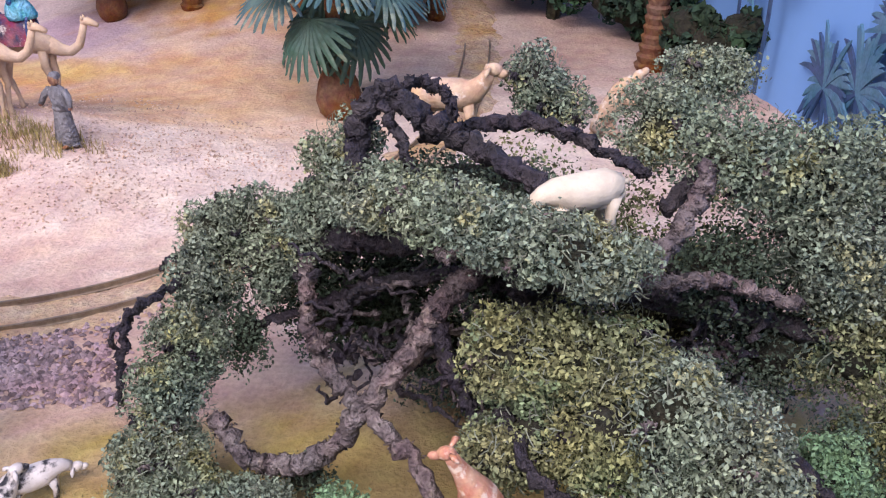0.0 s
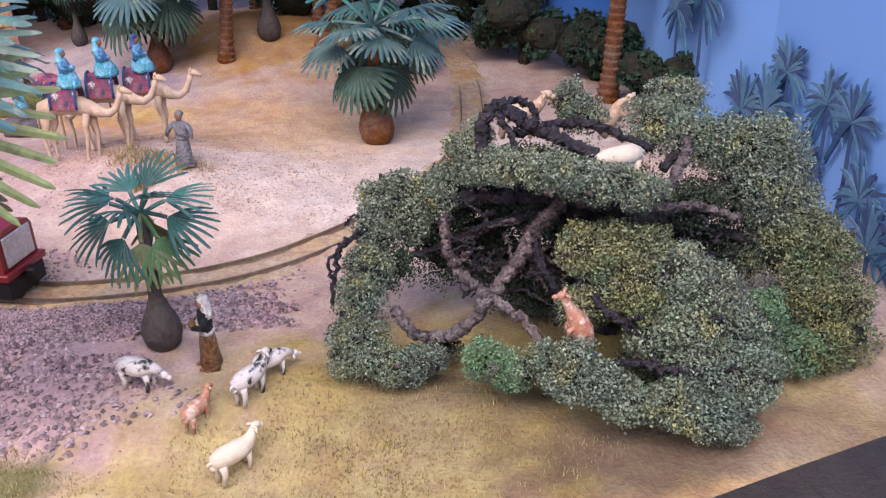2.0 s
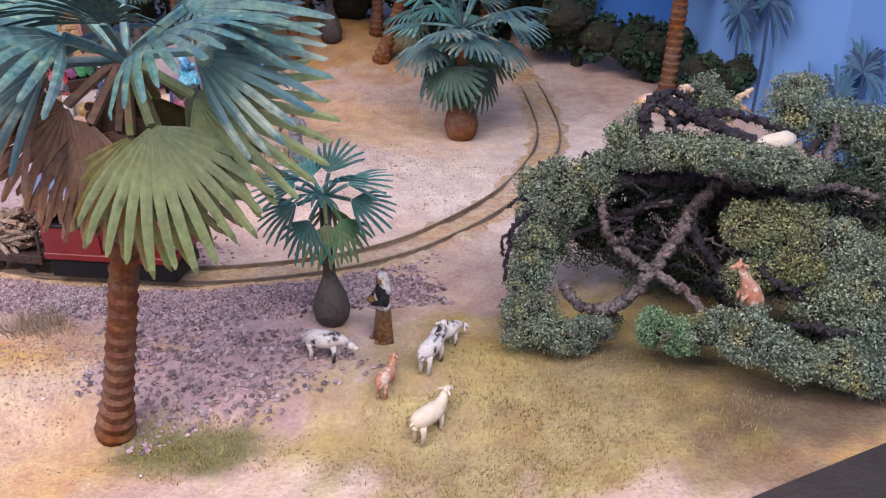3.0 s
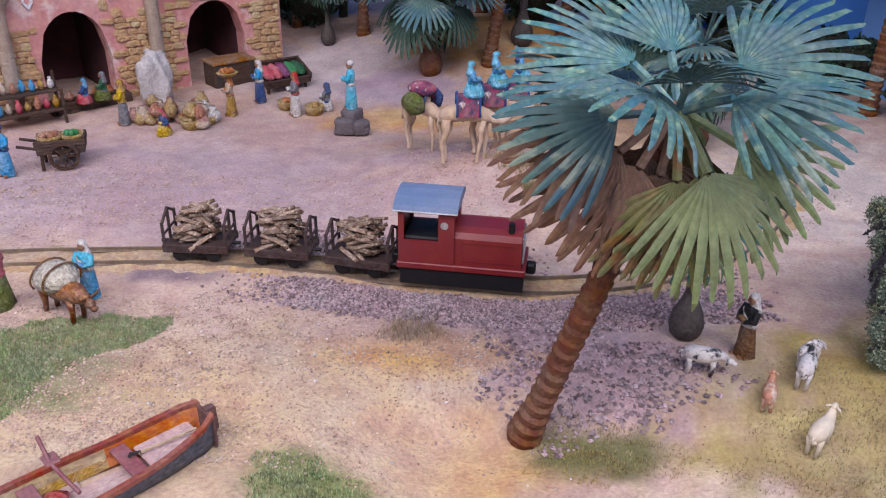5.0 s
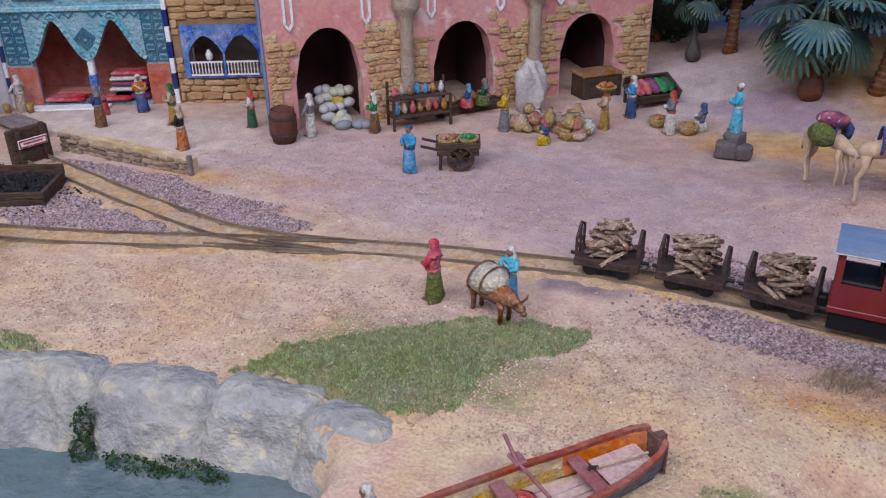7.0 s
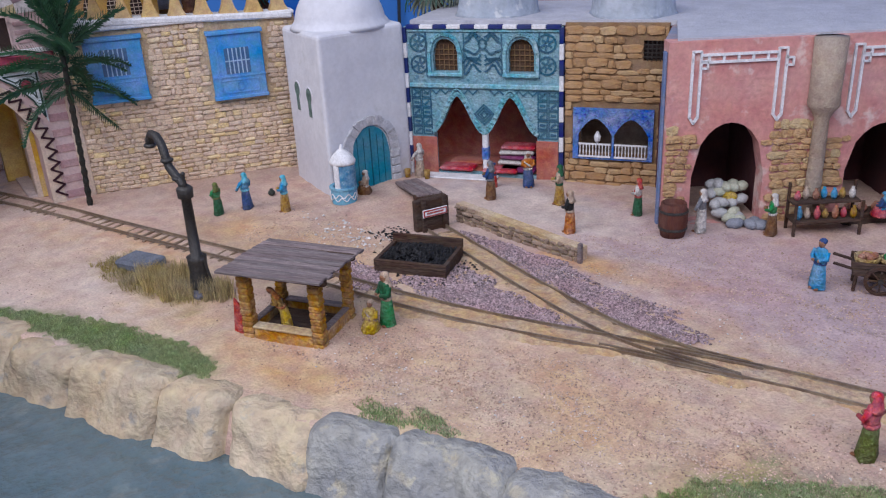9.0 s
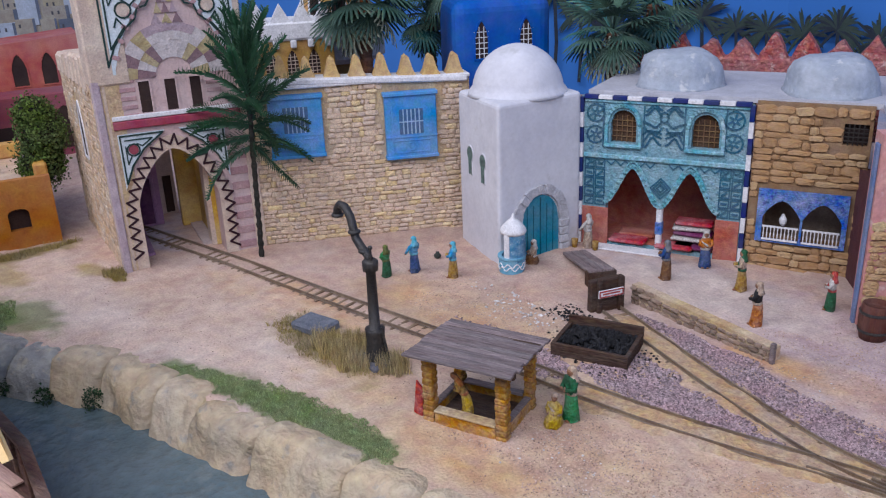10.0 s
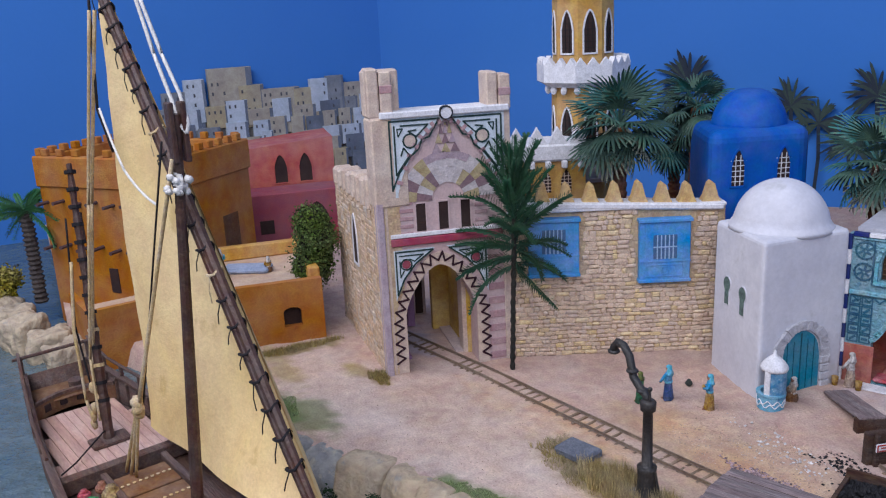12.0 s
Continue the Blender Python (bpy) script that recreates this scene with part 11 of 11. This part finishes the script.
for t in np.linspace(0.15, 0.97, 14):
    g = Geo()
    p = Vector(z0).lerp(Vector(z1), t)
    d = (Vector(z1) - Vector(z0)).normalized() * 0.08
    g.tube([tuple(p - d), tuple(p + d)], 0.27, 8)
    g.build("lashing", TWINE if rng.random() < 0.75 else ROPE, miz)
# the yard, its ties and the sail
y0, y1 = Vector(loc((-48.75, -8.82, 5.05))), Vector(loc((-64.3, -11.35, 21.8)))
g = Geo()
for off in (-0.10, 0.12):
    g.tube([tuple(y0.lerp(y1, t) + Vector((off, 0.1 * off, off))) for t in np.linspace(0, 1, 9)], [0.12, 0.155, 0.175, 0.18, 0.18, 0.175, 0.16, 0.14, 0.11], 8)
yard = g.build("yard", SPAR, dhow)
for k, t in enumerate(np.linspace(0.06, 0.98, 22)):
    p, d = y0.lerp(y1, t), (y1 - y0).normalized()
    side = d.cross(Vector((0, 1, 0))).normalized()
    fw = d.cross(side)
    g = Geo()
    ring = [tuple(p + 0.29 * (math.cos(a) * side + math.sin(a) * fw) + d * 0.12 * math.sin(2 * a)) for a in np.linspace(0, 6.28, 11)]
    g.tube(ring, 0.055, 5)
    e = [Vector(ring[3]) + Vector((rng.uniform(-0.3, 0.3), -0.1, rng.uniform(-0.9, -0.3)))]
    g.tube([ring[3], tuple((Vector(ring[3]) + e[0]) / 2 + Vector((0.1, -0.1, 0))), tuple(e[0])], 0.022, 4)
    g.build("tie", ROPE if k in (7, 13) else TWINE, yard)
sp = [Vector(loc((-46.9, -8.55, 3.5))), Vector(loc((-64.2, -11.3, 21.7))), Vector(loc((-63.3, -11.75, 2.2)))]
nu, nv = 36, 30
nrm = (sp[1] - sp[0]).cross(sp[2] - sp[0]).normalized()
if nrm.y < 0:
    nrm = -nrm
g = Geo()
g.smooth = True
for sgn in (0.0, 0.05):
    v = []
    for i in range(nu + 1):
        a = i / nu
        top = sp[0].lerp(sp[1], a)
        foot = sp[0].lerp(sp[2], a)
        for j in range(nv + 1):
            b = j / nv
            # weft lines run from the yard to the foot, the leech closes the far side
            p = top.lerp(foot, b)
            belly = 1.1 * math.sin(math.pi * min(1, b * 0.9 + 0.05)) * math.sin(math.pi * a) + 0.10 * math.sin(9 * a + 5 * b) * math.sin(math.pi * b) + 0.07 * math.sin(17 * a - 11 * b) * b
            edge = 0.10 * math.sin(41 * b) * (1 if i == nu else 0)
            v.append(tuple(p + nrm * (belly + 0.28 * (1 - b) * 0.5 + sgn) + (sp[0] - sp[1]).normalized() * edge))
    fs = [(i * (nv + 1) + j, (i + 1) * (nv + 1) + j, (i + 1) * (nv + 1) + j + 1, i * (nv + 1) + j + 1) for i in range(nu) for j in range(nv)]
    g.add(v, fs)
g.build("sail", SAIL, dhow, "cream lateen sail")


def rope(name, pts, r, mat_, sag=0.0):
    q = [Vector(loc(p)) for p in pts]
    line = []
    for a, b in zip(q, q[1:]):
        for t in np.linspace(0, 1, 7):
            line.append(tuple(a.lerp(b, t) - Vector((0, 0, sag * 4 * t * (1 - t)))))
    g = Geo()
    g.smooth = True
    g.tube(line, r, 5)
    return g.build(name, mat_, dhow)


for dx in (-0.16, 0.0, 0.16):
    rope("shroud", [(-55.4 + dx, -10.55, 14.9 + dx), (-59.7 + dx, -12.4, 4.9)], 0.07, ROPE)
    rope("shroud", [(-59.7 + dx, -12.45, 4.8), (-61.3 + 2 * dx, -13.0 + dx, 1.2)], 0.07, ROPE)
g = Geo()
g.smooth = True
for j in range(6):
    c = loc((-59.7 + rng.uniform(-0.15, 0.15), -12.45, 4.75 + rng.uniform(-0.35, 0.35)))
    g.ball(c, 0.26, 7, 5, 0.15)
g.build("block", ROPE, dhow)
rope("halyard", [(-57.2, -10.6, 20.3), (-56.4, -10.25, 18.4), (-55.7, -9.95, 17.1), (-55.35, -9.85, 16.2), (-55.35, -9.95, 15.85), (-55.5, -10.15, 16.2)], 0.07, WHITE_ROPE)
rope("halyard", [(-57.5, -10.75, 20.6), (-56.7, -10.45, 18.4), (-55.9, -10.2, 16.9), (-55.5, -10.05, 16.0)], 0.07, WHITE_ROPE)
rope("sheet_line", [(-62.9, -11.5, 20.0), (-64.9, -12.6, 12.2), (-66.6, -13.5, 4.8), (-65.9, -13.6, 2.2)], 0.08, ROPE)
rope("sheet_line", [(-62.9, -11.7, 20.0), (-64.7, -12.75, 12.2), (-66.3, -13.65, 4.8), (-65.6, -13.7, 2.0)], 0.07, ROPE)
rope("white_line", [(-62.6, -11.9, 16.3), (-59.8, -11.6, 14.2), (-57.0, -11.0, 13.3)], 0.05, WHITE_ROPE, 0.15)
for dx in (-0.12, 0.1):
    rope("stay", [(-68.0 + dx, -13.7, 9.0), (-67.4 + dx, -14.1, 5.9), (-66.9, -14.1, 2.6), (-66.5, -13.9, 1.3)], 0.08, ROPE)
rope("stay", [(-68.4, -13.6, 11), (-67.7, -14.0, 6.0), (-66.6, -13.8, 3.4)], 0.05, TWINE)
rope("stay", [(-55.9, -10.7, 15.6), (-60.2, -12.2, 4.6)], 0.04, TWINE)
rope("stay", [(-63.4, -11.6, 20.6), (-63.6, -11.9, 16.2), (-63.0, -11.6, 14.5)], 0.06, TWINE)
rope("stay", [(-65.3, -13.6, 1.6), (-63.6, -15.0, 1.2), (-61.6, -15.6, 1.8)], 0.04, TWINE)
g = Geo()
g.smooth = True
for j in range(5):
    c = loc((-66.2 + rng.uniform(-0.3, 0.3), -13.75 + rng.uniform(-0.2, 0.2), 1.6 + 0.45 * j))
    g.ball(c, (0.16, 0.16, 0.3), 7, 5, 0.15)
g.build("rope_coil", ROPE, dhow)
# things on the deck
for px, py, r, h, m_, lb in ((-60.1, -13.9, 0.42, 0.7, STRAW, "woven straw basket standing on the dhow deck"), (-61.0, -14.2, 0.3, 0.5, TERRA, "clay jar standing on the dhow deck"), (-60.9, -14.9, 0.28, 0.4, C_ROSE, "small pink bowl on the dhow deck")):
    g = Geo()
    g.smooth = True
    jar(g, 0, 0, 0, r, h)
    tagged(g.build("deck_jar", m_, pose_m=cm_pose(px, py, 0.86)), lb, "jar", "jars on deck")
g = Geo()
g.smooth = True
g.ball((0, 0, 0.2), (0.4, 0.35, 0.25), 9, 6, 0.1)
tagged(g.build("greens", C_GREEN, pose_m=cm_pose(-60.0, -14.7, 0.84)), "heap of green produce on the dhow deck", "produce")

# ---- the rowing boat drawn up on the sand ----
BOAT_RED = mat("red_brown_gunwale", (0.28, 0.085, 0.055), (0.20, 0.06, 0.045), 0.6, 0.6, 0.3, 10, 0.2)
BOAT_ORANGE = mat("orange_boat_paint", (0.52, 0.17, 0.05), (0.44, 0.14, 0.045), 0.5, 0.6, 0.2)
BOAT_FLOOR = mat("pale_boat_floor", (0.46, 0.33, 0.31), (0.40, 0.29, 0.28), 0.5, 0.8, 0.3, by_object=0.1)
BOAT_PLUM = mat("plum_thwart", (0.27, 0.115, 0.12), (0.22, 0.09, 0.10), 0.5, 0.7, 0.3)
BOAT_GREY = mat("slate_boat_side", (0.075, 0.085, 0.11), (0.11, 0.11, 0.13), 0.4, 0.7, 0.4, 10, 0.3)
BOAT_BROWN = mat("dark_boat_stem", (0.16, 0.085, 0.075), (0.11, 0.06, 0.055), 0.4, 0.7, 0.4)
boat = thing("rowing_boat", -19.65, 5.35, 0, -132.4, "small red-brown wooden rowing boat drawn up on the sand", "rowing boat")


def beam_at(s):
    return float(np.interp(s, [0, 0.35, 1.2, 3.0, 5.0, 6.6, 8.0], [0.30, 0.50, 0.66, 0.80, 0.82, 0.72, 0.42]))


def rim(s):
    return 0.55 + 0.28 * max(0, 1 - s / 2.2) ** 2 + 0.05 * (max(0, s - 5) / 3) ** 2


bs = np.linspace(0, 8, 25)
for sd, mm in ((-1, BOAT_RED), (1, BOAT_GREY)):
    g = Geo()
    g.smooth = True
    v = []
    for s in bs:
        w, zt = beam_at(s), rim(s)
        v += [(s, 0, -0.06), (s, sd * w * 0.7, -0.04), (s, sd * w * 0.95, 0.22), (s, sd * (w + 0.02), zt)]
    g.add(v, [(k * 4 + j, k * 4 + j + 1, (k + 1) * 4 + j + 1, (k + 1) * 4 + j) for k in range(len(bs) - 1) for j in range(3)])
    g.build("side", mm, boat)
    g = Geo()
    v = []
    for s in bs:
        w, zt = beam_at(s), rim(s)
        v += [(s, sd * (w - 0.07), zt), (s, sd * (w - 0.10), 0.26), (s, sd * w * 0.72, 0.08)]
    g.slot = 0
    for k in range(len(bs) - 1):
        g.slot = 1 if bs[k] < 1.9 and sd < 0 else 0
        for j in range(2):
            if g.slot == 0 and j == 1:
                g.slot = 2
            g.add([v[k * 3 + j], v[k * 3 + j + 1], v[(k + 1) * 3 + j + 1], v[(k + 1) * 3 + j]], [(0, 1, 2, 3)])
    g.build("lining", [WOOD_PALE, BOAT_ORANGE, C_OCHRE], boat)
    g = Geo()
    g.sweep([[(s, sd * (beam_at(s) + 0.06), rim(s) - 0.05), (s, sd * (beam_at(s) - 0.08), rim(s) - 0.05), (s, sd * (beam_at(s) - 0.08), rim(s) + 0.05), (s, sd * (beam_at(s) + 0.06), rim(s) + 0.05)] for s in bs])
    g.build("gunwale", BOAT_RED, boat)
g = Geo()
g.prism([(-0.02, -0.05), (-0.22, 0.25), (-0.2, 0.82), (0.04, 0.84), (0.04, -0.05)], -0.09, 0.09)
g.box(-0.02, 0.06, -0.38, 0.38, 0.0, 0.80, 0.03)
g.build("stem_post", BOAT_BROWN, boat)
g = Geo()
g.box(7.95, 8.05, -0.44, 0.44, -0.05, 0.62, 0.03)
g.build("transom", BOAT_BROWN, boat)
for k in range(5):
    y = -0.6 + 0.24 * k
    far = max(abs(y), abs(y + 0.23))
    ok = [s for s in bs if beam_at(s) * 0.8 > far]
    g = Geo()
    g.box(ok[0], ok[-1], y + 0.01, y + 0.23, 0.04, 0.11 + rng.uniform(-0.01, 0.01), 0.015)
    g.build("floor_plank", BOAT_FLOOR, boat)
for s in (1.75, 3.6, 5.5):
    w = beam_at(s) - 0.07
    g = Geo()
    g.box(s - 0.17, s + 0.17, -w, w, 0.36, 0.44, 0.02)
    g.build("thwart", BOAT_PLUM, boat)
g = Geo()
g.box(0.25, 1.5, -0.42, 0.42, 0.34, 0.40, 0.02)
g.build("foredeck", BOAT_FLOOR, boat)
oar = thing("boat_hook", -19.65, 5.35, 0.46, -132.4, "thin dark boat hook lying across the bow", "boat hook")
g = Geo()
g.tube([(0.3, 0.1, 0.06), (1.55, -0.05, 0.03)], 0.03, 5)
g.build("pole", WOOD_PALE, oar)
g = Geo()
g.tube([(1.5, -0.05, 0.03), (1.7, -0.1, 0.06), (1.75, -0.02, 0.08)], 0.04, 5)
g.build("hook", IRON, oar)
oar2 = thing("oar", -19.65, 5.35, 0.5, -132.4, "plum brown oar leaning over the gunwale", "oar")
g = Geo()
g.tube([(2.9, 0.25, 0.0), (3.0, -0.85, 0.10), (2.95, -1.5, 0.35)], 0.045, 6)
g.build("shaft", BOAT_PLUM, oar2)
g = Geo()
g.box(2.80, 3.10, -1.15, -0.75, 0.08, 0.14, 0.03)
g.build("blade", BOAT_PLUM, oar2)
g = Geo()
g.smooth = True
g.ball((0, 0, 0.08), (0.32, 0.26, 0.12), 10, 6, 0.2)
tagged(g.build("red_rag", C_RED, pose_m=cm_pose(-22.0, 3.1, 0.12)), "crumpled red rag lying in the boat", "cloth")


# ---- single stones of the walls ----
stones(rub_wall, WALL_STONE, 0.05, 11.6, -0.3, 8.6, 0.47, 0.255, 0.12, lambda x, z: not (1.05 < x < 4.05 and 4.8 < z < 8.2) and not (7.15 < x < 10.15 and 4.25 < z < 7.95) and z < 8.75 - 0.05 * x, seed=2, gap=0.03)
stones(wing_wall, GATE_SIDE, 0.05, 10.5, -0.8, 9.8, 0.60, 0.32, 0.06, lambda x, z: not (4.1 < x < 5.7 and 4.6 < z < 8.2) and z < 9.1 + 0.08 * x, seed=3, limit=250, gap=0.03)
stones(bri_wall, BRICK_STONE, 0.0, 4.9, -0.2, 7.95, 0.70, 0.36, 0.14, lambda x, z: not (0.4 < x < 4.45 and 1.25 < z < 3.95) and not (3.7 < x < 4.85 and 6.2 < z < 7.25), seed=4, gap=0.045)


def pier(x, z):
    if any(a - 0.06 < x < b + 0.06 for a, b, t in ARCH) and z < 2.2:
        return False
    for (a, b, t), h in zip(ARCH, holes):
        if a < x < b and z < h[3](x) + 0.08:
            return False
    return z < 4.45 + 0.35 * math.sin(x * 1.3 + 0.6) + 0.25 * math.sin(x * 4.1)


stones(pk_wall, PIER_STONE, 0.05, 19.7, -0.3, 5.0, 0.58, 0.34, 0.14, pier, seed=5, gap=0.03)
stones(lw_wall, mat("dry_wall_stone", (0.34, 0.26, 0.20), (0.27, 0.20, 0.16), 0.8, 0.9, 0.5, 9, 0.2, by_object=0.3), 0.0, 7.2, -0.15, 0.85, 0.42, 0.26, 0.12, lambda x, z: z < 0.86 - 0.03 * x, seed=6)
